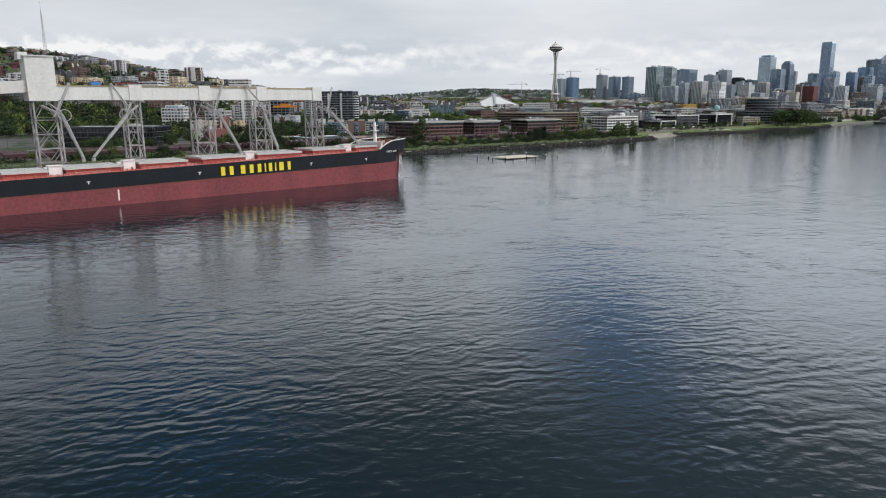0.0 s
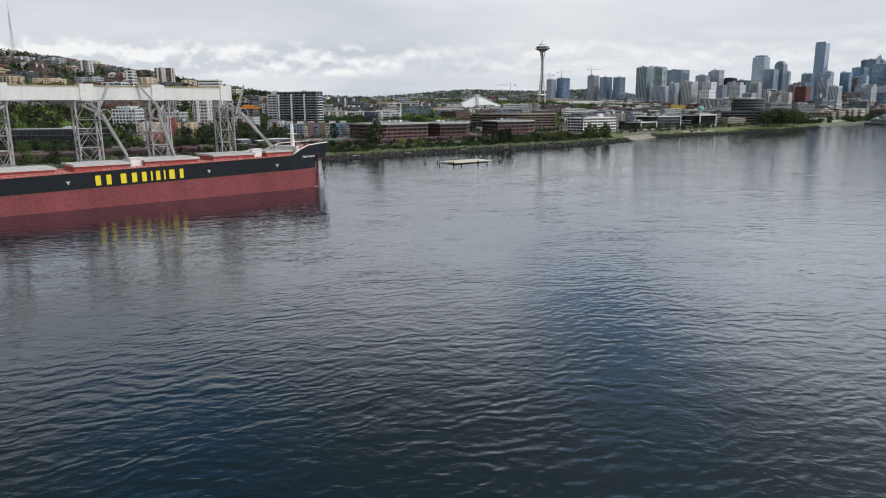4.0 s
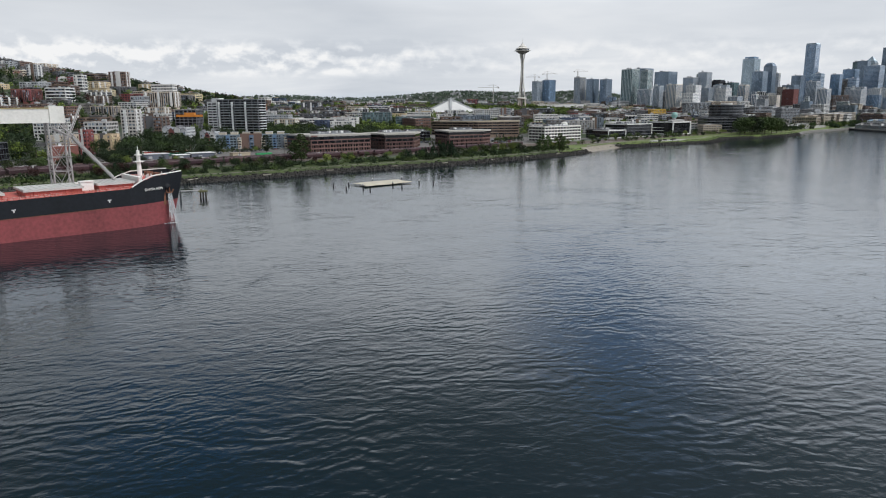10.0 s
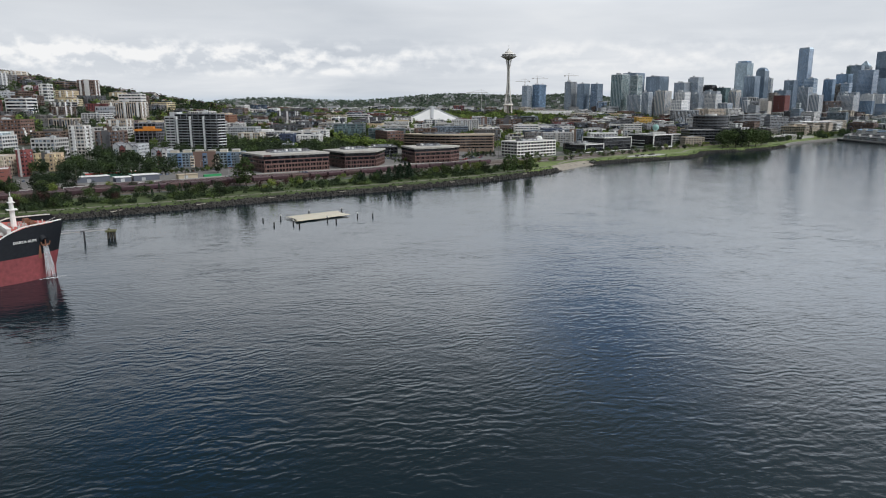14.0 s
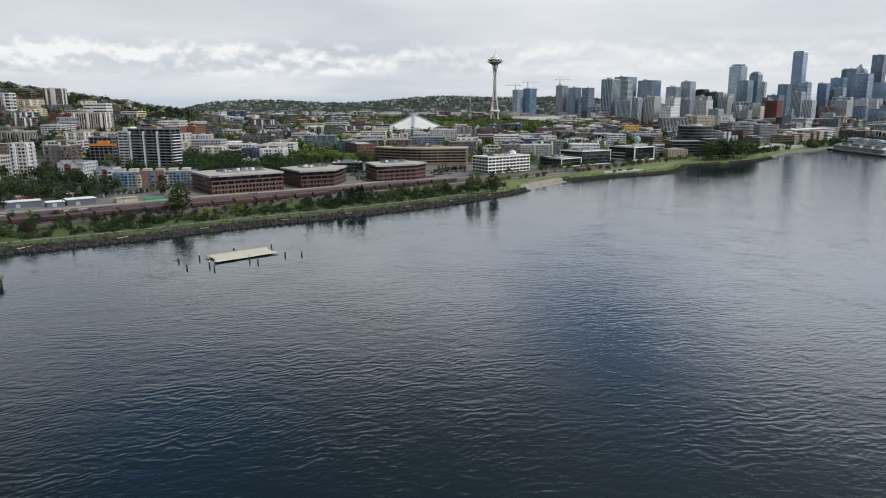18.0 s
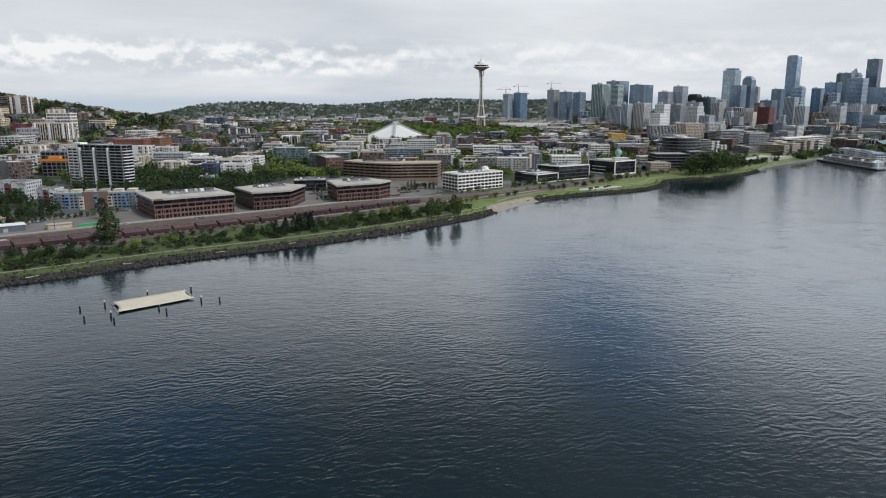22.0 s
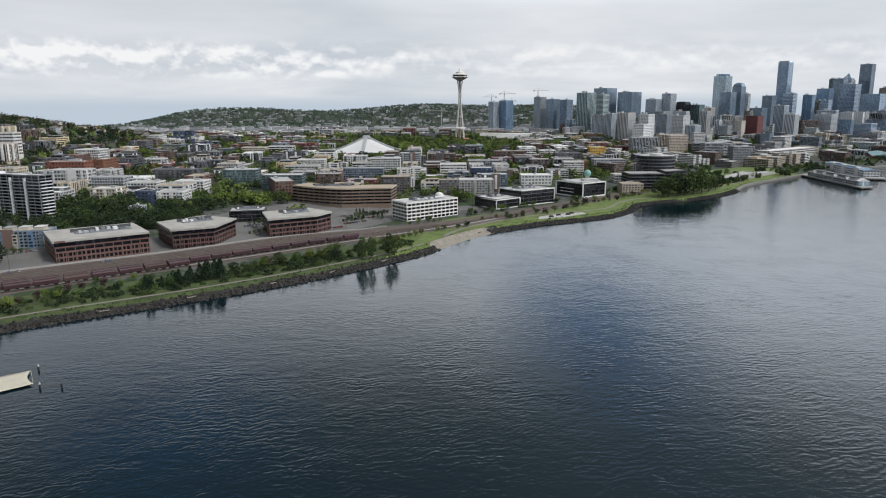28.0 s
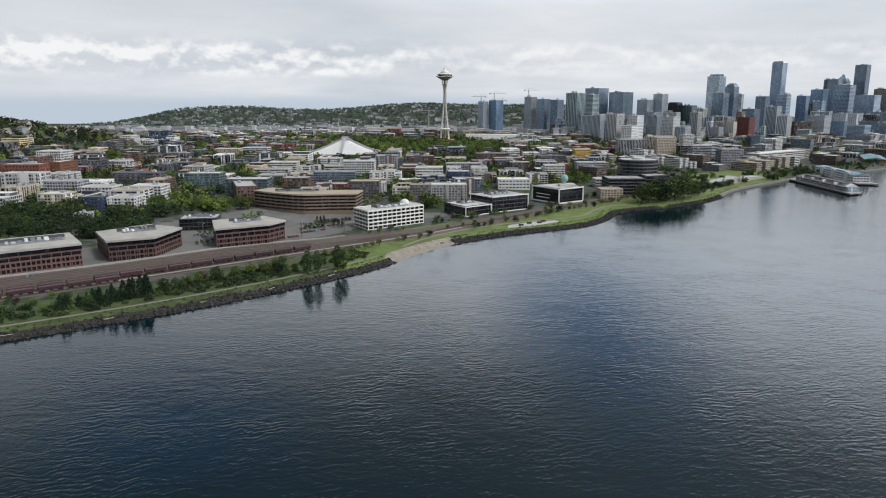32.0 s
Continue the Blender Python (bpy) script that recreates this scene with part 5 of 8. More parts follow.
# arcaded white science hall in front of the towers
o = thing("arched_hall", 352, 2010, tz(352, 2010), 0, "white hall with a row of slender arches", "hall")
M = Mesh()
for i in range(9):
    x = i * 6.2
    M.box(x - 0.5, x + 0.5, 0, 1, 0, 11)
    for j in range(6):
        a0, a1 = math.pi * j / 6, math.pi * (j + 1) / 6
        M.bar((x + 3.1 + 2.9 * math.cos(a0), 0.5, 11 + 4.2 * math.sin(a0)), (x + 3.1 + 2.9 * math.cos(a1), 0.5, 11 + 4.2 * math.sin(a1)), 1.0)
M.ob("arcade", NEEDLE_WHITE, o)
Mesh().box(-4, 130, 6, 30, -2, 12).ob("hall_body", wallm("hall", (0.64, 0.63, 0.62)), o)
TAKEN.append((400, 2020, 60))

# cranes on the unfinished towers
CRANE = mat("crane_pale_steel", (0.46, 0.44, 0.42), 0.6)


def crane(x, y, z0, h, jib, turn):
    o = thing("tower_crane", x, y, z0, turn, "pale lattice tower crane above a building", "crane", "tower cranes")
    M = Mesh()
    for i in range(int(h / 6)):
        for a, b in (((-1, -1), (1, 1)), ((1, -1), (-1, 1))):
            M.bar((a[0], a[1], i * 6), (b[0], b[1], i * 6 + 6), 0.4)
    for a in (-1, 1):
        for b in (-1, 1):
            M.bar((a, b, -2), (a, b, h), 0.6)
    M.ob("mast", CRANE, o)
    J = Mesh().bar((-18, 0, h), (jib, 0, h), 1.2).bar((-18, 0, h + 0.4), (0, 0, h + 9), 0.5).bar((jib * 0.8, 0, h + 0.4), (0, 0, h + 9), 0.5).bar((0, 0, h), (0, 0, h + 9), 1.0)
    J.ob("jib", CRANE, o)
    Mesh().box(-19, -14, -1.5, 1.5, h - 3, h).ob("counterweight", CONC, o)


crane(612, 2840, 140, 40, 45, 20)
crane(432, 2750, 130, 26, 36, 160)
crane(478, 2750, 135, 32, 42, 10)
crane(250, 2400, 14, 95, 50, 175)
crane(520, 2900, 14, 130, 44, 200)
# lattice radio masts on the hill crest
for x, y, h in ((-905, 1330, 95), (-800, 1390, 85)):
    o = thing("radio_mast", x, y, tz(x, y), 0, "tall pale lattice radio mast on the hill", "radio mast", "radio masts")
    M = Mesh()
    for k in range(3):
        a = 2.0944 * k
        M.bar((4 * math.cos(a), 4 * math.sin(a), -2), (0.8 * math.cos(a), 0.8 * math.sin(a), h), 0.5)
    for i in range(14):
        z0_, z1_ = h * i / 14, h * (i + 1) / 14
        for k in range(3):
            a, b = 2.0944 * k, 2.0944 * (k + 1)
            r0, r1 = 4 - 3.2 * i / 14, 4 - 3.2 * (i + 1) / 14
            M.bar((r0 * math.cos(a), r0 * math.sin(a), z0_), (r1 * math.cos(b), r1 * math.sin(b), z1_), 0.3)
    M.ob("lattice", CRANE, o)
    Mesh().rod((0, 0, h), (0, 0, h + 22), 0.5, 6, 0.2).ob("aerial", CRANE, o)

# the blocks of flats, offices and towers that stand out: style, corner, turn, width, depth, height, storeys
flats = bld("apt_tower", -171.8, 885.6, -20, 55, 14, 41.7, 14, units=1)
FIN = wallm("flats_pale", (0.64, 0.645, 0.65))
roof_z, storey = 42.2, 2.980
for x, w in ((2.0, 1.3), (20.0, 1.5), (38.0, 1.5)):
    Mesh().box(x, x + w, -2.1, 0.3, 0, roof_z + 0.8).ob("fin", FIN, flats, "pale concrete fin")
slab = Mesh().box(0, 1, -1.6, -0.36, 0, 0.35).box(0, 1, -1.6, -1.5, 0.35, 0.85).data("balcony", wallm("flats_slab", (0.27, 0.285, 0.30)))
for i in range(14):
    for x, w in ((3.4, 16.4), (21.6, 16.2), (39.6, 15.2)):
        share("balcony", slab, flats, x, 0, 0.6 + i * storey, s=(w, 1, 1))
    Mesh().box(55.2, 56.5, 1, 13, 0.6 + i * storey, 1.4 + i * storey).ob("end_balcony", FIN, flats)
wing = Mesh()
facade(wing, [(-13, -1.2), (-0.4, -1.2), (-0.4, 13), (-13, 13)], 0.5, storey, 14, 0.5, 6.4, 0.7, 0.3, roof_z + 1.2)
wing.ob("pale_wing", FIN, flats, "pale concrete wing with banded balconies")
Mesh().box(-13, -0.4, -1.2, 13, -1, roof_z + 0.6).ob("wing_glazing", G_BLACK, flats)
Mesh().box(-9, 1, 2, 11, roof_z + 0.6, roof_z + 5).ob("lift_house", FIN, flats)
Mesh().box(16, 34, 3, 12, roof_z, roof_z + 3.2).ob("penthouse", FIN, flats)
Mesh().box(36, 46, 4, 11, roof_z, roof_z + 2).ob("roof_plant", UNIT, flats)
bld("brick_mid", 49, 1051, 20, 22, 77, 19.2, 5)
bld("white_mid", 440, 1324, 0, 30, 26, 21.4, 6)
bld("apt_colour", 263, 1110, 0, 48, 26, 18.5, 6)
bld("apt_blue", 298, 1145, 0, 34, 24, 21.5, 7)
bld("low_white", 360, 1224, 0, 43, 26, 13.2, 3)
bld("beige_low", 481, 1133, 0, 27, 25, 12.1, 4)
bld("apt_brown", 372, 1451, 0, 49, 26, 17.2, 5)
bld("apt_brown", 393, 1382, 0, 33, 26, 18.0, 5)
bld("apt_dark", 459, 1523, 0, 49, 26, 16.3, 5)
bld("apt_yellow", 541, 1604, 0, 31, 26, 22.7, 7)
bld("apt_grey", 510, 1426, 0, 53, 26, 17.0, 5)
bld("apt_white", 639, 1545, 0, 22, 26, 18.6, 6)
bld("brick_orange", -245, 1097, 0, 48, 22, 26.0, 6)
bld("brick_orange", -201, 1125, 0, 14, 40, 26.7, 8)
bld("apt_white", -223, 1062, 0, 44, 26, 21.0, 5)
bld("apt_grey", -165, 1048, 0, 37, 26, 16.4, 5)
bld("apt_white", -120, 1040, 0, 34, 26, 12.6, 4)
bld("apt_white", -66, 1040, 0, 34, 26, 15.7, 5)
bld("apt_beige", -128, 970, 0, 26, 26, 15.9, 5)
bld("apt_navy", -74, 956, 0, 16, 16, 16.9, 5)
bld("apt_white", -55, 963, 0, 27, 26, 15.8, 5)
bld("grey_house", -62, 911, 0, 12, 13, 10.5, 3)
bld("apt_red", -177, 1240, 0, 27, 26, 9.4, 3)
bld("apt_white", -211, 1269, 0, 39, 26, 12.6, 3)
bld("apt_dark", -131, 1140, 0, 57, 26, 14.8, 4)
bld("teal_campus", -33, 1116, 0, 42, 26, 22.1, 7)
bld("teal_campus", 17, 1112, 0, 51, 26, 17.1, 5)
bld("white_mid", 17, 1246, 0, 48, 26, 12.6, 4)
bld("white_mid", 23, 1307, 0, 41, 26, 15.0, 5)
bld("apt_brown", 82, 1133, 0, 32, 26, 17.7, 5)
bld("apt_red", 120, 1141, 0, 40, 26, 10.6, 3)
bld("apt_blue", 107, 1211, 0, 56, 26, 16.1, 5)
bld("grey_brick", 169, 1102, 0, 36, 26, 21.8, 7)
bld("apt_white", 89, 1346, 0, 36, 26, 18.3, 6)
bld("apt_white", 139, 1280, 0, 44, 26, 22.9, 7)
bld("apt_grey", 178, 1368, 0, 33, 24, 24.0, 7)
bld("grey_brick", 242, 1108, 0, 25, 18, 18.6, 6)
bld("white_mid", 244, 1273, 0, 39, 26, 19.6, 5)
bld("apt_brown", 225, 1414, 0, 45, 26, 19.4, 6)
bld("apt_grey", 290, 1371, 0, 54, 26, 14.3, 4)
bld("apt_brown", 346, 1525, 0, 59, 26, 16.2, 5)
bld("apt_white", -69, 1500, 0, 44, 26, 13.7, 4)
bld("apt_beige", -110, 1471, 0, 42, 26, 13.5, 4)
bld("apt_dark", -19, 1403, 0, 36, 26, 16.4, 5)
bld("apt_brown", -490, 1294, 0, 28, 18, 28.0, 6)
bld("apt_white", -506, 1209, 0, 13, 15, 24.1, 5)
bld("apt_grey", -589, 1224, 0, 15, 18, 24.8, 6)
bld("apt_beige", -370, 1149, 0, 46, 26, 24.3, 5)
bld("white_mid", -381, 1205, 0, 34, 18, 31.1, 7)
bld("apt_grey", -382, 1131, 0, 20, 21, 17.1, 3)
bld("apt_white", -485, 1088, 0, 29, 26, 17.9, 4)
bld("brick_mid", -406, 924, 0, 39, 26, 18.4, 5)
bld("apt_beige", -371, 988, 0, 27, 26, 16.8, 4)
bld("pale_glass", -329, 801, 0, 15, 18, 23.4, 7)
bld("apt_white", -284, 802, 0, 23, 25, 19.0, 5)
bld("concrete_step", -241, 794, 0, 14, 15, 34.0, 10)
bld("apt_brown", -271, 903, 0, 25, 25, 18.9, 5)
bld("apt_beige", -309, 1011, 0, 24, 24, 19.5, 4)
bld("build_site", -245, 946, 0, 26, 24, 26.1, 7)
bld("apt_beige", -258, 688, 0, 18, 21, 16.4, 5)
bld("apt_red", -232, 693, 0, 6, 12, 21.4, 6)
bld("apt_tan", -238, 726, 0, 17, 18, 14.5, 4)
bld("red_shed", -220, 628, 30, 18, 26, 13.1, 4)


def gabled_flats(x, y, w, d, h, n_g, tones):
    """Terraced flats with a row of front gables over alternate grey and red bays."""
    o = bld("town_grey", x, y, 0, w, d, h, 5, units=0)
    z1 = max(v[2] for c in o.children if c.name.split(".")[0] == "roof" for v in c.bound_box)
    b = w / n_g
    for i in range(n_g):
        x0, x1 = i * b + 0.5, (i + 1) * b - 0.5
        xm, zt = (x0 + x1) / 2, z1 - (2.6 if i % 2 else 0.6)
        m_ = tones[i % len(tones)]
        B = Mesh().box(x0, x1, -1.6, 0.4, 0, zt).add([(x0, -1.6, zt), (x1, -1.6, zt), (xm, -1.6, zt + 2.6), (x0, 0.4, zt), (x1, 0.4, zt), (xm, 0.4, zt + 2.6)], [(0, 1, 2), (4, 3, 5)])
        B.ob("gabled_bay", m_, o, ("grey", "dark red", "white")[tones.index(m_)] + " gabled bay")
        for sg in (-1, 1):
            e = x0 - 0.4 if sg < 0 else x1 + 0.4
            Mesh().add([(e, -2.0, zt - 0.3), (xm, -2.0, zt + 2.75), (xm, d * 0.6, zt + 2.75), (e, d * 0.6, zt - 0.3), (e, -2.0, zt - 0.05), (xm, -2.0, zt + 3.0), (xm, d * 0.6, zt + 3.0), (e, d * 0.6, zt - 0.05)],
                       [(0, 1, 2, 3), (7, 6, 5, 4), (0, 4, 5, 1), (3, 2, 6, 7), (0, 3, 7, 4), (1, 5, 6, 2)]).ob("gable_roof", ROOFS["dark"], o)
        for k_ in range(4):
            Mesh().box(x0 + 0.6, x1 - 0.6, -1.68, -1.6, 2.0 + k_ * 3.0, 3.5 + k_ * 3.0).ob("bay_window", G_DARK, o)


TERRACE = [wallm("town_grey", STYLES["town_grey"][1]), wallm("terrace_red", (0.17, 0.055, 0.055)), wallm("terrace_white", (0.50, 0.49, 0.48))]
gabled_flats(-204, 804, 25, 24, 15.7, 4, TERRACE)
gabled_flats(-159, 787, 15, 14, 14.4, 3, TERRACE)
terrace = bld("apt_blue", -138, 773, 10, 70, 16, 12.9, 5, units=0, label="blue-grey terrace of flats with cream bays and roof rooms")
z_ = max(v[2] for c in terrace.children if c.name.split(".")[0] == "roof" for v in c.bound_box)
CREAM = wallm("terrace_cream", (0.50, 0.45, 0.36))
for i in range(6):
    Mesh().box(2 + i * 11.4, 8.6 + i * 11.4, 2.4, 12, z_ - 0.3, z_ + 2.6).ob("roof_room", CREAM, terrace, "cream rendered roof room")
    Mesh().box(1.6 + i * 11.4, 9.0 + i * 11.4, 2.0, 12.4, z_ + 2.6, z_ + 2.9).ob("room_roof", ROOFS["light"], terrace)
    Mesh().box(9.0 + i * 11.4, 12.6 + i * 11.4, -1.3, 0.4, 0, z_ - (2.4 if i % 2 else 0.2)).ob("front_bay", CREAM if i % 2 else wallm("terrace_blue", (0.10, 0.17, 0.27)), terrace, "cream bay" if i % 2 else "blue bay")
    for k_ in range(4):
        Mesh().box(9.5 + i * 11.4, 12.1 + i * 11.4, -1.36, -1.3, 2.2 + k_ * 2.6, 3.6 + k_ * 2.6).ob("bay_window", G_DARK, terrace)
bld("black_glass", -330, 585, 0, 77, 40, 17.1, 4)
bld("apt_white", -329, 789, 0, 25, 23, 21.3, 6)
bld("apt_brown", -358, 886, 0, 16, 19, 14.8, 4)
bld("apt_white", -237, 1060, 0, 21, 19, 19.7, 5)
bld("red_tower", 1128, 2164, 40, 33, 33, 67.6, 19)
gls = bld("tower_glass", 1433, 3139, 40, 53, 53, 195.3, 54)
bld("tower_dark", 1256, 2659, 40, 40, 40, 128.4, 36)
rnd = bld("tower_round", 1315, 2713, 40, 33, 33, 144.7, 40)
bld("tower_black", 2110, 3260, 40, 46, 46, 248.4, 69)
bld("tower_bluegrey", 1896, 3005, 40, 59, 59, 161.6, 45)
bld("tower_dark", 1935, 3158, 40, 41, 41, 184.2, 51)
bld("tower_blue", 1736, 2905, 40, 45, 45, 142.3, 40)
bld("tower_blue", 1598, 2764, 40, 33, 33, 119.8, 33)
bld("tower_bluegrey", 1817, 2721, 40, 65, 65, 129.3, 36)
bld("tower_brown", 2016, 2948, 40, 54, 54, 150.8, 42)
bld("tower_grey", 1299, 2364, 40, 32, 32, 91.8, 26)
bld("tower_white", 1315, 2321, 40, 22, 22, 67.6, 19)
bld("tower_dark", 1474, 2811, 40, 36, 36, 112.1, 31)
bld("tower_bluegrey", 1577, 2861, 40, 37, 37, 119.6, 33)
bld("tower_white", 1370, 2775, 40, 16, 16, 119.3, 33)
bld("tower_pale", 683, 2308, 40, 40, 40, 123.6, 34)
bld("tower_pale", 721, 2268, 40, 26, 26, 118.1, 33)
bld("tower_dark", 847, 2746, 40, 58, 58, 170.2, 47)
bld("tower_dark", 922, 2695, 40, 59, 59, 153.2, 43)
bld("tower_grey", 966, 2559, 40, 39, 39, 118.6, 33)
bld("tower_grey", 1016, 2563, 40, 34, 34, 135.4, 38)
wdg = bld("tower_wedge", 1066, 2564, 40, 33, 33, 102.0, 28)
bld("tower_teal", 1114, 2563, 40, 34, 34, 94.2, 26)
bld("tower_beige", 718, 1985, 40, 31, 31, 75.0, 21)
bld("tower_white", 758, 1948, 40, 27, 27, 73.9, 21)
bld("tower_white", 885, 2063, 40, 33, 33, 67.9, 19)
bld("tower_beige", 1007, 2220, 40, 23, 23, 75.5, 21)
bld("tower_grey", 875, 2164, 40, 33, 33, 67.3, 19)
bld("tower_build", 617, 2806, 40, 32, 32, 141.7, 39)
bld("tower_dark", 658, 2763, 40, 34, 34, 133.0, 37)
bld("tower_dark", 698, 2714, 40, 32, 32, 128.8, 36)
bld("tower_grey", 437, 2718, 40, 26, 26, 123.5, 34)
bld("tower_blue", 482, 2712, 40, 35, 35, 126.9, 35)
bld("apt_grey", 802, 1687, 42, 122, 30, 29.3, 9)
bld("apt_white", 892, 1687, 0, 13, 30, 26.3, 8)
bld("apt_dark", 958, 1737, 0, 12, 30, 21.1, 6)
bld("white_long", 925, 1657, 38, 207, 30, 20.6, 5)
bld("apt_beige", 742, 1737, 0, 40, 25, 39.7, 12)
bld("apt_grey", 653, 1707, 0, 56, 30, 37.0, 11)
bld("tower_white", 723, 1867, 40, 28, 28, 55.1, 15)
bld("tower_grey", 900, 2017, 40, 28, 28, 46.4, 13)
bld("tower_dark", 1024, 1872, 40, 21, 21, 41.3, 11)
bld("tower_grey", 1440, 2352, 40, 50, 50, 69.7, 19)
bld("tower_bluegrey", 1503, 2253, 40, 47, 47, 49.0, 14)
tip = bld("tower_bluegrey", 1594, 2949, 40, 40, 40, 236.6, 66)
bld("tower_white", 1068, 2277, 40, 14, 14, 50.0, 14)
bld("tower_bluegrey", 1547, 2567, 40, 27, 27, 105.6, 29)
pyr = bld("tower_grey", 2023, 3250, 40, 42, 42, 180.4, 50)
bld("tower_teal", 2007, 3320, 40, 39, 39, 189.4, 53)
bld("tower_dark", 1294, 2500, 40, 40, 40, 79.4, 22)
bld("tower_grey", 981, 2520, 40, 36, 36, 76.0, 21)
bld("tower_pale", 1063, 2720, 40, 30, 30, 138.6, 39)
bld("tower_grey", 693, 2050, 40, 20, 20, 69.8, 19)
bld("tower_beige", 1129, 2500, 40, 25, 25, 84.3, 23)
bld("tower_brown", 1234, 2450, 40, 20, 20, 72.3, 20)
bld("tower_pale", 1150, 2120, 40, 9, 9, 47.3, 15)
bld("tower_brown", 1611, 2720, 40, 24, 24, 102.1, 28)
bld("tower_grey", 1472, 2400, 40, 24, 24, 67.6, 19)
bld("tower_bluegrey", 1918, 2900, 40, 46, 46, 124.5, 35)
bld("apt_grey", 783, 1640, 0, 38, 28, 33.8, 11)
bld("apt_grey", 824, 1600, 0, 38, 28, 32.5, 10)
bld("apt_dark", 918, 1720, 0, 38, 28, 26.3, 8)
bld("apt_dark", 1046, 1960, 0, 37, 28, 29.3, 9)
bld("apt_beige", 742, 1800, 0, 60, 28, 38.2, 12)
bld("apt_white", 856, 1900, 0, 25, 28, 36.5, 11)
bld("tower_white", 1291, 2280, 40, 30, 30, 69.8, 19)
bld("tower_beige", 1144, 2300, 40, 23, 23, 47.1, 15)
bld("tower_grey", 1061, 2200, 40, 25, 25, 37.3, 12)
bld("apt_brown", 1351, 2350, 0, 50, 28, 47.7, 15)
bld("tower_bluegrey", 1599, 2900, 40, 21, 21, 122.9, 34)


def tower_top(o, w, rings, material, name="crown"):
    """Tiers over a square tower: (inset share at the foot, at the top, height)."""
    z = max(v[2] for c in o.children if c.name.split(".")[0] == "roof" for v in c.bound_box)
    M = Mesh()
    for a, b, h in rings:
        M.prism([(w * (0.5 + p * a), w * (0.5 + q * a)) for p, q in ((-0.5, -0.5), (0.5, -0.5), (0.5, 0.5), (-0.5, 0.5))], z, z + h, top=b / a)
        z += h
    M.ob(name, material, o)


tower_top(pyr, 42, ((0.9, 0.8, 8), (0.8, 0.04, 22)), G_PALE, "pyramid_roof")
tower_top(rnd, 33, ((1.0, 0.8, 8), (0.8, 0.45, 6)), G_SLATE)
tower_top(wdg, 33, ((1.0, 0.85, 5),), G_BLACK, "sloping_top")
tower_top(gls, 53, ((0.75, 0.75, 9),), G_BLUE)
tower_top(tip, 40, ((1.0, 0.9, 6),), G_PALE)

# ---------- shoreline offices ----------
def local(world):
    """A plan outline given in world metres, as a corner and offsets from it."""
    x, y = world[0]
    return x, y, [(p - x, q - y) for p, q in world]


def office(style, world, h, fl, **kw):
    x, y, pts = local(world)
    w = max(p[0] for p in pts) - min(p[0] for p in pts)
    d = max(p[1] for p in pts) - min(p[1] for p in pts)
    return bld(style, x, y, 0, w, d, h, fl, outline=pts, units=0, **kw)


PLANT = mat("roof_plant_grey", (0.19, 0.20, 0.215), 0.5, 0.2, vary=0.3, scale=0.3, fine=2, islands=True, objvary=0.4)


def plant(o, x, y, rz, w, d, z):
    """Rooftop plant: louvred screen, fans and ducts."""
    a = radians(rz)
    ca, sa, zz = math.cos(a), math.sin(a), z - o.location.z
    pr = random.Random(int(x * 7 + y))

    def put(name, u, v, w2, d2, z0, z1, m):
        Mesh().prism([(x + (u + p) * ca - (v + q) * sa - o.location.x, y + (u + p) * sa + (v + q) * ca - o.location.y) for p, q in ((-w2, -d2), (w2, -d2), (w2, d2), (-w2, d2))], z0, z1).ob(name, m, o)

    put("plant_deck", 0, 0, w * 0.5, d * 0.42, zz, zz + 0.7, PLANT)
    for i in range(9):
        u, v = (i - 4) * w / 9.5, pr.uniform(-0.22, 0.2) * d
        put("roof_unit", u, v, w * pr.uniform(0.025, 0.055), d * pr.uniform(0.1, 0.22), zz + 0.7, zz + pr.uniform(1.4, 2.9), pr.choice((PLANT, PLANT, UNIT, ROOFS["dark"], ROOFS["white"])))
    Q = Mesh().prism([(x + p * math.cos(a) - q * math.sin(a) - o.location.x, y + p * math.sin(a) + q * math.cos(a) - o.location.y) for p, q in ((-w / 2 - 2, d / 2 + 1), (w / 2 + 2, d / 2 + 1), (w / 2 + 2, d / 2 + 1.5), (-w / 2 - 2, d / 2 + 1.5))], z - o.location.z, z - o.location.z + 2.6)
    Q.ob("plant_screen", mat("plant_screen_dark", (0.07, 0.07, 0.075), 0.7), o)


def brick_front(o, world, h):
    """Set-back glass top storey and an arcade of narrow piers below the ribbon windows."""
    x, y, pts = local(world)
    z0 = tz(x, y) - o.location.z
    n_ = len(pts)
    cx, cy = sum(p[0] for p in pts) / n_, sum(p[1] for p in pts) / n_
    grow = [(cx + (p - cx) * 1.022, cy + (q - cy) * 1.022) for p, q in pts]
    Mesh().prism(grow, z0 + h - 3.3, z0 + h - 0.62).ob("top_storey_glass", G_BLACK, o, "dark glazed top storey under the roof")
    for (ax, ay), (bx, by) in zip(pts, pts[1:] + pts[:1]):
        ln = math.hypot(bx - ax, by - ay)
        ux, uy = (bx - ax) / ln, (by - ay) / ln
        if -ux > 0.5:
            continue
        A = Mesh()
        k = int(ln / 3.0)
        for i in range(k):
            s = ln * (i + 0.5) / k
            c = [(ax + ux * (s + e) + uy * t, ay + uy * (s + e) - ux * t) for e, t in ((-0.38, 0), (-0.38, 0.36), (0.38, 0.36), (0.38, 0))]
            A.prism([c[0], c[1], c[2], c[3]], z0, z0 + h * 0.5)
        A.ob("arcade_front", wallm("brick_shore", STYLES["brick_shore"][1]), o, kind="stuff")


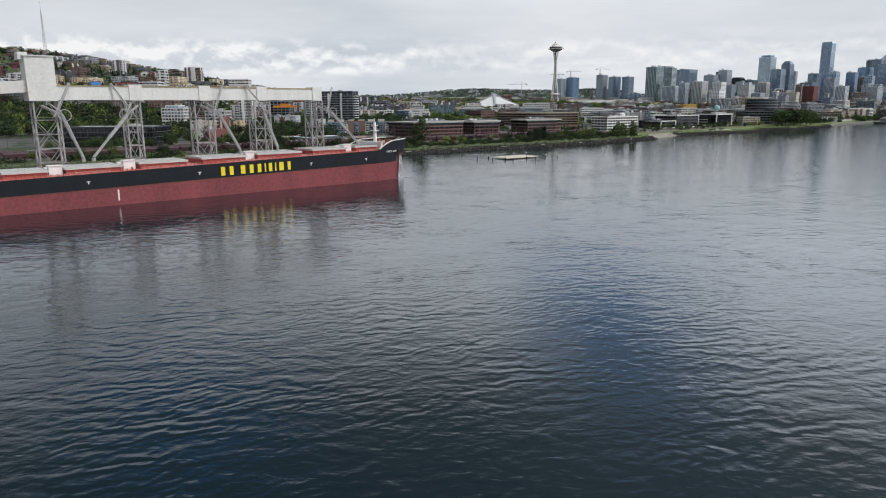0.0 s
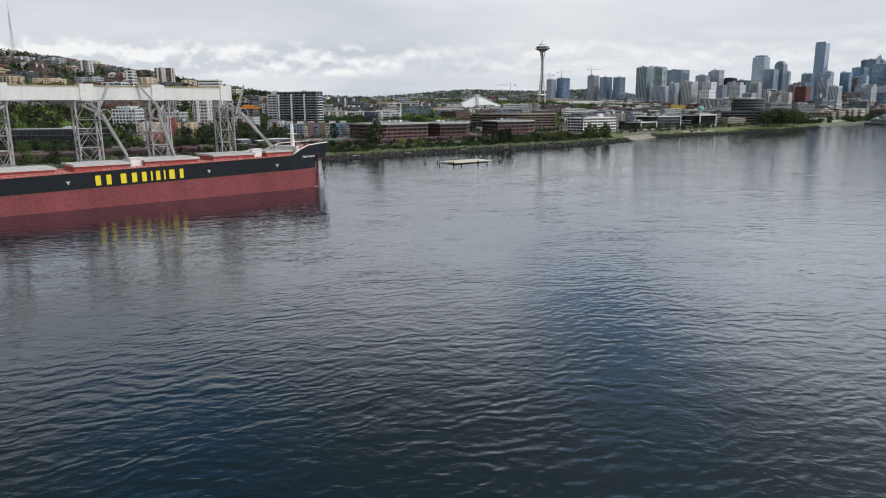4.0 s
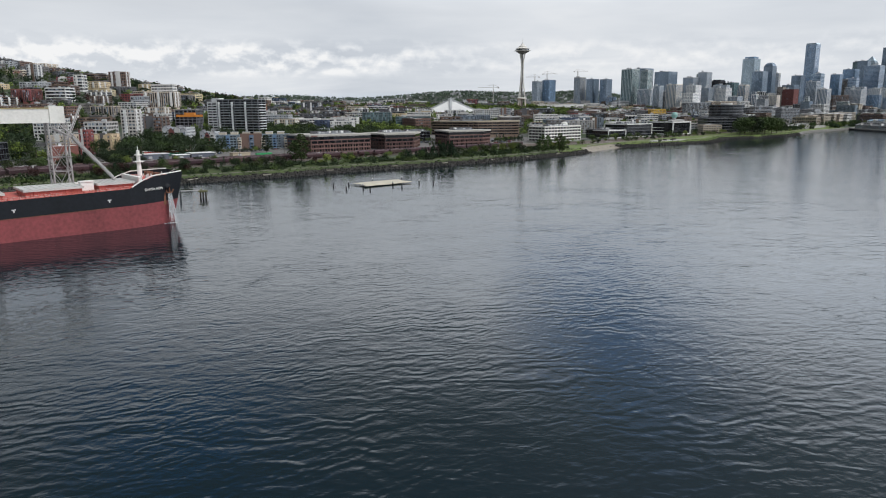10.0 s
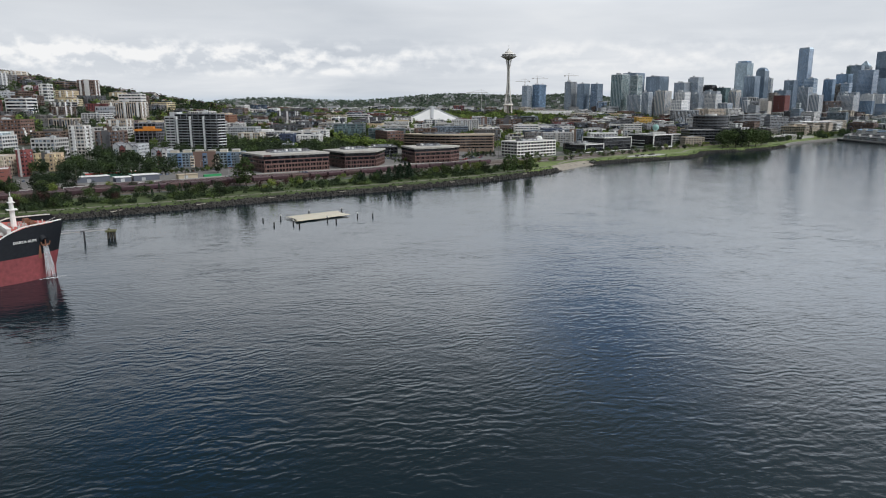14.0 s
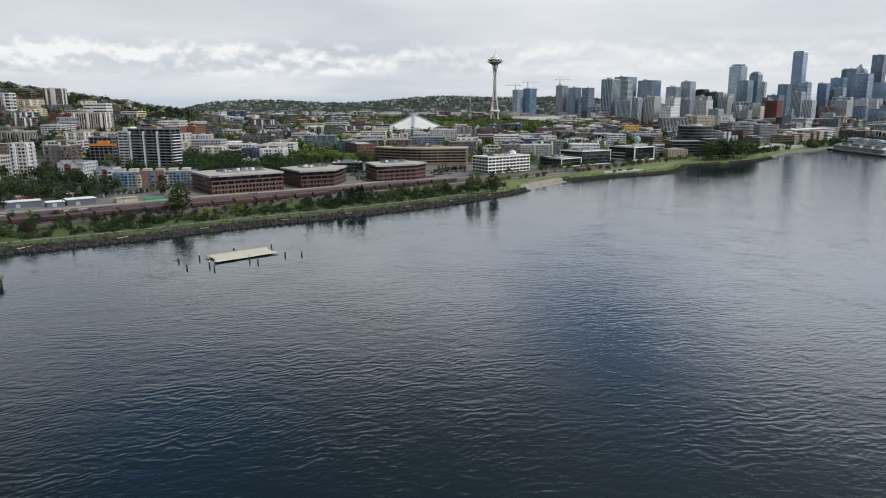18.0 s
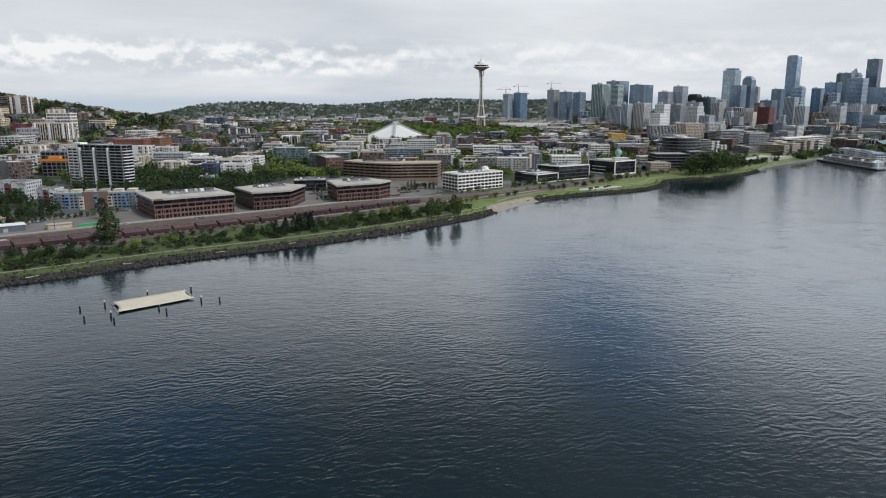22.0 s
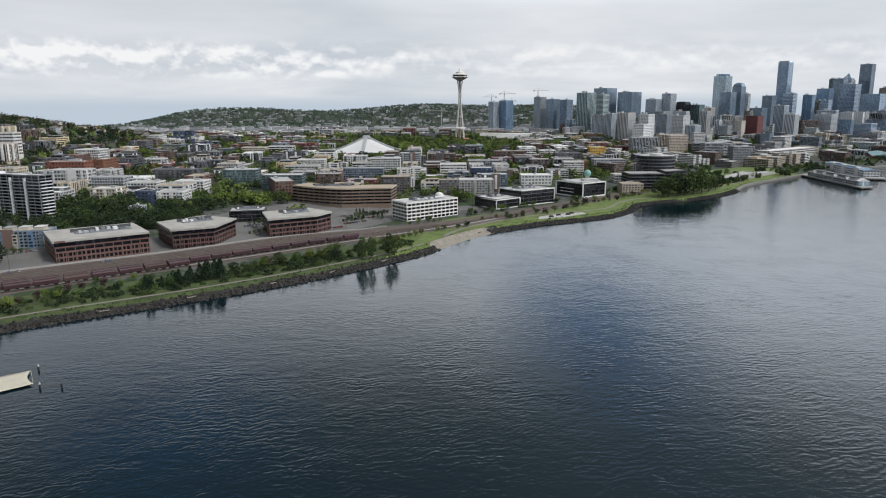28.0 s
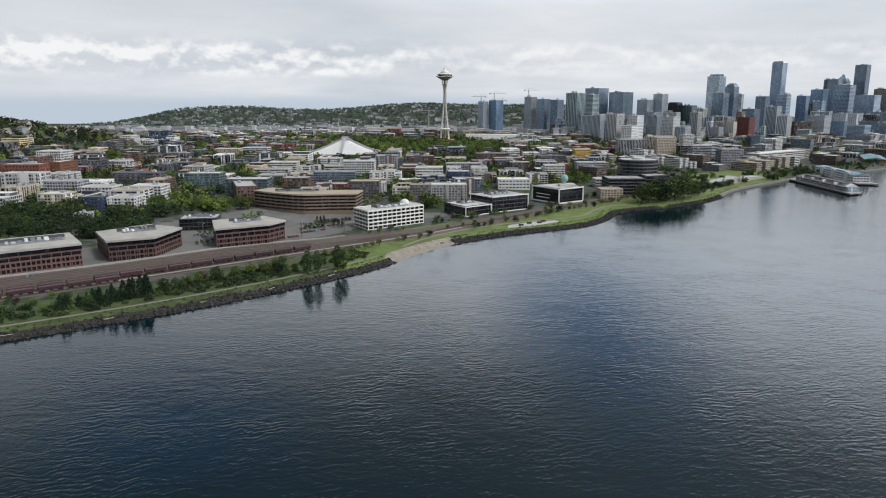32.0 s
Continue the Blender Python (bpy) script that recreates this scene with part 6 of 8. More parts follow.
b1 = office("brick_shore", [(-36, 734), (15, 773), (-17, 815), (-68, 777)], 15.5, 4, panes=True, over=1.3, group="shoreline offices")
plant(b1, -22, 778, 38, 40, 12, tz(-36, 734) + 16.4)
b2 = office("brick_shore", [(29, 786), (57, 801), (62, 842), (30, 858), (2, 824)], 15.5, 4, panes=True, over=1.3, group="shoreline offices")
plant(b2, 34, 828, 40, 26, 10, tz(29, 786) + 16.4)
b3 = office("brick_shore", [(95, 832), (132, 855), (141, 873), (116, 898), (79, 874)], 15.8, 4, panes=True, over=1.3, group="shoreline offices")
plant(b3, 110, 870, 35, 24, 10, tz(95, 832) + 16.7)
brick_front(b1, [(-36, 734), (15, 773), (-17, 815), (-68, 777)], 15.5)
brick_front(b2, [(29, 786), (57, 801), (62, 842), (30, 858), (2, 824)], 15.5)
brick_front(b3, [(95, 832), (132, 855), (141, 873), (116, 898), (79, 874)], 15.8)
b4 = office("frame_low", [(40, 898), (72, 905), (68, 930), (36, 922)], 10.5, 3, panes=False)
plant(b4, 54, 914, 12, 22, 8, tz(40, 898) + 10.6)
wb = office("white_grid", [(210, 917), (261, 959), (246, 982), (194, 942)], 17.8, 5, panes=True, group="")
plant(wb, 230, 950, 39, 36, 9, tz(210, 917) + 17.9)
Mesh().turned([(4.5, 17.9), (4.5, 20.5), (3.6, 22.3), (1.5, 23.4), (0.3, 23.6)], 16, 32, 52).ob("rooftop_dome", GAL_WHITE, wb)
# long curved office with tan bands
curve = [(72, 1038), (100, 1018), (121, 1006), (134, 1002), (146, 1003), (160, 1006), (188, 1008), (192, 1040), (160, 1040), (140, 1034), (118, 1042), (86, 1066)]
tb = office("band_brown", curve, 17.5, 5, over=0.8)
plant(tb, 120, 1030, 0, 44, 8, tz(72, 1038) + 17.9)


def white_frame(o, pts, z0, z1, t=1.1):
    """A white outline round glass fronts: sills, heads and corner posts."""
    F = Mesh()
    for (ax, ay), (bx, by) in zip(pts[:-1], pts[1:]):
        for z in (z0, z1):
            F.bar((ax, ay, z), (bx, by, z), t)
    for x, y in pts:
        F.bar((x, y, z0 - t / 2), (x, y, z1 + t / 2), t)
    F.ob("white_frame", SHIP_WHITE, o)


lo = office("frame_low", [(305, 996), (334, 1020), (313, 1052), (283, 1030)], 10.5, 2)
white_frame(lo, [(-21, 34), (0.2, -0.6), (29, 24)], 1.4, 11.2)
plant(lo, 308, 1026, 40, 18, 8, tz(305, 996) + 10.8)
hi = office("frame_low", [(335, 1021), (378, 1050), (356, 1082), (313, 1053)], 17.5, 4)
white_frame(hi, [(-0.6, -0.6), (43, 28.6)], 1.4, 18.3)
white_frame(hi, [(-22, 32), (-0.6, -0.6)], 11, 18.3)
plant(hi, 345, 1052, 36, 30, 10, tz(335, 1021) + 17.6)
dk = office("black_frame", [(420, 1088), (453, 1112), (436, 1150), (394, 1128)], 18.5, 4)
white_frame(dk, [(-26.4, 39.6), (-0.2, -0.8), (33.4, 23.6)], 2.2, 19.2, 1.5)
for z in (7, 11):
    Mesh().bar((-22, 33, z), (-9, 12.6, z), 0.8).ob("white_ledge", SHIP_WHITE, dk)
Mesh().box(5, 24, 22, 38, 19.5, 22.4).ob("roof_unit", ROOFS["light"], dk)
G = thing("globe_sign", 432, 1121, tz(420, 1088) + 22.6, 0, "green globe sign on a white office roof", "globe sign")
Mesh().turned([(4.6 * math.cos(a), 5 + 4.6 * math.sin(a)) for a in [radians(-90 + 15 * i) for i in range(13)]], 20).ob("globe", mat("globe_green", (0.20, 0.36, 0.33), 0.5), G)
Mesh().box(-2, 2, -2, 2, -0.4, 1.2).ob("globe_base", UNIT, G)
# round banded block and its dark wings
n = 28
ring = [(556 + 27 * math.cos(6.28319 * i / n), 1238 + 27 * math.sin(6.28319 * i / n)) for i in range(n)]
rd = office("drum", ring, 42, 9)
Mesh().turned([(9, 41), (9, 46)], 20, -27, 0).ob("roof_drum", ROOFS["light"], rd)
office("drum", [(500, 1172), (548, 1172), (548, 1210), (500, 1210)], 21, 5)
office("frame_low", [(551, 1178), (588, 1196), (572, 1226), (551, 1212)], 24, 6)
bld("white_mid", 505, 1265, 0, 60, 26, 12, 3)
TAKEN.append((300, 900, 30))
# roof extras on the flats
o = thing("orange_netting", -234, 921.4, tz(-234, 921) + 19.5, 0, "orange safety netting round an unfinished roof", "netting")
Mesh().box(0, 32, -0.5, -0.4, 0, 2.6).box(8, 20, 4, 10, 2.4, 5).ob("net", mat("net_orange", (0.62, 0.22, 0.03), 0.8), o)

# ---------- foreshore ----------
ROCK = mat("shore_rock", (0.030, 0.028, 0.025), 0.9, vary=0.35, scale=0.5, fine=4, objvary=0.75, islands=True)
SHINGLE = mat("shore_rubble", (0.026, 0.024, 0.020), 0.95, vary=0.35, scale=0.5, fine=2.5, bump=0.2)
SAND = mat("beach_sand", (0.235, 0.21, 0.172), 0.95, vary=0.3, scale=0.2, fine=2)
LAWN = mat("park_lawn", (0.105, 0.145, 0.034), 0.95, vary=0.5, scale=0.07, fine=0.8)
PATH = mat("trail_asphalt", (0.19, 0.175, 0.145), 0.95, vary=0.12, scale=0.2, fine=2)
BALLAST = mat("rail_ballast", (0.100, 0.079, 0.068), 0.95, vary=0.25, scale=0.12, fine=1.6)
ASPHALT = mat("lot_asphalt", (0.130, 0.126, 0.120), 0.95, vary=0.34, scale=0.05, fine=1.2)


def dense(poly, step):
    out = []
    for (ax, ay), (bx, by) in zip(poly[:-1], poly[1:]):
        n = max(1, int(math.hypot(bx - ax, by - ay) / step))
        out += [(ax + (bx - ax) * i / n, ay + (by - ay) * i / n) for i in range(n)]
    return out + [tuple(poly[-1])]


def rounded(poly, step=4.0, turns=3):
    p = [tuple(q) for q in poly]
    for _ in range(turns):
        r = [p[0]]
        for (ax, ay), (bx, by) in zip(p[:-1], p[1:]):
            r += [(ax * 0.75 + bx * 0.25, ay * 0.75 + by * 0.25), (ax * 0.25 + bx * 0.75, ay * 0.25 + by * 0.75)]
        p = r + [p[-1]]
    return dense(p, step)


def normals(pts):
    out = []
    for i in range(len(pts)):
        a, b = pts[max(0, i - 1)], pts[min(len(pts) - 1, i + 1)]
        ln = math.hypot(b[0] - a[0], b[1] - a[1]) or 1
        out.append((-(b[1] - a[1]) / ln, (b[0] - a[0]) / ln))
    return out


def strip(name, pts, profile, material, kind="structure", label="", category="", jitter=0.0, taper=None):
    """A band along a line: profile pairs of inland offset and height (or a function of x, y). taper(x): the share of the inland offsets that is left."""
    nr = normals(pts)
    vs, k = [], len(profile)
    rr = random.Random(5)
    for (x, y), (nx, ny) in zip(pts, nr):
        for off, z in profile:
            o_ = (off * taper(x) if taper and off > 0 else off) + rr.uniform(-jitter, jitter)
            px_, py_ = x + nx * o_, y + ny * o_
            vs.append((px_, py_, z(px_, py_) if callable(z) else z + rr.uniform(-jitter, jitter) * 0.3))
    fs = [(i * k + j, (i + 1) * k + j, (i + 1) * k + j + 1, i * k + j + 1) for i in range(len(pts) - 1) for j in range(k - 1)]
    ob = Mesh().add(vs, fs).ob(name, material)
    return tagged(ob, label, category, kind=kind)


sh = [tuple(p) for p in SHORE]
edge = rounded([p for p in sh if -700 < p[0] < 1700], 3.0, 2)
west = [p for p in edge if p[0] <= 243 and p[1] < 870]
mid = [p for p in edge if 238 <= p[0] <= 296 and 780 < p[1] < 930]
east = [p for p in edge if p[0] > 291 and p[0] < 660]
wall_line = [p for p in edge if p[0] >= 655]
strip("embankment", west, [(-5, -2.2), (-1.5, -0.4), (1.5, 0.9), (4, 2.1), (6, 2.75), (7.6, 2.6)], SHINGLE, label="dark rubble embankment at the water's edge", category="embankment", jitter=0.5)
strip("beach", mid, [(-6, -1.2), (-1, -0.1), (3, 0.55), (7, 1.4), (10, 2.6), (14, 3.75), (15.5, 3.6)], SAND, label="small pale sandy beach between rocks", category="beach", jitter=0.4)
strip("embankment", east, [(-5, -2.2), (-1.5, -0.4), (1.5, 0.9), (4, 2.1), (6, 2.75), (7.6, 2.6)], SHINGLE, label="dark rubble embankment at the water's edge", category="embankment", jitter=0.5)
strip("seawall", wall_line, [(-0.5, -3), (-0.4, 2.6), (0.3, 3.4), (0.9, 3.5), (2.6, 3.6), (3.4, 3.3)], mat("seawall_stone", (0.17, 0.165, 0.15), 0.9, vary=0.25, scale=0.15, fine=1.5), label="pale concrete seawall promenade", category="seawall")


def rock_field(name, pts, per, lo_, hi_, seed):
    rr = random.Random(seed)
    nr = normals(pts)
    M = Mesh()
    cube = [(-1, -1, -1), (1, -1, -1), (1, 1, -1), (-1, 1, -1), (-0.7, -0.7, 1), (0.7, -0.7, 1), (0.7, 0.7, 1), (-0.7, 0.7, 1)]
    for (x, y), (nx, ny) in zip(pts, nr):
        if not -330 < x < 760:
            continue
        for _ in range(per):
            off = rr.uniform(lo_, hi_)
            z = (off + 1) * 0.44
            s = rr.uniform(0.3, 0.85) * (1.2 if off < 2 else 1)
            a = rr.uniform(0, 6.28)
            jx, jy = x + nx * off + rr.uniform(-1.6, 1.6), y + ny * off + rr.uniform(-1.6, 1.6)
            vs = []
            for p, q, r in cube:
                p, q, r = (v * s * rr.uniform(0.7, 1.1) for v in (p, q, r * 0.75))
                vs.append((jx + p * math.cos(a) - q * math.sin(a), jy + p * math.sin(a) + q * math.cos(a), z + r))
            M.add(vs, [(0, 3, 2, 1), (4, 5, 6, 7), (0, 1, 5, 4), (1, 2, 6, 5), (2, 3, 7, 6), (3, 0, 4, 7)])
    return tagged(M.ob(name, ROCK), "grey boulders piled along the shore", "rocks", kind="stuff")


rock_field("shore_boulders", west, 19, -2.2, 6.2, 1)
rock_field("shore_boulders", east, 18, -2.0, 5.6, 2)
# bleached drift logs among the rocks
LOGM = mat("bleached_driftwood", (0.30, 0.27, 0.235), 0.9, vary=0.2, scale=1, fine=6)
rr = random.Random(11)
for i in range(16):
    x, y = west[int(len(west) * (0.25 + 0.74 * i / 16))]
    L_ = rr.uniform(4, 8)
    o = thing("driftwood_log", x - 1.2, y + 1.8, 1.9, rr.uniform(20, 65), "bleached drift log lying on the boulders", "log", "drift logs")
    Mesh().rod((-L_ / 2, 0, 0.3), (L_ / 2, 0.4, 0.5), 0.33, 8, 0.2).ob("trunk", LOGM, o)
    Mesh().rod((-L_ / 2, 0, 0.3), (-L_ / 2 - 0.6, 0.3, 0.9), 0.4, 7, 0.1).ob("root_stub", LOGM, o)


def patch(name, material, x0, x1, y0, y1, step, keep, dz, label, category, kind="structure"):
    """Ground cover on a fine grid, kept where keep(x, y, inland) holds."""
    xs, ys = np.arange(x0, x1, step), np.arange(y0, y1, step)
    X, Y = np.meshgrid(xs, ys)
    S_ = inland(X, Y)
    Z_ = terrain(X, Y) + (dz(S_) if callable(dz) else dz)
    i = np.arange(X.size).reshape(X.shape)
    q = np.stack([i[:-1, :-1], i[:-1, 1:], i[1:, 1:], i[1:, :-1]], -1).reshape(-1, 4)
    ok = keep(X, Y, S_).reshape(-1)
    q = q[ok[q].all(1)]
    used = np.unique(q)
    re_ = np.zeros(X.size, int)
    re_[used] = np.arange(len(used))
    co = np.stack([X, Y, Z_], -1).reshape(-1, 3)[used]
    ob = Mesh().add(co.tolist(), re_[q].tolist()).ob(name, material)
    return tagged(ob, label, category, kind=kind)


ROUGH = mat("rough_grass", (0.046, 0.066, 0.018), 0.95, vary=0.55, scale=0.09, fine=0.8)
tuck = lambda s: 0.17 - 0.7 * (1 - smooth(4.6, 6.2, s))
grass = lambda x, s: (s > np.where(x < 655, 1.0, 3.5)) & (s < np.where(x < 225, 57, np.where(x < 470, 66, np.where(x < 610, 90, 135))))
patch("rough_lawn", ROUGH, -420, 204, 300, 900, 3.0, lambda x, y, s: grass(x, s), tuck, "strip of rough green grass behind the embankment", "lawn")
patch("lawn", LAWN, 201, 850, 600, 1530, 3.0, lambda x, y, s: grass(x, s) & ~((x > 236) & (x < 297) & (y < 910) & (s < 12)), tuck, "mown green park lawn behind the embankment", "lawn")
strip("trail", west, [(13.4, lambda x, y: tz(x, y) + 0.32), (16.0, lambda x, y: tz(x, y) + 0.32)], PATH, label="pale shoreline footpath", category="path")
strip("trail", rounded([(246, 845), (262, 880), (300, 925), (345, 958), (400, 985), (436, 1010), (452, 1050), (480, 1085), (530, 1105), (600, 1160), (640, 1215), (700, 1275)], 4), [(-1.8, lambda x, y: tz(x, y) + 0.34), (1.8, lambda x, y: tz(x, y) + 0.34)], PATH, label="winding pale footpath across the lawn", category="path")
# pale concrete plaza on the lawn
o = thing("concrete_plaza", 366, 955, tz(366, 955) + 0.3, 34, "pale concrete plaza with large dark stones on the lawn", "plaza")
Mesh().prism([(-32, -5), (-2, -10), (36, -6), (38, 1), (10, 8), (-20, 6)], -1, 0.25).ob("slab", mat("plaza_concrete", (0.38, 0.375, 0.36), 0.9, vary=0.2, scale=0.2, fine=2), o)
for i, (x, y) in enumerate(((-12, -3), (2, 1), (13, -2), (22, 2))):
    Mesh().prism([(x - 3, y - 1.2), (x + 2.4, y - 1.8), (x + 3.2, y + 1), (x - 2, y + 1.8)], 0.25, 1.9, top=0.75).ob("stone_block", ROCK, o)

# ---------- railway ----------
RAIL = [(-700, 118), (-420, 355), (-250, 488), (-78, 626), (10, 693), (90, 757), (169, 824), (240, 884), (300, 942), (345, 984), (405, 1048), (470, 1114), (560, 1196), (680, 1330)]
rail = rounded(RAIL, 6, 2)


def throat(x):
    return 1 - 0.72 * float(smooth(120, 300, np.float64(x)))


strip("rail_bed", rail, [(-14, lambda x, y: tz(x, y) - 0.6), (-12, lambda x, y: tz(x, y) + 0.35), (15, lambda x, y: tz(x, y) + 0.45), (32, lambda x, y: tz(x, y) + 0.45), (51, lambda x, y: tz(x, y) + 0.42), (53, lambda x, y: tz(x, y) - 0.5)], BALLAST, label="wide brown ballast bed of the railway", category="railway bed", taper=throat)
strip("gravel_walk", [p for p in rail if -450 < p[0] < 300], [(-6.8, lambda x, y: tz(x, y) + 0.46), (-3.6, lambda x, y: tz(x, y) + 0.46)], mat("pale_gravel", (0.24, 0.23, 0.215), 0.95, vary=0.2, scale=0.2, fine=2), label="pale gravel walk between the tracks", category="path")
strip("pavement", [p for p in rail if -260 < p[0] < 215], [(52, lambda x, y: tz(x, y) + 0.1), (52.2, lambda x, y: tz(x, y) + 0.95), (55.6, lambda x, y: tz(x, y) + 0.95), (55.8, lambda x, y: tz(x, y) + 0.1)], mat("yard_wall_concrete", (0.25, 0.24, 0.225), 0.9, vary=0.2, scale=0.2, fine=2), label="pale concrete edge walk between the tracks and the offices", category="pavement", taper=throat)
STEEL = mat("worn_rail_steel", (0.17, 0.14, 0.12), 0.45, 0.6, vary=0.2)
TRACK = mat("oiled_track_bed", (0.055, 0.040, 0.033), 0.95, vary=0.35, scale=0.12, fine=1.6)
for off in (-9, -1.5, 3.5, 9.5, 14, 19, 24, 29.5, 34.5, 40, 45):
    near = [p for p in rail if -450 < p[0] < (560 if off in (-1.5, 3.5) else 250 if off < 20 else 185)]
    strip("track_bed", near, [(off - 1.5, lambda x, y: tz(x, y) + 0.42), (off - 1.3, lambda x, y: tz(x, y) + 0.53), (off + 1.3, lambda x, y: tz(x, y) + 0.53), (off + 1.5, lambda x, y: tz(x, y) + 0.42)], TRACK, label="dark oiled sleepers and ballast under the rails", category="track bed", taper=throat)
for off in (-9, -1.5, 3.5, 9.5, 14, 19, 24, 29.5, 34.5, 40, 45):
    near = [p for p in rail if -450 < p[0] < (560 if off in (-1.5, 3.5) else 250 if off < 20 else 185)]
    for g in (-0.75, 0.75):
        strip("rail", near, [(off + g - 0.09, lambda x, y: tz(x, y) + 0.55), (off + g - 0.07, lambda x, y: tz(x, y) + 0.74), (off + g + 0.07, lambda x, y: tz(x, y) + 0.74), (off + g + 0.09, lambda x, y: tz(x, y) + 0.55)], STEEL, label="steel rail on the ballast", category="rail", taper=lambda x, k=off, j=g: (k * throat(x) + j) / (k + j))
patch("parking_lot", ASPHALT, -330, 300, 560, 1030, 4.0, lambda x, y, s: (s > 100) & (s < np.where((x > 8) & (x < 130), 265, 205)) & (x < 290) & ~((x > -130) & (x < 0) & (y > 850)), 0.22, "grey asphalt parking lots round the offices", "parking lot")
LINEM = mat("lot_kerb_concrete", (0.34, 0.33, 0.31), 0.9, vary=0.15)
BEDM = mat("planting_bed_soil", (0.05, 0.06, 0.025), 0.95, vary=0.4, scale=0.4, fine=2)
for x, y, rz, L_ in ((-105, 748, 38, 34), (-120, 728, 38, 40), (145, 915, 40, 30), (150, 940, 40, 34), (60, 886, 40, 26), (72, 846, 40, 20), (-150, 706, 38, 40), (18, 886, 18, 26), (170, 956, 40, 24)):
    o = thing("planting_island", x, y, tz(x, y) + 0.2, rz, "kerbed planting island in the parking lot", "kerb", "lot islands")
    Mesh().box(0, L_, -1.6, 1.6, -1.2, 0.18).ob("kerb", LINEM, o)
    Mesh().box(0.3, L_ - 0.3, -1.3, 1.3, 0.1, 0.26).ob("bed", BEDM, o)
CAR_COLS = [mat("hopper_maroon", (0.042, 0.017, 0.022), 0.6, vary=0.25, scale=0.4, fine=3, objvary=0.3), mat("hopper_brown", (0.060, 0.032, 0.028), 0.65, vary=0.25, scale=0.4, fine=3, objvary=0.3), mat("hopper_grey", (0.33, 0.32, 0.31), 0.6, vary=0.2, scale=0.4, fine=3, objvary=0.2)]
WHEEL = mat("wheel_steel", (0.06, 0.05, 0.045), 0.6, 0.5)


def hopper_meshes():
    body = Mesh()
    prof = [(-1.5, 1.6), (-1.6, 3.7), (-1.1, 4.4), (1.1, 4.4), (1.6, 3.7), (1.5, 1.6)]
    cuts = [(-7.2, 1.0)]
    for i in range(11):
        x = -7 + i * 1.4
        cuts += [(x - 0.08, 1.0), (x - 0.06, 1.05), (x + 0.06, 1.05), (x + 0.08, 1.0)]
    cuts.append((7.2, 1.0))
    vs = [(x, y * k, z) for x, k in cuts for y, z in prof]
    e = len(cuts) - 1
    body.add(vs, [(0, 1, 2, 3, 4, 5), tuple(e * 6 + i for i in (5, 4, 3, 2, 1, 0))] + [(j * 6 + i, j * 6 + i + 6, j * 6 + (i + 1) % 6 + 6, j * 6 + (i + 1) % 6) for j in range(e) for i in range(6)])
    bays = Mesh()
    for x in (-4.6, 0, 4.6):
        bays.prism([(x - 0.7, -0.7), (x + 0.7, -0.7), (x + 0.7, 0.7), (x - 0.7, 0.7)], 0.7, 1.7, top=1.9)
    roof = Mesh().box(-7, 7, -0.5, 0.5, 4.42, 4.52).box(-6, -4, -0.4, 0.4, 4.52, 4.7).box(-1, 1, -0.4, 0.4, 4.52, 4.7).box(4, 6, -0.4, 0.4, 4.52, 4.7)
    truck = Mesh().box(-1.3, 1.3, -1.05, 1.05, 0.65, 0.95)
    axle = Mesh().rod((0, -0.9, 0.46), (0, 0.9, 0.46), 0.09, 6)
    for y in (-0.78, 0.78):
        axle.rod((0, y - 0.07, 0.46), (0, y + 0.07, 0.46), 0.46, 10)
    return body, bays, roof, truck, axle


hb, hh_, hr, ht, hx = hopper_meshes()
car_data = [(hb.data("body", m), hh_.data("hopper_bays", m), hr.data("roof_walk", m)) for m in CAR_COLS]
truck_data, axle_data = ht.data("bogie", WHEEL), hx.data("wheelset", WHEEL)


def train(off, x_from, x_to, pick, skip=0.0):
    line = [p for p in dense(rail, 1.0)]
    nr_ = normals(line)
    run, last = 0.0, None
    rr = random.Random(int(off * 10) + 3)
    for (p, n_) in zip(line, nr_):
        x, y = p[0] + n_[0] * off, p[1] + n_[1] * off
        if last and math.hypot(x - last[0], y - last[1]) < 15.9:
            continue
        last = (x, y)
        if not x_from < x < x_to or rr.random() < skip:
            continue
        k = pick(rr)
        o = thing("hopper_wagon", x, y, tz(x, y) + 0.74, math.degrees(math.atan2(-n_[0], n_[1])), ("maroon", "rust-brown", "weathered grey")[k] + " covered hopper wagon standing on the railway", "freight wagon", "freight wagons")
        share("body", car_data[k][0], o, 0, 0, 0)
        share("hopper_bays", car_data[k][1], o, 0, 0, 0)
        share("roof_walk", car_data[k][2], o, 0, 0, 0)
        for bx in (-5.4, 5.4):
            bogie = share("bogie", truck_data, o, bx, 0, 0)
            for ax in ((-0.9, 0.9) if off < 0 else ()):
                share("wheelset", axle_data, bogie, ax, 0, 0, label="rusty steel wheelset")


train(-1.5, -300, 176, lambda r: 0 if r.random() < 0.85 else 1)
train(-9, -330, 60, lambda r: 0 if r.random() < 0.8 else 1)
train(3.5, -330, -20, lambda r: r.choice((0, 0, 1, 1)), 0.12)
train(9.5, -330, -60, lambda r: r.choice((0, 1, 1, 0, 2)), 0.25)
train(14, -330, -90, lambda r: r.choice((1, 2, 1)), 0.3)

# ---------- parked cars ----------
CARP = [mat("car_paint_%d" % i, c, 0.55, 0.0, vary=0.05) for i, c in enumerate(((0.34, 0.34, 0.335), (0.03, 0.03, 0.034), (0.20, 0.21, 0.22), (0.26, 0.03, 0.03), (0.05, 0.09, 0.18), (0.27, 0.27, 0.27)))]
RUB = mat("tyre_rubber", (0.02, 0.02, 0.02), 0.9)


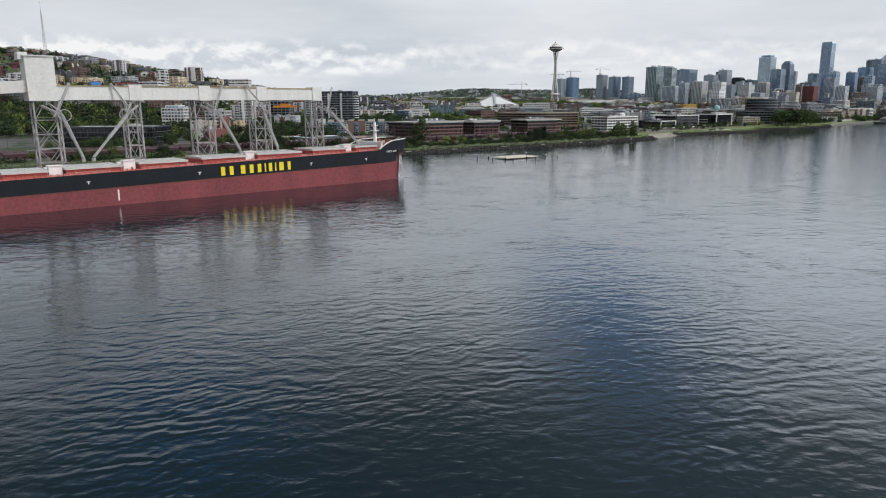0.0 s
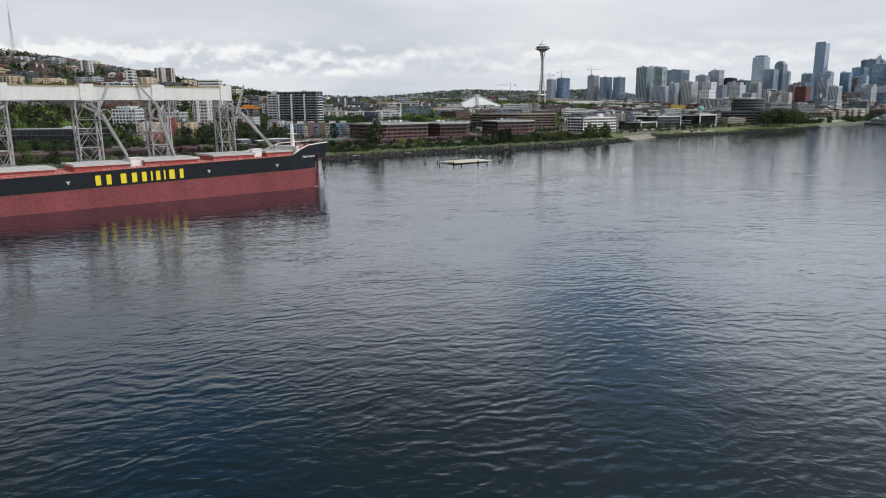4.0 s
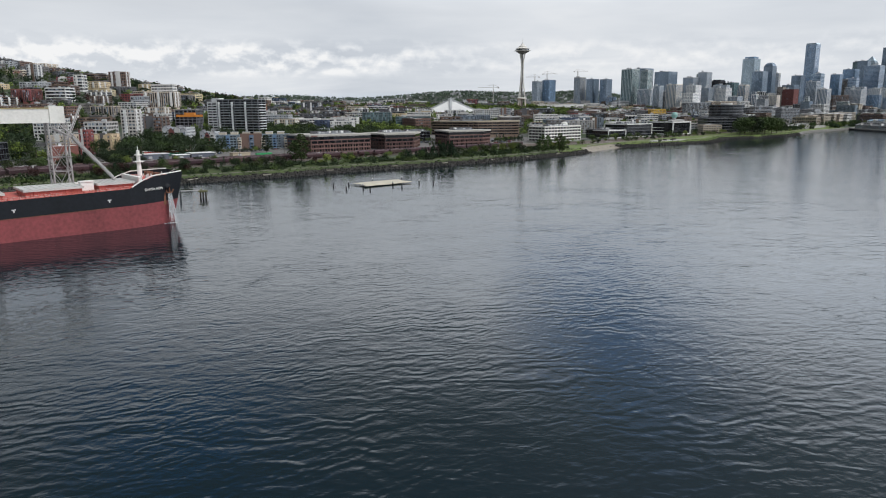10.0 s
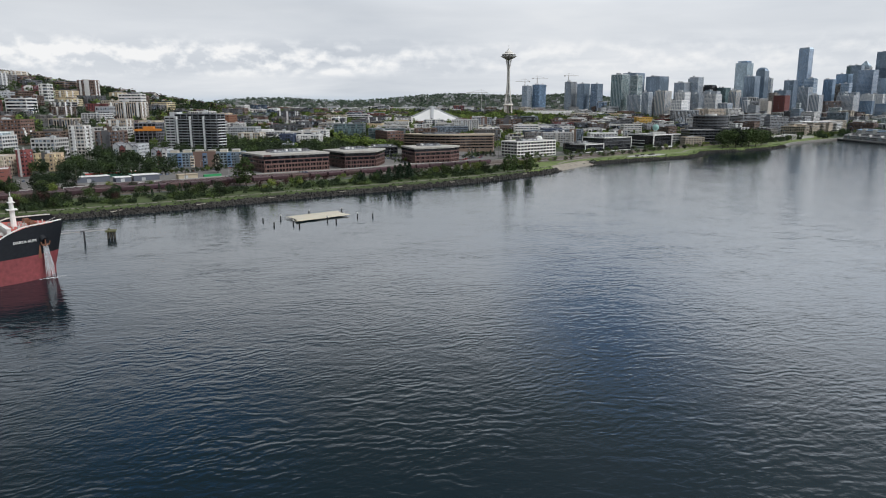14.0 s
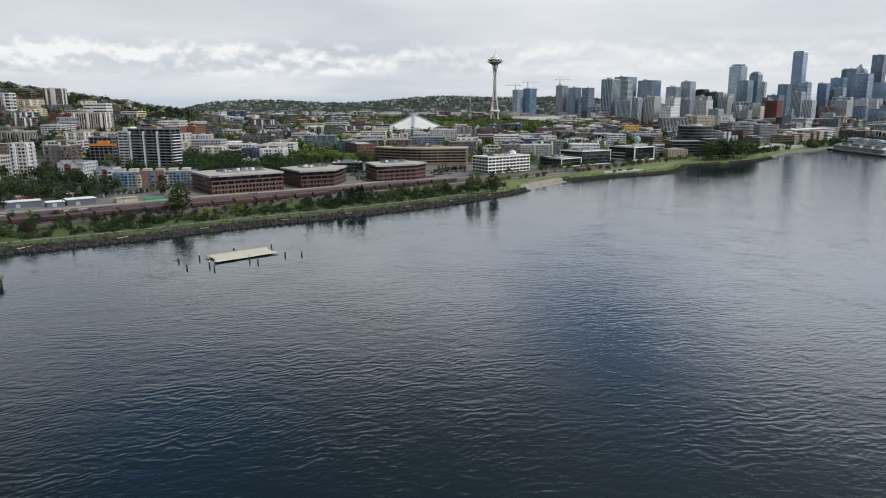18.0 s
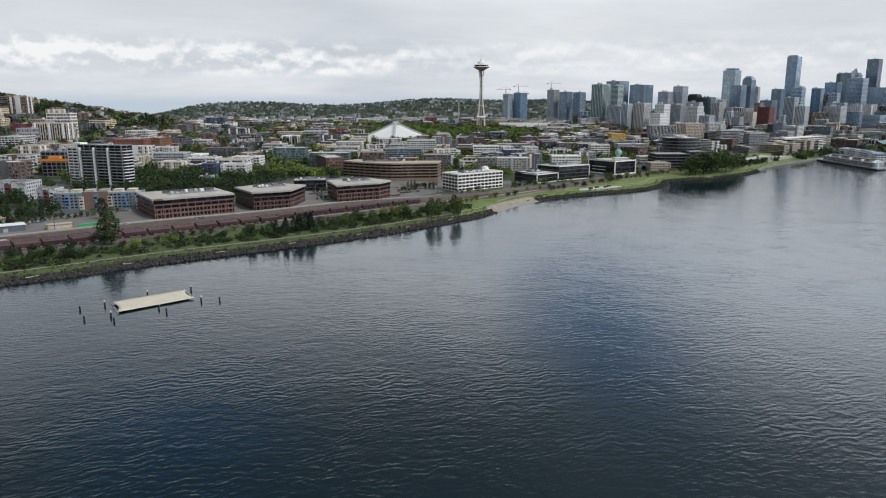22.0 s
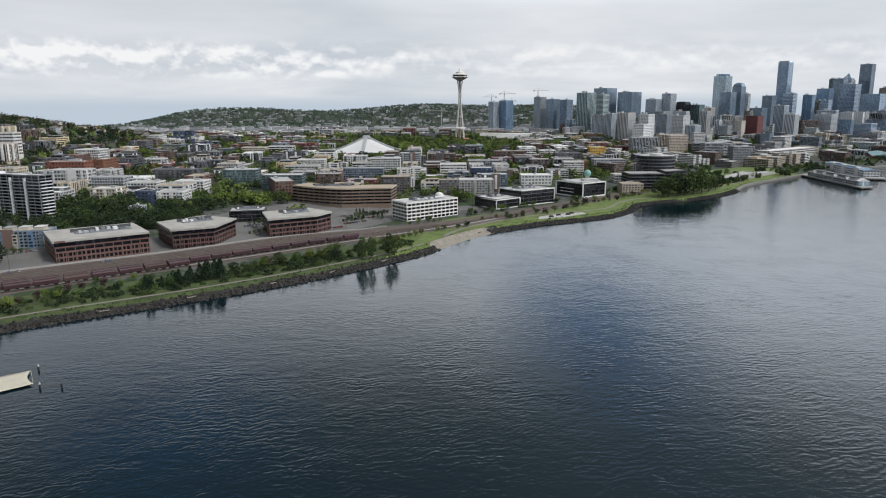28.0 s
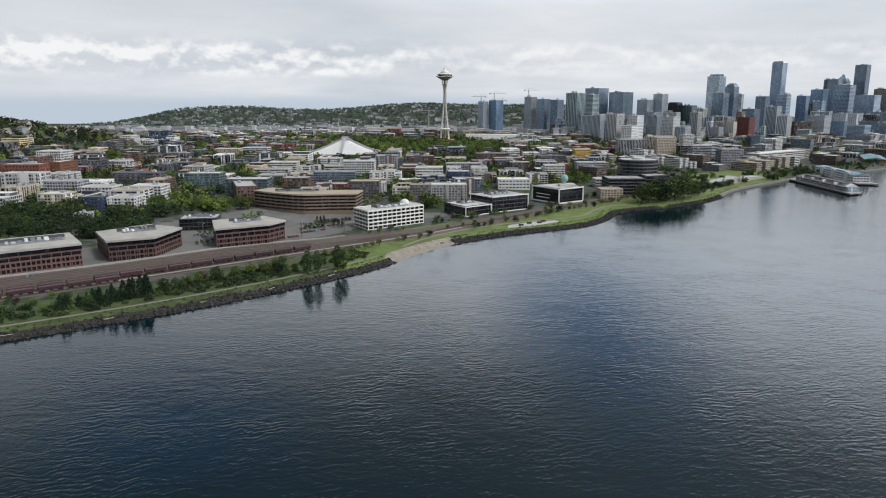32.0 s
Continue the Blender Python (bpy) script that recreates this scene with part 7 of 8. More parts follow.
def car_kit(m):
    B = Mesh().add([(-2.2, y, z) for y in (-0.88, 0.88) for z in (0.3, 0.85)] + [(2.2, y, z) for y in (-0.88, 0.88) for z in (0.3, 0.75)], [(0, 1, 3, 2), (4, 6, 7, 5), (0, 4, 5, 1), (2, 3, 7, 6), (1, 5, 7, 3), (0, 2, 6, 4)])
    C = Mesh().prism([(-1.7, -0.8), (1.0, -0.8), (1.0, 0.8), (-1.7, 0.8)], 0.8, 1.42, top=0.74)
    R = Mesh().prism([(-1.3, -0.58), (0.62, -0.58), (0.62, 0.58), (-1.3, 0.58)], 1.42, 1.47)
    return B.data("body", m), C.data("cabin_glass", mat("car_glass", (0.012, 0.013, 0.015), 0.45)), R.data("roof", m)


CKITS = [car_kit(m) for m in CARP]
wheel_me = Mesh().rod((0, -0.1, 0), (0, 0.1, 0), 0.33, 12).data("wheel", RUB)
CCOL = ("white", "black", "dark grey", "red", "dark blue", "silver")


def car(x, y, rz, k):
    o = thing("car", x, y, tz(x, y) + 0.24, rz, CCOL[k] + " car parked on the asphalt lot", "car", "parked cars")
    for nm, me in zip(("body", "cabin_glass", "roof"), CKITS[k]):
        share(nm, me, o, 0, 0, 0)
    for wx in (-1.35, 1.35):
        for wy in (-0.82, 0.82):
            share("wheel", wheel_me, o, wx, wy, 0.33)


crr = random.Random(61)
for x0, y0, rz, n in ((-110, 742, 38, 10), (-100, 754, 38, 12), (22, 878, 20, 8), (74, 838, 40, 6), (150, 905, 40, 9), (158, 930, 40, 9), (-190, 640, 38, 6), (-60, 700, 38, 7), (140, 950, 5, 10), (-215, 665, 38, 6), (60, 880, 40, 10), (66, 874, 40, 8), (-150, 700, 38, 14), (-140, 712, 38, 10), (20, 900, 12, 7), (168, 962, 40, 8), (-10, 735, 38, 5), (140, 880, 40, 6)):
    a = radians(rz)
    for i in range(n):
        if crr.random() < 0.7:
            car(x0 + math.cos(a) * i * 2.9, y0 + math.sin(a) * i * 2.9, rz + 90 + crr.uniform(-3, 3), crr.randrange(6))

# poles and wires along the railway, lamps on the lots
WOODP = mat("pole_timber", (0.09, 0.07, 0.055), 0.9, vary=0.2, scale=1, fine=5)
pole_me = Mesh().rod((0, 0, -0.5), (0, 0, 13), 0.2, 7, 0.13).data("post", WOODP)
arm_me = Mesh().box(-1.4, 1.4, -0.07, 0.07, 12.0, 12.2).box(-1.0, 1.0, -0.07, 0.07, 10.8, 11.0).data("crossarm", WOODP)
nr_ = normals(rail)
tops = []
for i in range(0, len(rail), 6):
    (x, y), (nx, ny) = rail[i], nr_[i]
    x, y = x + nx * 55.5, y + ny * 55.5
    if not -330 < x < 330 or not free(x, y, 0.5):
        continue
    o = thing("utility_pole", x, y, tz(x, y), math.degrees(math.atan2(ny, nx)), "timber utility pole with crossarms beside the railway", "utility pole", "utility poles")
    share("post", pole_me, o, 0, 0, 0)
    share("crossarm", arm_me, o, 0, 0, 0)
    tops.append((x, y, tz(x, y) + 12.2, nx, ny))
for (ax, ay, az, nx, ny), (bx, by, bz, _, _) in zip(tops[:-1], tops[1:]):
    for e in (-1.2, 1.2):
        us = [k / 6 for k in range(7)]
        Wm = Mesh().pipe([(ax + (bx - ax) * u + nx * e, ay + (by - ay) * u + ny * e, az + (bz - az) * u - 3.2 * u * (1 - u)) for u in us], 0.05)
        tagged(Wm.ob("overhead_wire", DARK_STEEL), "thin dark overhead wire between timber poles", "wire", "overhead wires")
lamp_me = Mesh().rod((0, 0, 0), (0, 0, 9), 0.1, 6, 0.07).bar((0, 0, 8.9), (1.6, 0, 9.2), 0.1).data("post", UNIT)
head_me = Mesh().box(1.3, 2.2, -0.18, 0.18, 9.1, 9.3).data("lamp_head", UNIT)
for x, y in ((-100, 752), (-84, 764), (-122, 731), (-140, 716), (148, 918), (158, 926), (155, 944), (168, 954), (64, 890), (24, 888), (75, 848), (-200, 660), (-60, 706)):
    o = thing("street_lamp", x, y, tz(x, y) + 0.2, 40, "grey street lamp post in the parking lot", "street lamp", "lot lamps")
    share("post", lamp_me, o, 0, 0, 0)
    share("lamp_head", head_me, o, 0, 0, 0)

# ---------- sand-coloured net on piles ----------
def sea_net():
    o = thing("shade_membrane", 41.6, 500.3, 0, 0, "sagging sand-coloured membrane stretched over the water between piles", "membrane")
    A, B_, C_, D_ = Vector((0, 0, 0.9)), Vector((27.1, 23.7, 0.9)), Vector((17.3, 38.6, 0.9)), Vector((-10.2, 15.7, 0.9))
    n, m = 20, 8
    vs = []
    for j in range(m + 1):
        for i in range(n + 1):
            u, v = i / n, j / m
            p = A.lerp(B_, u).lerp(D_.lerp(C_, u), v)
            dip = 0.6 * math.cos(math.pi * (u - 0.5) * 2) + 0.25 * math.sin(9 * u + 3 * v)
            e = 2.2 * (4 * v * (1 - v)) * (2 * u - 1)
            w = (B_ - A).normalized()
            q = p - w * e * 0.8
            vs.append((q.x, q.y, 0.45 + 0.75 * (1 - abs(2 * u - 1)) * (0.2 + 0.8 * v) + 0.45 * abs(2 * u - 1) - 0.1 * dip))
    k = len(vs)
    fs = [(j * (n + 1) + i, j * (n + 1) + i + 1, (j + 1) * (n + 1) + i + 1, (j + 1) * (n + 1) + i) for j in range(m) for i in range(n)]
    low = [(x, y, z - 0.08) for x, y, z in vs]
    rim = [j * (n + 1) for j in range(m, -1, -1)][:-1] and [i for i in range(n + 1)] + [j * (n + 1) + n for j in range(1, m + 1)] + [m * (n + 1) + i for i in range(n - 1, -1, -1)] + [j * (n + 1) for j in range(m - 1, 0, -1)]
    fs += [tuple(reversed([i + k for i in f])) for f in fs]
    fs += [(rim[i], rim[i] + k, rim[(i + 1) % len(rim)] + k, rim[(i + 1) % len(rim)]) for i in range(len(rim))]
    Mesh().add(vs + low, fs).ob("fabric", mat("sand_fabric", (0.47, 0.435, 0.35), 0.9, vary=0.12, scale=0.2, fine=2.0), o, smooth=True)
    E = Mesh()
    for p, q in ((A, B_), (B_, C_), (C_, D_), (D_, A)):
        E.bar(p - Vector((0, 0, 0.15)), q - Vector((0, 0, 0.15)), 0.12)
    E.ob("edge_cable", mat("sand_fabric", (0.47, 0.435, 0.35)), o)


sea_net()
PILE = mat("creosote_pile", (0.02, 0.019, 0.018), 0.8, vary=0.3, scale=1, fine=6)
PCAP = mat("pile_white_cap", (0.42, 0.42, 0.40), 0.7)
pile_me = Mesh().turned([(0.42, -4), (0.40, 0), (0.38, 1.9)], 12).data("shaft", PILE)
cap_me = Mesh().turned([(0.43, 1.9), (0.43, 2.3), (0.22, 2.8), (0.04, 2.9)], 12).data("cap", PCAP)
for x, y, c in ((29.6, 513.1, 1), (40.7, 495.9, 1), (45.7, 488.3, 0), (42.6, 531.0, 1), (57.6, 508.2, 1), (63.6, 502.2, 0), (61.0, 541.2, 1), (73.4, 520.7, 1), (82.4, 521.0, 0), (21.1, 506.3, 0), (31.3, 490.4, 0)):
    o = thing("mooring_pile", x, y, 0, 0, ("dark timber pile with a white conical cap in the water" if c else "bare black timber pile standing in the water"), "pile", "piles round the membrane")
    share("shaft", pile_me, o, 0, 0, 0)
    if c:
        share("cap", cap_me, o, 0, 0, 0)

# ---------- piers and waterfront sheds ----------
def pier(world, label):
    x, y, pts = local(world)
    o = thing("pier", x, y, 0, 0, label, "pier", "harbour piers")
    Mesh().prism(pts, 1.6, 3.2).ob("deck", CONC, o)
    P = Mesh()
    for a, b in zip(pts, pts[1:] + pts[:1]):
        n_ = max(1, int(math.hypot(b[0] - a[0], b[1] - a[1]) / 7))
        for i in range(n_):
            P.rod((a[0] + (b[0] - a[0]) * i / n_, a[1] + (b[1] - a[1]) * i / n_, -4), (a[0] + (b[0] - a[0]) * i / n_, a[1] + (b[1] - a[1]) * i / n_, 1.6), 0.5, 6)
    P.ob("deck_piles", PILE, o)
    F = Mesh()
    for a, b in zip(pts, pts[1:] + pts[:1]):
        F.bar((a[0], a[1], 1.3), (b[0], b[1], 1.3), 0.7)
    F.ob("fender_beam", DARK_STEEL, o)
    return o


def gable_shed(name, x, y, rz, w, d, h, ridge, wcol, rcol, label, floors=2):
    """A long shed with a pitched roof along its length, rows of windows and a gabled end."""
    o = thing(name, x, y, 3.2, rz, label, "pier shed")
    wm, rm = wallm(name + label[:5], wcol), mat("roof_" + label[:9].replace(" ", "_"), rcol, 0.7, vary=0.2, scale=0.1, fine=1)
    W = Mesh().box(0, w, 0, d, 0, h - 0.1)
    W.ob("glazing", G_MID, o)
    S = Mesh()
    facade(S, [(0, 0), (w, 0), (w, d), (0, d)], 0, h / floors, floors, 0.5, 4.2, 1.0, 0.25, h)
    S.ob("wall", wm, o)
    R = Mesh().add([(-0.8, -0.8, h), (w + 0.8, -0.8, h), (w + 0.8, d + 0.8, h), (-0.8, d + 0.8, h), (-0.8, d / 2, ridge), (w + 0.8, d / 2, ridge)], [(0, 1, 5, 4), (2, 3, 4, 5), (1, 2, 5), (3, 0, 4), (0, 3, 2, 1)])
    R.ob("roof", rm, o)
    for i in range(int(w / 9)):
        Mesh().box(4 + i * 9, 6.4 + i * 9, d * 0.3, d * 0.42, h + (ridge - h) * 0.5, h + (ridge - h) * 0.9).ob("roof_light", UNIT, o)
    return o


pier([(853, 1402), (838, 1203), (862, 1215), (884, 1424)], "old timber harbour pier with a long grey shed")
o = gable_shed("pier_shed", 860, 1226, 85.5, 150, 17, 6.2, 9.4, (0.27, 0.27, 0.265), (0.15, 0.15, 0.155), "weathered grey pier shed with a pitched roof")
Mesh().box(12, 138, 5.4, 11.6, 8.0, 10.6).ob("clerestory", wallm("clerestory", (0.36, 0.36, 0.35)), o)
Mesh().box(11, 139, 4.8, 12.2, 10.6, 11.0).ob("clerestory_roof", ROOFS["dark"], o)
for x in range(16, 132, 9):
    Mesh().box(x, x + 6, 11.6, 11.68, 8.7, 10.2).ob("clerestory_window", G_MID, o)
for x in (22, 58, 94, 126):
    Mesh().add([(x, 17.9, 5.6), (x + 10, 17.9, 5.6), (x + 5, 17.9, 10), (x, 11, 6.4), (x + 10, 11, 6.4), (x + 5, 11, 10.4)], [(0, 2, 1), (0, 3, 5, 2), (1, 2, 5, 4)]).ob("cross_gable", ROOFS["light"], o)
    Mesh().box(x + 2, x + 8, 17.9, 18.1, 2.0, 6.0).ob("shed_door", G_PALE, o)
Mesh().prism([(-9, 1.5), (0, 1.5), (0, 15.5), (-9, 15.5)], 0, 6.8).ob("glazed_porch", G_PALE, o)
Mesh().add([(-9.4, 1, 6.8), (0, 1, 6.8), (0, 16, 6.8), (-9.4, 16, 6.8), (-9.4, 8.5, 11), (0, 8.5, 11)], [(0, 1, 5, 4), (2, 3, 4, 5), (1, 2, 5), (3, 0, 4), (0, 3, 2, 1)]).ob("porch_roof", ROOFS["white"], o)
R = Mesh()
for i in range(32):
    a0 = i * 5.0 - 8
    R.rod((a0, 19.6, 0), (a0, 19.6, 1.2), 0.08, 5)
R.bar((-8, 19.6, 1.2), (147, 19.6, 1.2), 0.14)
R.ob("quay_rail", SHIP_WHITE, o, kind="stuff")
pier([(960, 1522), (924, 1328), (952, 1320), (998, 1532)], "concrete harbour pier carrying a white hall")
o = gable_shed("pier_hall", 949, 1338, 79.4, 172, 23, 11.0, 13.2, (0.66, 0.67, 0.68), (0.17, 0.27, 0.38), "white pier hall with ribbon windows and a blue roof", 3)
for x in (20, 78, 128):
    Mesh().box(x, x + 14, 18, 24.4, 0, 13.6).ob("stair_tower", GAL_WHITE, o)
Mesh().box(30, 150, 14, 20, 11.6, 14.0).ob("roof_monitor", mat("monitor_blue_grey", (0.3, 0.36, 0.42), 0.7), o)
pier([(1176, 1800), (1182, 1640), (1300, 1760), (1330, 1900)], "harbour pier with a long teal-roofed shed")
gable_shed("pier_shed", 1200, 1680, 62, 150, 40, 9, 13, (0.30, 0.10, 0.08), (0.16, 0.27, 0.29), "teal roofed brick pier shed")
# low sheds by the tracks
for x, y, w, d, h, rz, k in ((-166, 660, 24, 11, 4.5, 38, 0), (-139, 668, 12, 10, 3.6, 38, 0), (-128, 676, 20, 12, 4.6, 38, 0), (-176, 692, 40, 9, 4.2, 38, 1), (-97, 690, 16, 7, 3.4, 38, 2)):
    o = thing("storage_shed", x, y, tz(x, y), rz, ("grey storage shed with a white roof", "low green and red fronted shop", "beige storage container shed")[k] + " beside the railway", "shed", "railway sheds")
    Mesh().box(0, w, 0, d, -1, h).ob("wall", wallm("shed%d" % k, ((0.10, 0.11, 0.14), (0.10, 0.30, 0.2), (0.45, 0.39, 0.28))[k]), o)
    Mesh().box(-0.5, w + 0.5, -0.5, d + 0.5, h, h + 0.35).ob("roof", ROOFS["white" if k < 2 else "tan"], o)
    Mesh().box(w * 0.3, w * 0.3 + 3, -0.08, 0, 0, 2.8).ob("door", UNIT, o)
    if k == 1:
        Mesh().box(0, w, -0.35, -0.05, h - 1.2, h + 0.3).ob("fascia", mat("fascia_red", (0.45, 0.06, 0.05), 0.6), o)
o = thing("shipping_container", -78, 697, tz(-78, 697), 38, "green shipping container beside the tracks", "container")
Mesh().box(0, 15, 0, 2.6, 0, 2.8).ob("box", mat("container_green", (0.03, 0.28, 0.10), 0.5, vary=0.1), o)
M = Mesh()
for i in range(30):
    M.box(i * 0.5, i * 0.5 + 0.22, -0.06, 0, 0.15, 2.65)
M.ob("corrugation", mat("container_green", (0.03, 0.28, 0.10)), o)
# sculpture park: sloping concrete planes beside the lawns
PLAZA = mat("plaza_concrete", (0.52, 0.51, 0.49))


def ramp(world, heights, label):
    x, y, q = local(world)
    z = tz(x, y)
    o = thing("garden_ramp", x, y, z, 0, label, "ramp", "garden ramps")
    n_ = len(q)
    M = Mesh().add([(p, r, -3) for p, r in q] + [(p, r, h) for (p, r), h in zip(q, heights)], [tuple(reversed(range(n_))), tuple(range(n_, 2 * n_))] + [(i, (i + 1) % n_, n_ + (i + 1) % n_, n_ + i) for i in range(n_)])
    M.ob("retaining_wall", PLAZA, o)
    K = Mesh()
    for i in range(n_):
        a, b = q[i], q[(i + 1) % n_]
        K.bar((a[0], a[1], heights[i] + 0.3), (b[0], b[1], heights[(i + 1) % n_] + 0.3), 0.7)
    K.ob("coping", PLAZA, o)
    TAKEN.append((x + 30, y + 30, 40))
    return o


ramp([(652, 1262), (742, 1326), (734, 1350), (650, 1282)], (0.6, 8.5, 8.5, 0.6), "pale concrete ramp rising beside the lawn")
o = ramp([(746, 1336), (812, 1398), (800, 1412), (738, 1352)], (5.5, 3.0, 3.0, 5.5), "low pale concrete garden wall with a dark portal")
Mesh().box(4, 11, -0.2, 8, 0, 4.2).ob("portal", G_BLACK, o)

# ---------- the rest of the town ----------
TAKEN += [(60, 960, 30), (92, 985, 26), (22, 940, 24)]          # open lots
def fill(x0, x1, y0, y1, sx, sy, styles, hlo, hhi, rz, keep, limit, seed, wlo=0.5, whi=0.92, into=None):
    rr = random.Random(seed)
    n = 0
    a = radians(rz)
    mx, my = (x0 + x1) / 2, (y0 + y1) / 2
    R = math.hypot(x1 - x0, y1 - y0) / 2
    j = -R
    while j < R:
        i = -R
        while i < R:
            px_, py_ = mx + i * math.cos(a) - j * math.sin(a) + rr.uniform(-4, 4), my + i * math.sin(a) + j * math.cos(a) + rr.uniform(-5, 5)
            i += sx
            if not (x0 < px_ < x1 and y0 < py_ < y1) or n >= limit:
                continue
            w, d = rr.uniform(wlo, whi) * sx, rr.uniform(0.6, 0.95) * sy
            if rr.random() < 0.08 or not keep(px_, py_) or not free(px_ + w / 2, py_ + d / 2, 0.40 * max(w, d)):
                continue
            h = rr.uniform(hlo, hhi) * (1 + 0.35 * (rr.random() < 0.15))
            bld(rr.choice(styles), px_, py_, rz + rr.uniform(-1.5, 1.5), w, d, h, max(2, round(h / 3.2)), group="town blocks", vary=True, into=into)
            n += 1
        j += sy
    return n


UP = ["apt_brown", "apt_red", "apt_grey", "apt_dark", "brick_mid", "apt_blue", "apt_tan", "apt_white", "apt_brown", "apt_beige", "apt_white", "apt_dark", "apt_blue", "low_white", "apt_dark", "beige_low", "grey_brick", "apt_navy", "white_mid", "apt_white", "teal_campus", "apt_dark"]
BT = ["apt_grey", "apt_brown", "apt_beige", "apt_beige", "grey_brick", "apt_white", "brick_mid", "white_mid", "low_white", "apt_dark", "apt_white"]
park = lambda x, y: (30 < x < 420 and 1640 < y < 1900)
FARB = {}
fill(-330, 640, 930, 1640, 37, 45, UP, 7, 17, 0, lambda x, y: inl(x, y) > 215 and not (-135 < x < 10 and y < 985) and not (-45 < x < 135 and y < 1085) and x < 640 - (1640 - y) * 0.1, 235, 21, 0.45, 1.0)
fill(-330, 900, 1640, 2150, 48, 56, UP, 7, 15, 0, lambda x, y: not park(x, y), 130, 22, 0.45, 0.85, FARB)
fill(480, 1100, 1330, 1800, 42, 50, BT, 9, 22, 42, lambda x, y: inl(x, y) > 70 and y > 1330 and not (640 < x < 830 and 1250 < y < 1470), 110, 23)
fill(690, 1150, 1860, 2480, 54, 62, ["tower_white", "tower_beige", "tower_grey", "tower_pale", "tower_white", "apt_grey", "tower_dark"], 26, 60, 42, lambda x, y: inl(x, y) > 170 and x < 690 + (y - 1700) * 0.62, 34, 28, 0.3, 0.48)
fill(700, 1600, 1800, 2350, 44, 48, ["apt_grey", "white_mid", "apt_beige", "tower_pale", "apt_white", "low_white", "apt_blue", "apt_brown", "apt_white"], 9, 26, 42, lambda x, y: inl(x, y) > 70, 150, 27, 0.5, 0.95, FARB)
fill(1250, 2300, 2250, 3100, 62, 70, ["tower_grey", "tower_beige", "tower_white", "tower_dark", "tower_grey", "white_mid", "tower_pale", "tower_bluegrey"], 25, 80, 42, lambda x, y: inl(x, y) > 150, 70, 24, 0.35, 0.6)
fill(620, 1250, 2300, 2900, 56, 64, ["apt_grey", "white_mid", "tower_grey", "apt_brown", "teal_campus", "tower_white", "tower_bluegrey"], 15, 55, 0, lambda x, y: True, 60, 25, 0.4, 0.65)
fill(-720, -300, 880, 1400, 42, 48, ["apt_beige", "apt_white", "apt_brown", "apt_grey", "apt_tan", "apt_red", "apt_brown", "grey_brick", "apt_dark"], 7, 13, 0, lambda x, y: inl(x, y) > 230, 66, 26, 0.4, 0.75)
for key, (M, mm) in FARB.items():
    tagged(M.ob("distant_town_blocks", mm), "rows of distant low town blocks", "buildings", kind="stuff")

# houses on the hill
HOUSE_W = [mat("house_paint_%d" % i, c, 0.8, vary=0.1, objvary=0.2) for i, c in enumerate(((0.58, 0.56, 0.52), (0.46, 0.43, 0.37), (0.30, 0.28, 0.25), (0.24, 0.17, 0.13), (0.36, 0.39, 0.41)))]
HOUSE_R = [mat("house_roof_%d" % i, c, 0.9, vary=0.2, objvary=0.2) for i, c in enumerate(((0.11, 0.10, 0.10), (0.16, 0.13, 0.11), (0.20, 0.11, 0.08)))]


def house_parts(w, d, h, k):
    W = Mesh().box(0, w, 0, d, -4, h)
    W.add([(0, 0, h), (0, d, h), (0, d / 2, h + d * 0.33), (w, 0, h), (w, d, h), (w, d / 2, h + d * 0.33)], [(0, 2, 1), (3, 4, 5)])
    R = Mesh()
    e, r = 0.5, h + d * 0.33 + 0.2
    R.add([(-e, -e, h - 0.2), (w + e, -e, h - 0.2), (w + e, d / 2, r), (-e, d / 2, r), (-e, d + e, h - 0.2), (w + e, d + e, h - 0.2)], [(0, 1, 2, 3), (3, 2, 5, 4)])
    G_ = Mesh()
    for f in range(int(h // 2.8)):
        for i in range(3):
            x = w * (0.12 + 0.3 * i)
            G_.box(x, x + w * 0.16, -0.06, 0.0, f * 2.8 + 1.0, f * 2.8 + 2.3)
            y = d * (0.12 + 0.3 * i)
            G_.box(w, w + 0.06, y, y + d * 0.16, f * 2.8 + 1.0, f * 2.8 + 2.3)
            G_.box(-0.06, 0, y, y + d * 0.16, f * 2.8 + 1.0, f * 2.8 + 2.3)
    return W.data("wall", HOUSE_W[k % 5]), R.data("roof", HOUSE_R[k % 3]), G_.data("windows", G_MID)


kits = [house_parts(*s, i) for i, s in enumerate(((12, 9, 6), (14, 10, 6.4), (10, 9, 8), (16, 11, 6), (11, 10, 8.6), (13, 9, 6), (18, 12, 8.4)))]
rr = random.Random(31)
nh = 0
for _ in range(4000):
    x, y = rr.uniform(-1000, 60), rr.uniform(860, 2000)
    z = tz(x, y)
    if z < 26 or (x < -330 and y < 900) or nh >= 205 or not free(x, y, 9.5) or inl(x, y) < 260:
        continue
    TAKEN.append((x, y, 9.5))
    nh += 1
    k = rr.randrange(len(kits))
    o = thing("house", x, y, z, rr.choice((0, 90, 180, 270)) + rr.uniform(-5, 5), ("white", "cream", "grey", "brown", "blue-grey")[k % 5] + " wooden house with a dark pitched roof on the hillside", "house", "hillside houses")
    share("wall", kits[k][0], o, 0, 0, 0)
    share("roof", kits[k][1], o, 0, 0, 0)
    share("windows", kits[k][2], o, 0, 0, 0)

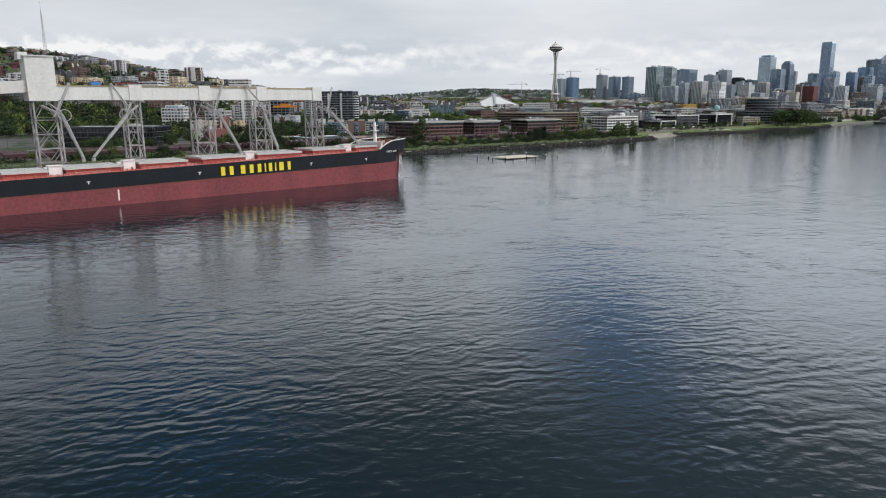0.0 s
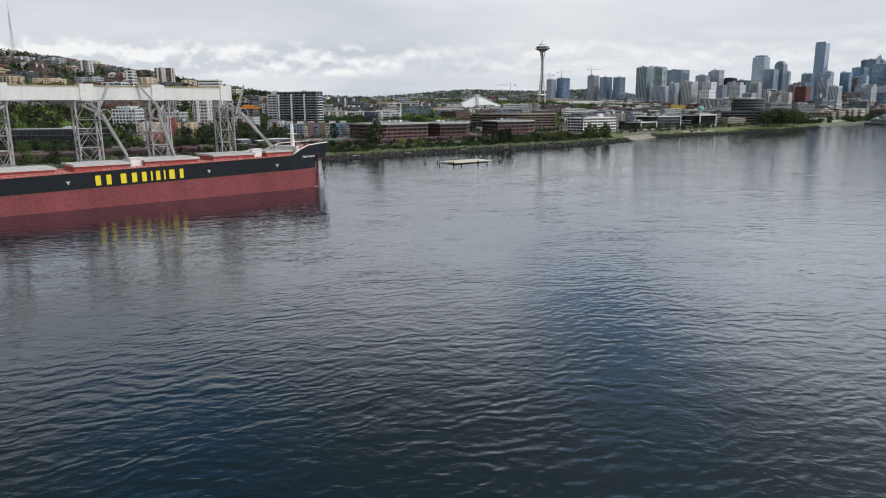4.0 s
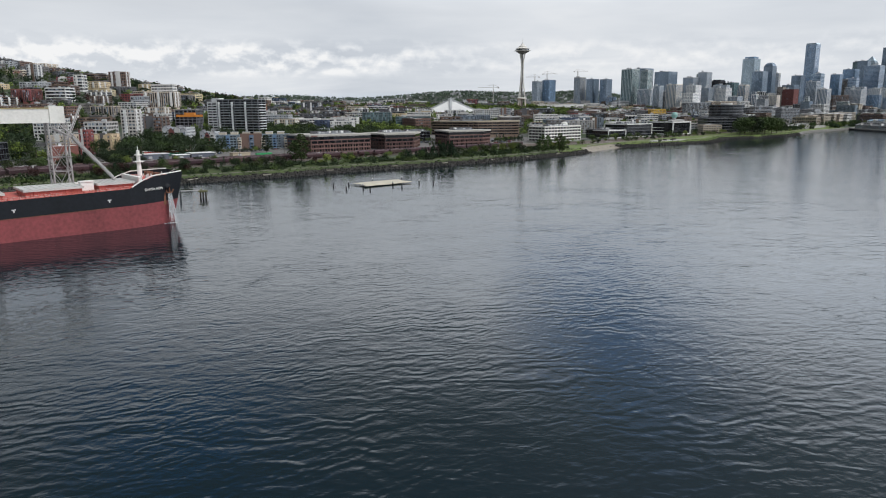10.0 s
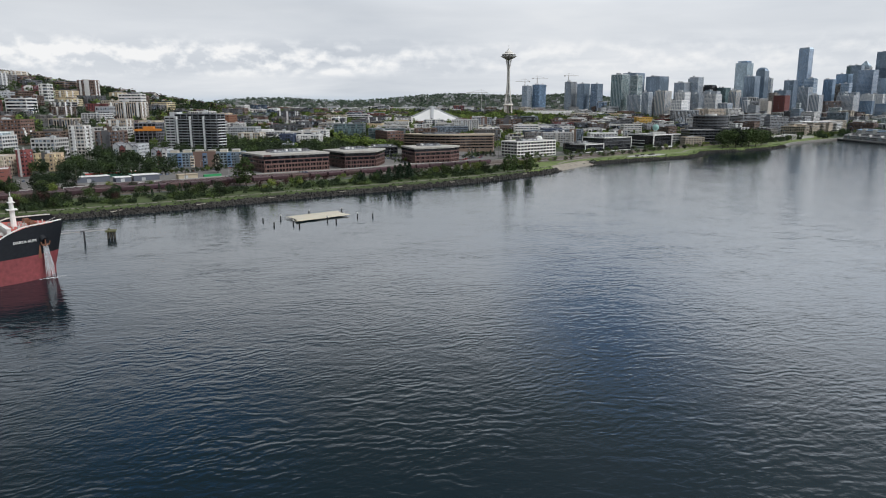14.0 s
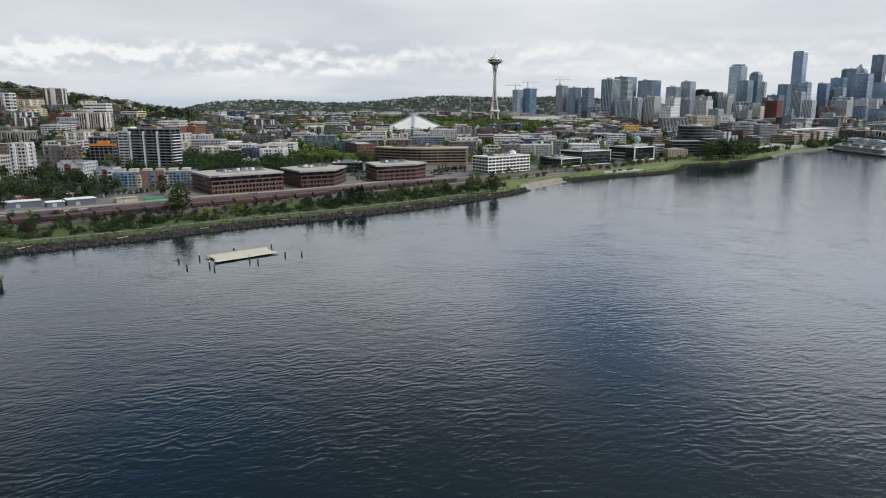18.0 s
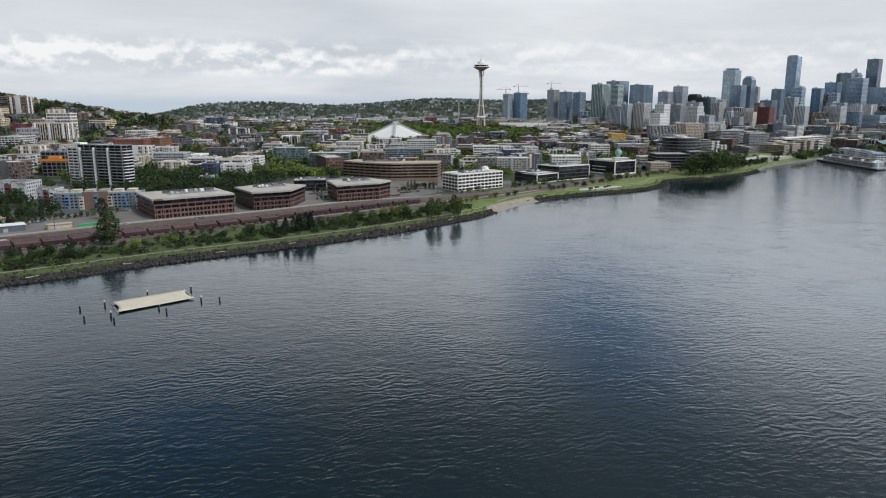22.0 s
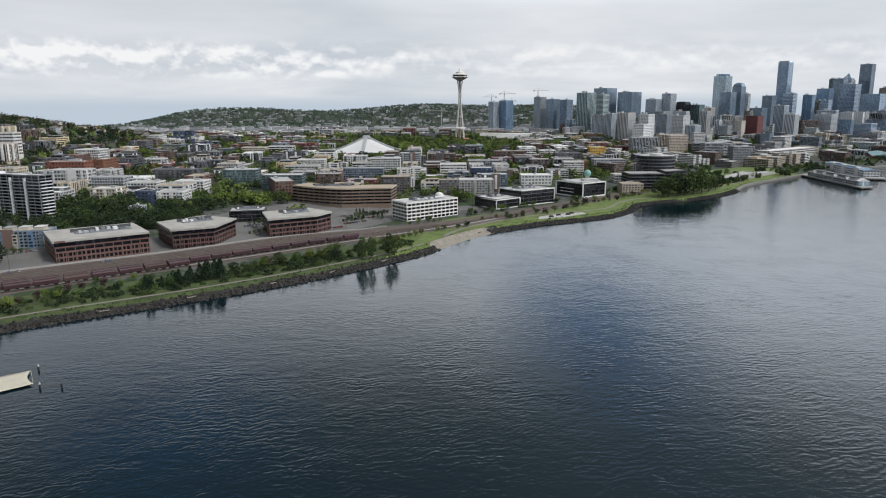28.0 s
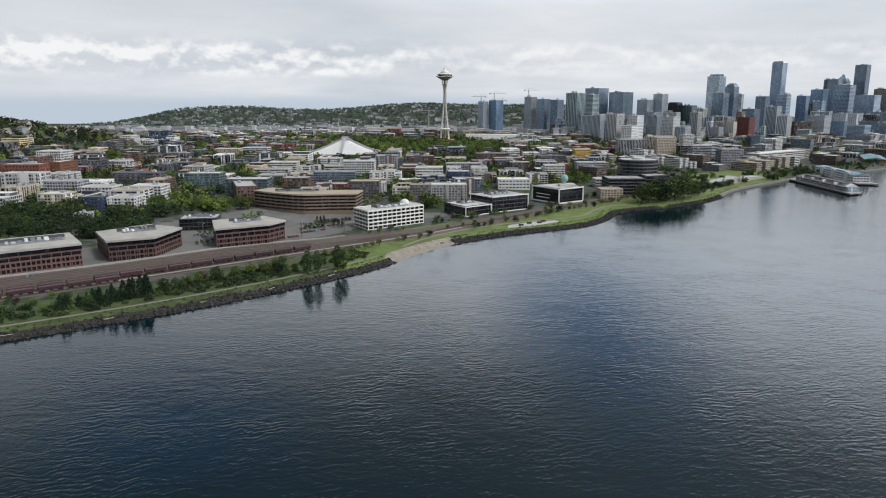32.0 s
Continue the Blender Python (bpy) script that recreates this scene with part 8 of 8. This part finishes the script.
# far districts behind the tower, too small to tell apart
FAR = mat("far_building_walls", (0.34, 0.345, 0.355), 0.8, vary=0.15, scale=0.05, fine=0.6, objvary=0.6, islands=True)
rr = random.Random(33)
M = Mesh()
for _ in range(2600):
    x, y = rr.uniform(-1600, 2300), rr.uniform(2120, 4560)
    if y < 2200 and x > 500 or (x > 1100 and y < 3000):
        continue
    w, d = rr.uniform(12, 44), rr.uniform(12, 34)
    h = rr.uniform(6, 16) if y > 3600 else rr.uniform(7, 26)
    z = tz(x, y)
    if y > 3700 and rr.random() < 0.2:
        continue
    M.box(x, x + w, y, y + d, z - 4, z + h)
    nf = max(2, int(h / 4))
    for f in range(nf):
        M.box(x + 1, x + w - 1, y - 0.3, y, z + (f + 0.45) * h / nf, z + (f + 0.8) * h / nf)
tagged(M.ob("distant_district", FAR), "distant low buildings spread over the valley and far hill", "buildings", kind="stuff")

# ---------- trees ----------
def leaf_mat(name, col, ov):
    m = mat(name, col, 0.8, vary=0.25, scale=0.3, fine=2.5, objvary=ov, islands=False, spec=0.2)
    return m


LEAF = {"dark": leaf_mat("leaf_dark_green", (0.021, 0.034, 0.015), 0.35), "mid": leaf_mat("leaf_mid_green", (0.051, 0.077, 0.024), 0.35),
        "fresh": leaf_mat("leaf_spring_green", (0.115, 0.155, 0.035), 0.35), "needle": leaf_mat("leaf_conifer", (0.018, 0.038, 0.018), 0.3), "copper": leaf_mat("leaf_copper", (0.045, 0.022, 0.020), 0.2)}
BARK = mat("tree_bark", (0.075, 0.058, 0.045), 0.9, vary=0.25, scale=1, fine=8)


def leaf_card(vs, fs, p, s, rr):
    n = Vector((rr.gauss(0, 1), rr.gauss(0, 1), rr.gauss(0.5, 1))).normalized()
    t = n.orthogonal().normalized()
    b = n.cross(t)
    k = len(vs)
    for a in range(4):
        q = 6.28319 * a / 4
        e = s * rr.uniform(0.6, 1.15)
        w = p + (t * math.cos(q) + b * math.sin(q)) * e + n * rr.uniform(-0.2, 0.2) * s
        vs.append((w.x, w.y, w.z))
    fs.append((k, k + 1, k + 2, k + 3))


def crown(shape, seed, count, size, h=1.0):
    """A crown of unit height: many small leaf sprays on uneven lobes."""
    rr = random.Random(seed)
    vs, fs = [], []
    if shape == "broad":
        lobes = [(Vector((0, 0, 0.62)), 0.28)]
        for i in range(14):
            a = 6.28 * i / 14 + rr.uniform(-0.3, 0.3)
            r = rr.uniform(0.14, 0.30)
            lobes.append((Vector((r * math.cos(a), r * math.sin(a), rr.uniform(0.25, 0.82))), rr.uniform(0.12, 0.22)))
        for i in range(count):
            c, r = rr.choice(lobes)
            d = Vector((rr.gauss(0, 1), rr.gauss(0, 1), rr.gauss(0.15, 1))).normalized()
            leaf_card(vs, fs, c + d * r * rr.uniform(0.72, 1.08), size * rr.uniform(0.6, 1.2), rr)
    elif shape == "tall":
        for i in range(count):
            z = rr.uniform(0.12, 1.0)
            w = 0.19 * math.sin(math.pi * min(1, (z - 0.05) * 1.02)) ** 0.7 * (1 + 0.3 * math.sin(z * 23 + seed))
            a = rr.uniform(0, 6.28)
            r = w * rr.uniform(0.55, 1.1)
            leaf_card(vs, fs, Vector((r * math.cos(a), r * math.sin(a), z)), size * rr.uniform(0.6, 1.2), rr)
    elif shape == "conifer":
        for i in range(count):
            z = rr.uniform(0.08, 1.0) ** 0.85
            w = 0.24 * (1 - z) ** 0.85 * (0.75 + 0.35 * abs(math.sin(z * 34))) + 0.012
            a = rr.uniform(0, 6.28)
            r = w * rr.uniform(0.5, 1.1)
            leaf_card(vs, fs, Vector((r * math.cos(a), r * math.sin(a), z)), size * rr.uniform(0.5, 1.0), rr)
    else:
        for i in range(count):
            a, q = rr.uniform(0, 6.28), rr.random() ** 0.5
            r = 0.75 * q
            z = (0.55 + 0.4 * math.cos(q * 1.5)) * rr.uniform(0.25, 1.0) * (0.8 + 0.2 * math.sin(3 * a + seed))
            leaf_card(vs, fs, Vector((r * math.cos(a), r * math.sin(a), z)), size * rr.uniform(0.6, 1.2), rr)
    return vs, fs


def trunk_mesh(shape, seed):
    rr = random.Random(seed)
    M = Mesh()
    top = {"broad": 0.55, "tall": 0.8, "conifer": 0.92, "shrub": 0.2}[shape]
    M.rod((0, 0, -0.05), (0.01, 0, top * 0.5), 0.024, 8, 0.017).rod((0.01, 0, top * 0.5), (0.0, 0.01, top), 0.017, 7, 0.006)
    if shape in ("broad", "tall"):
        for i in range(7):
            a, z = 6.28 * i / 7 + rr.uniform(-0.4, 0.4), top * rr.uniform(0.45, 0.9)
            r = 0.22 if shape == "broad" else 0.09
            M.rod((0, 0, z), (r * math.cos(a), r * math.sin(a), z + rr.uniform(0.1, 0.22)), 0.010, 5, 0.003)
    return M.data("trunk", BARK)


KINDS = {}
for shp, leaf, cnt, sz, nv in (("broad", "mid", 900, 0.036, 3), ("broad", "dark", 1000, 0.036, 2), ("broad", "fresh", 800, 0.038, 2), ("broad", "copper", 700, 0.038, 1), ("tall", "dark", 750, 0.030, 2), ("tall", "mid", 700, 0.03, 1), ("conifer", "needle", 800, 0.030, 3), ("shrub", "mid", 260, 0.10, 2), ("shrub", "dark", 260, 0.10, 2), ("shrub", "fresh", 260, 0.10, 2)):
    for v in range(nv):
        vs, fs = crown(shp, 100 + v * 7 + len(KINDS), cnt, sz)
        KINDS.setdefault((shp, leaf), []).append((trunk_mesh(shp, v), Mesh().add(vs, fs).data("crown", LEAF[leaf]), vs, fs))
TXT = {"broad": ("leafy broad-crowned tree", "tree"), "tall": ("tall narrow leafy tree", "tree"), "conifer": ("dark pointed conifer", "tree"), "shrub": ("rounded leafy shrub", "shrub")}
COL = {"mid": "mid-green", "dark": "dark green", "fresh": "fresh spring-green", "copper": "copper-leaved", "needle": "dark needled"}
trr = random.Random(41)


def tree(shape, leaf, x, y, h, where="on the park lawn", wide=1.0):
    tk, cr, _, _ = trr.choice(KINDS[(shape, leaf)])
    name = {"broad": "tree", "tall": "tree", "conifer": "conifer", "shrub": "shrub"}[shape]
    o = thing(name, x, y, tz(x, y) + 0.1, trr.uniform(0, 360), COL[leaf] + " " + TXT[shape][0] + " " + where, TXT[shape][1], "shoreline planting")
    share("trunk", tk, o, 0, 0, 0, s=(h, h, h))
    share("crown", cr, o, 0, 0, 0, s=(h * wide, h * wide, h))


# named trees of the shoreline park
tree("tall", "mid", -25, 636, 22, wide=1.5)
tree("tall", "mid", -31, 640, 17, wide=1.6)
tree("tall", "dark", -79, 736, 17, "beside the parking lot", 1.3)
for i in range(20):
    k = i / 19.0
    tree("conifer", "needle", 58 + 40 * k + trr.uniform(-2.5, 2.5), 664 + 31 * k + trr.uniform(-3, 5), 7.5 + 6 * k + trr.uniform(-1.5, 1.5), wide=1.45)
for x, y, h in ((184, 752, 17), (190, 755, 16), (181, 756, 12), (203, 765, 18), (207, 768, 15)):
    tree("tall", "mid", x, y, h, wide=1.2)
for x, y in ((188, 803), (195, 806), (201, 811), (206, 816), (211, 824), (216, 831), (221, 838), (226, 846)):
    tree("broad", "fresh", x, y, 6.5)
for x, y, h in ((-59, 606, 7), (-50, 609, 7), (-40, 615, 8), (-7, 619, 5), (8, 642, 7), (12, 648, 8), (23, 672, 6), (42, 684, 6), (106, 712, 7), (118, 721, 8), (127, 729, 8), (137, 740, 9), (145, 746, 10), (154, 750, 11), (164, 752, 9), (173, 760, 6)):
    tree("broad", trr.choice(("mid", "mid", "dark", "fresh")), x, y, h)
for x, y in ((-36, 621), (0, 628), (4, 640), (14, 655), (20, 660), (30, 668), (-12, 625)):
    tree("broad", "dark" if x % 2 else "copper", x, y, 6)
for x, y, h in ((522, 1098, 24), (533, 1106, 27), (545, 1110, 30), (558, 1120, 28), (573, 1130, 30), (588, 1140, 28), (603, 1156, 26), (584, 1162, 26), (562, 1156, 27), (545, 1136, 24), (622, 1180, 20), (612, 1200, 20), (592, 1208, 22), (640, 1225, 13), (655, 1250, 12), (668, 1275, 12), (632, 1245, 15), (600, 1228, 20), (650, 1300, 14), (680, 1320, 13), (615, 1260, 16)):
    tree("broad", trr.choice(("mid", "mid", "dark")), x, y, h, "in the waterfront park", 1.25)
for x, y, h in ((403, 1043, 9), (411, 1031, 10), (428, 1058, 9), (449, 1078, 8), (458, 1072, 7), (330, 959, 6), (312, 948, 6), (395, 1028, 7), (345, 985, 5), (300, 935, 5), (285, 925, 5), (470, 1095, 7), (488, 1110, 7), (505, 1125, 8)):
    tree("broad", trr.choice(("mid", "dark", "fresh")), x, y, h)
for x, y, h in ((-160, 569, 12), (-149, 584, 12), (-137, 575, 10), (-121, 596, 9), (-113, 604, 8), (-97, 605, 8), (-87, 610, 8), (-170, 558, 12), (-185, 552, 11), (-200, 540, 11), (-225, 520, 12), (-250, 500, 12), (-105, 560, 10), (-128, 540, 7), (-118, 545, 9), (-280, 480, 12), (-310, 455, 12), (-340, 440, 12)):
    tree("broad", trr.choice(("mid", "dark", "mid", "fresh")), x, y, h, "beside the railway")
nr_w = normals(west)
nr_r = normals(rail)
for (x, y), (nx, ny) in zip(rail, nr_r):
    if 225 < x < 520:
        for lo_, hi_, odds in ((-21, -15, 0.55), (17, 26, 0.75), (24, 40, 0.5)):
            if trr.random() < odds:
                off = trr.uniform(lo_, hi_)
                if free(x + nx * off, y + ny * off, 2):
                    tree("broad", trr.choice(("mid", "dark", "fresh", "mid")), x + nx * off, y + ny * off, trr.uniform(3.5, 8), "beside the narrow railway", 1.15)
for x0, x1, y0, y1, n, lo_, hi_ in ((-295, -222, 538, 572, 16, 9, 15), (-215, -130, 556, 604, 18, 7, 12), (-185, -160, 570, 660, 12, 8, 13), (-112, -55, 566, 606, 22, 4, 8), (-140, -112, 532, 560, 9, 5, 9), (-200, -176, 630, 690, 8, 8, 12)):
    for _ in range(n):
        tree(*trr.choice((("broad", "mid"), ("broad", "dark"), ("broad", "dark"), ("conifer", "needle"), ("broad", "mid"))), trr.uniform(x0, x1), trr.uniform(y0, y1), trr.uniform(lo_, hi_), "beside the railway", 1.15)
for i, ((x, y), (nx, ny)) in enumerate(zip(west, nr_w)):
    if x < -120 or i % 2 == 0:
        continue
    for _ in range(2):
        if trr.random() < 0.6:
            off = trr.uniform(20, 38)
            tree("shrub", trr.choice(("mid", "dark", "mid", "dark", "dark")), x + nx * off, y + ny * off, trr.uniform(1.8, 3.8), "between the path and the railway", 1.1)
for x0, y0, rz, n in ((-103, 749, 38, 7), (-118, 729, 38, 8), (147, 916, 40, 6), (152, 941, 40, 7), (62, 887, 40, 5), (73, 847, 40, 4), (-148, 707, 38, 8), (20, 887, 18, 5), (172, 957, 40, 5)):
    for i in range(n):
        tree("broad", trr.choice(("fresh", "mid", "mid", "dark")), x0 + math.cos(radians(rz)) * i * 4.6, y0 + math.sin(radians(rz)) * i * 4.6, trr.uniform(3.5, 6), "in a parking lot island")
for x, y, h in ((155, 956, 8), (159, 953, 8), (163, 950, 9), (175, 933, 8), (180, 931, 9), (184, 929, 8)):
    tree("conifer", "needle", x, y, h, "beside the parking lot", 1.2)
# low scrub on top of the embankment
rr = random.Random(45)
scrub = Mesh()
for (x, y), (nx, ny) in zip(west + east, nr_w + normals(east)):
    for _ in range(3):
        if rr.random() < 0.5:
            off = rr.uniform(6.5, 11.0)
            cx_, cy_, r_ = x + nx * off + rr.uniform(-2, 2), y + ny * off + rr.uniform(-2, 2), rr.uniform(0.4, 1.0)
            for _ in range(12):
                leaf_card(scrub.v, scrub.f, Vector((cx_ + rr.gauss(0, r_ * 0.6), cy_ + rr.gauss(0, r_ * 0.6), min(off * 0.45, 3.6) + 0.2 + rr.random() * r_ * 1.2)), 0.3 * r_ + 0.15, rr)
scrub.m = [0] * len(scrub.f)
tagged(scrub.ob("bank_scrub", LEAF["mid"]), "low green scrub on the embankment crest", "scrub", kind="stuff")
# a wooded strip by the tracks: the copses that stand out
for i in range(105):
    k = trr.randrange(len(west))
    (x, y), (nx, ny) = west[k], nr_w[k]
    if x < -330 or 195 < x:
        continue
    off = trr.uniform(28, 45)
    tree("broad", trr.choice(("mid", "dark", "dark", "mid", "fresh", "copper")), x + nx * off, y + ny * off, trr.uniform(4.5, 9), "between the path and the railway", 1.15)

# woods and street trees, too many to count
def woods(name, label, spots, kinds, lo_, hi_, thin, seed, leafm=None):
    rr = random.Random(seed)
    for leaf in sorted({k[1] for k in kinds}):
        M = Mesh()
        for x, y in spots:
            k = kinds[int((x * 13.7 + y * 7.3) % len(kinds))]
            if k[1] != leaf:
                continue
            _, _, vs, fs = rr.choice(KINDS[k])
            h = rr.uniform(lo_, hi_)
            z = tz(x, y)
            ca, sa = math.cos(rr.uniform(0, 6.28)), math.sin(rr.uniform(0, 6.28))
            n_ = int(len(fs) * thin)
            sc = 1.0 / math.sqrt(thin) ** 0.8
            for f in fs[:n_]:
                c = [sum(vs[i][q] for i in f) / 4 for q in range(3)]
                b = len(M.v)
                for i in f:
                    p = [c[q] + (vs[i][q] - c[q]) * sc for q in range(3)]
                    M.v.append((x + (p[0] * ca - p[1] * sa) * h, y + (p[0] * sa + p[1] * ca) * h, z + p[2] * h))
                M.f.append((b, b + 1, b + 2, b + 3))
                M.m.append(0)
        tagged(M.ob(name, (leafm or LEAF)[leaf]), label, "trees", kind="stuff")


rr = random.Random(50)
spots = []
for (x, y), (nx, ny) in zip(west, nr_w):
    if x > -340:
        for _ in range(6):
            off = rr.uniform(28, 45) if rr.random() < 0.75 else rr.uniform(18.5, 30)
            if rr.random() < 0.45 + 0.5 * math.sin(x / 23.0) * math.cos(x / 9.0):
                spots.append((x + nx * off + rr.uniform(-2, 2), y + ny * off))
woods("shrub_belt", "thick belt of shrubs and brambles along the railway", spots, [("shrub", "dark"), ("shrub", "dark"), ("shrub", "mid"), ("shrub", "dark")], 2.0, 4.8, 0.5, 50)
rr = random.Random(56)
spots = [p for p in ((rr.uniform(-720, -335), rr.uniform(640, 900)) for _ in range(620)) if inl(*p) > 150 and free(p[0], p[1], 2)]
spots += [p for p in ((rr.uniform(-330, -235), rr.uniform(640, 690)) for _ in range(30)) if free(p[0], p[1], 2)]
woods("green_slope", "dense green woodland on the steep slope", spots, [("broad", "mid"), ("broad", "dark"), ("broad", "mid"), ("broad", "fresh")], 9, 16, 0.16, 57)
rr = random.Random(51)
spots = [(rr.uniform(-140, 5), rr.uniform(858, 985)) for _ in range(270)]
spots = [p for p in spots if free(p[0], p[1], 3)]
spots += [(rr.uniform(-230, -60), rr.uniform(820, 880)) for _ in range(60)]
spots += [(rr.uniform(-330, -170), rr.uniform(720, 800)) for _ in range(40)]
spots += [p for p in ((rr.uniform(-235, -120), rr.uniform(690, 800)) for _ in range(90)) if free(p[0], p[1], 2) and inl(*p) > 130]
woods("wooded_slope", "dense dark wood between the flats and the offices", spots, [("broad", "dark"), ("broad", "dark"), ("broad", "dark"), ("broad", "dark"), ("broad", "mid")], 9, 16, 0.36, 52)
spots = []
while len(spots) < 3900:
    x, y = rr.uniform(-1050, -60), rr.uniform(640, 1700)
    z = tz(x, y)
    if inl(x, y) > 160 and (z > 24 or x < -330) and free(x, y, 2.0):
        spots.append((x, y))
woods("hillside_trees", "trees in many greens between the hillside houses", spots, [("broad", "dark"), ("broad", "mid"), ("broad", "fresh"), ("conifer", "needle"), ("broad", "dark"), ("broad", "mid"), ("broad", "dark"), ("broad", "copper"), ("broad", "dark")], 8, 15, 0.07, 53)
spots = []
while len(spots) < 3800:
    x, y = rr.uniform(-330, 1300), rr.uniform(930, 2150)
    if inl(x, y) > 190 and free(x, y, 1.0):
        spots.append((x, y))
for _ in range(260):
    spots.append((rr.uniform(-30, 420), rr.uniform(1640, 1900)))
# greens that stand out among the blocks
clumps = {"f": [], "m": [], "d": []}
for x, y, r, k in ((218, 1195, 18, "f"), (205, 1298, 15, "f"), (237, 1778, 45, "f"), (173, 1844, 30, "f"), (52, 1560, 25, "f"), (307, 1969, 30, "f"), (371, 1368, 25, "m"), (514, 1877, 25, "f"), (515, 1697, 20, "m"), (45, 1461, 20, "f"), (268, 1063, 10, "f"), (389, 1827, 30, "m"), (-70, 1195, 20, "f"), (190, 1600, 40, "f"), (250, 1690, 55, "f"), (330, 1720, 55, "f"), (20, 1640, 40, "f"), (150, 1690, 40, "f"),
                   (3, 1012, 9, "f"), (22, 1008, 9, "f"), (39, 1008, 9, "f"), (-20, 1022, 12, "m"), (-256, 1314, 30, "d"), (-330, 1366, 25, "d"), (-202, 1290, 10, "d"), (-245, 1512, 25, "f"), (-180, 1675, 30, "f"), (-11, 1744, 35, "f"), (58, 1038, 12, "m"), (-155, 1152, 14, "m"), (-281, 1491, 25, "f"), (-280, 1143, 14, "m")):
    for _ in range(int(6 + r * 0.7)):
        a, q = rr.uniform(0, 6.28), r * rr.random() ** 0.5
        p = (x + 1.4 * q * math.cos(a), y + 1.4 * q * math.sin(a))
        if free(p[0], p[1], -3):
            clumps[k].append(p)
woods("tree_clumps", "clumps of fresh green trees among the blocks", clumps["f"], [("broad", "fresh"), ("broad", "fresh"), ("broad", "mid")], 9, 15, 0.2, 58)
woods("tree_clumps", "clumps of mid-green trees among the blocks", clumps["m"], [("broad", "mid"), ("broad", "mid"), ("broad", "fresh")], 8, 13, 0.2, 59)
woods("tree_clumps", "clumps of dark green trees among the blocks", clumps["d"], [("broad", "dark")], 10, 16, 0.2, 60)
woods("street_trees", "street trees between the town blocks", spots, [("broad", "fresh"), ("broad", "mid"), ("broad", "fresh"), ("broad", "dark"), ("broad", "fresh")], 9, 15, 0.07, 54)
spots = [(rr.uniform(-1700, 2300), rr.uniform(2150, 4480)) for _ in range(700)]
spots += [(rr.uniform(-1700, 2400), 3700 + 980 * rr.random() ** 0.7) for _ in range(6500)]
# these leaf colours are paler and bluer to hold the haze of distance
woods("far_woods", "wooded far hill with scattered roofs", spots, [("broad", "mid"), ("broad", "dark"), ("broad", "mid"), ("broad", "dark")], 13, 22, 0.022, 55, {"mid": leaf_mat("hazed_leaf_mid", (0.105, 0.138, 0.098), 0.35), "dark": leaf_mat("hazed_leaf_dark", (0.062, 0.090, 0.066), 0.35)})
spots = []
for _ in range(260):
    k = rr.randrange(len(wall_line))
    (x, y), (nx, ny) = wall_line[k], normals(wall_line)[k]
    off = rr.uniform(9, 70)
    if x < 1250 and free(x + nx * off, y + ny * off, 1):
        spots.append((x + nx * off, y + ny * off))
spots += [p for p in ((rr.uniform(560, 720), rr.uniform(1190, 1500)) for _ in range(150)) if inl(*p) > 55 and free(p[0], p[1], 1)]
spots += [(x + rr.uniform(-4, 4), y + rr.uniform(-4, 4)) for x, y in ((664, 1250), (672, 1258), (682, 1266), (692, 1274), (702, 1282), (712, 1290), (815, 1375), (822, 1385), (830, 1390), (808, 1372), (840, 1400)) for _ in range(3)]
woods("garden_trees", "mixed trees in the waterfront sculpture garden", spots, [("broad", "dark"), ("broad", "mid"), ("broad", "mid"), ("shrub", "dark"), ("broad", "fresh")], 6, 13, 0.3, 61)
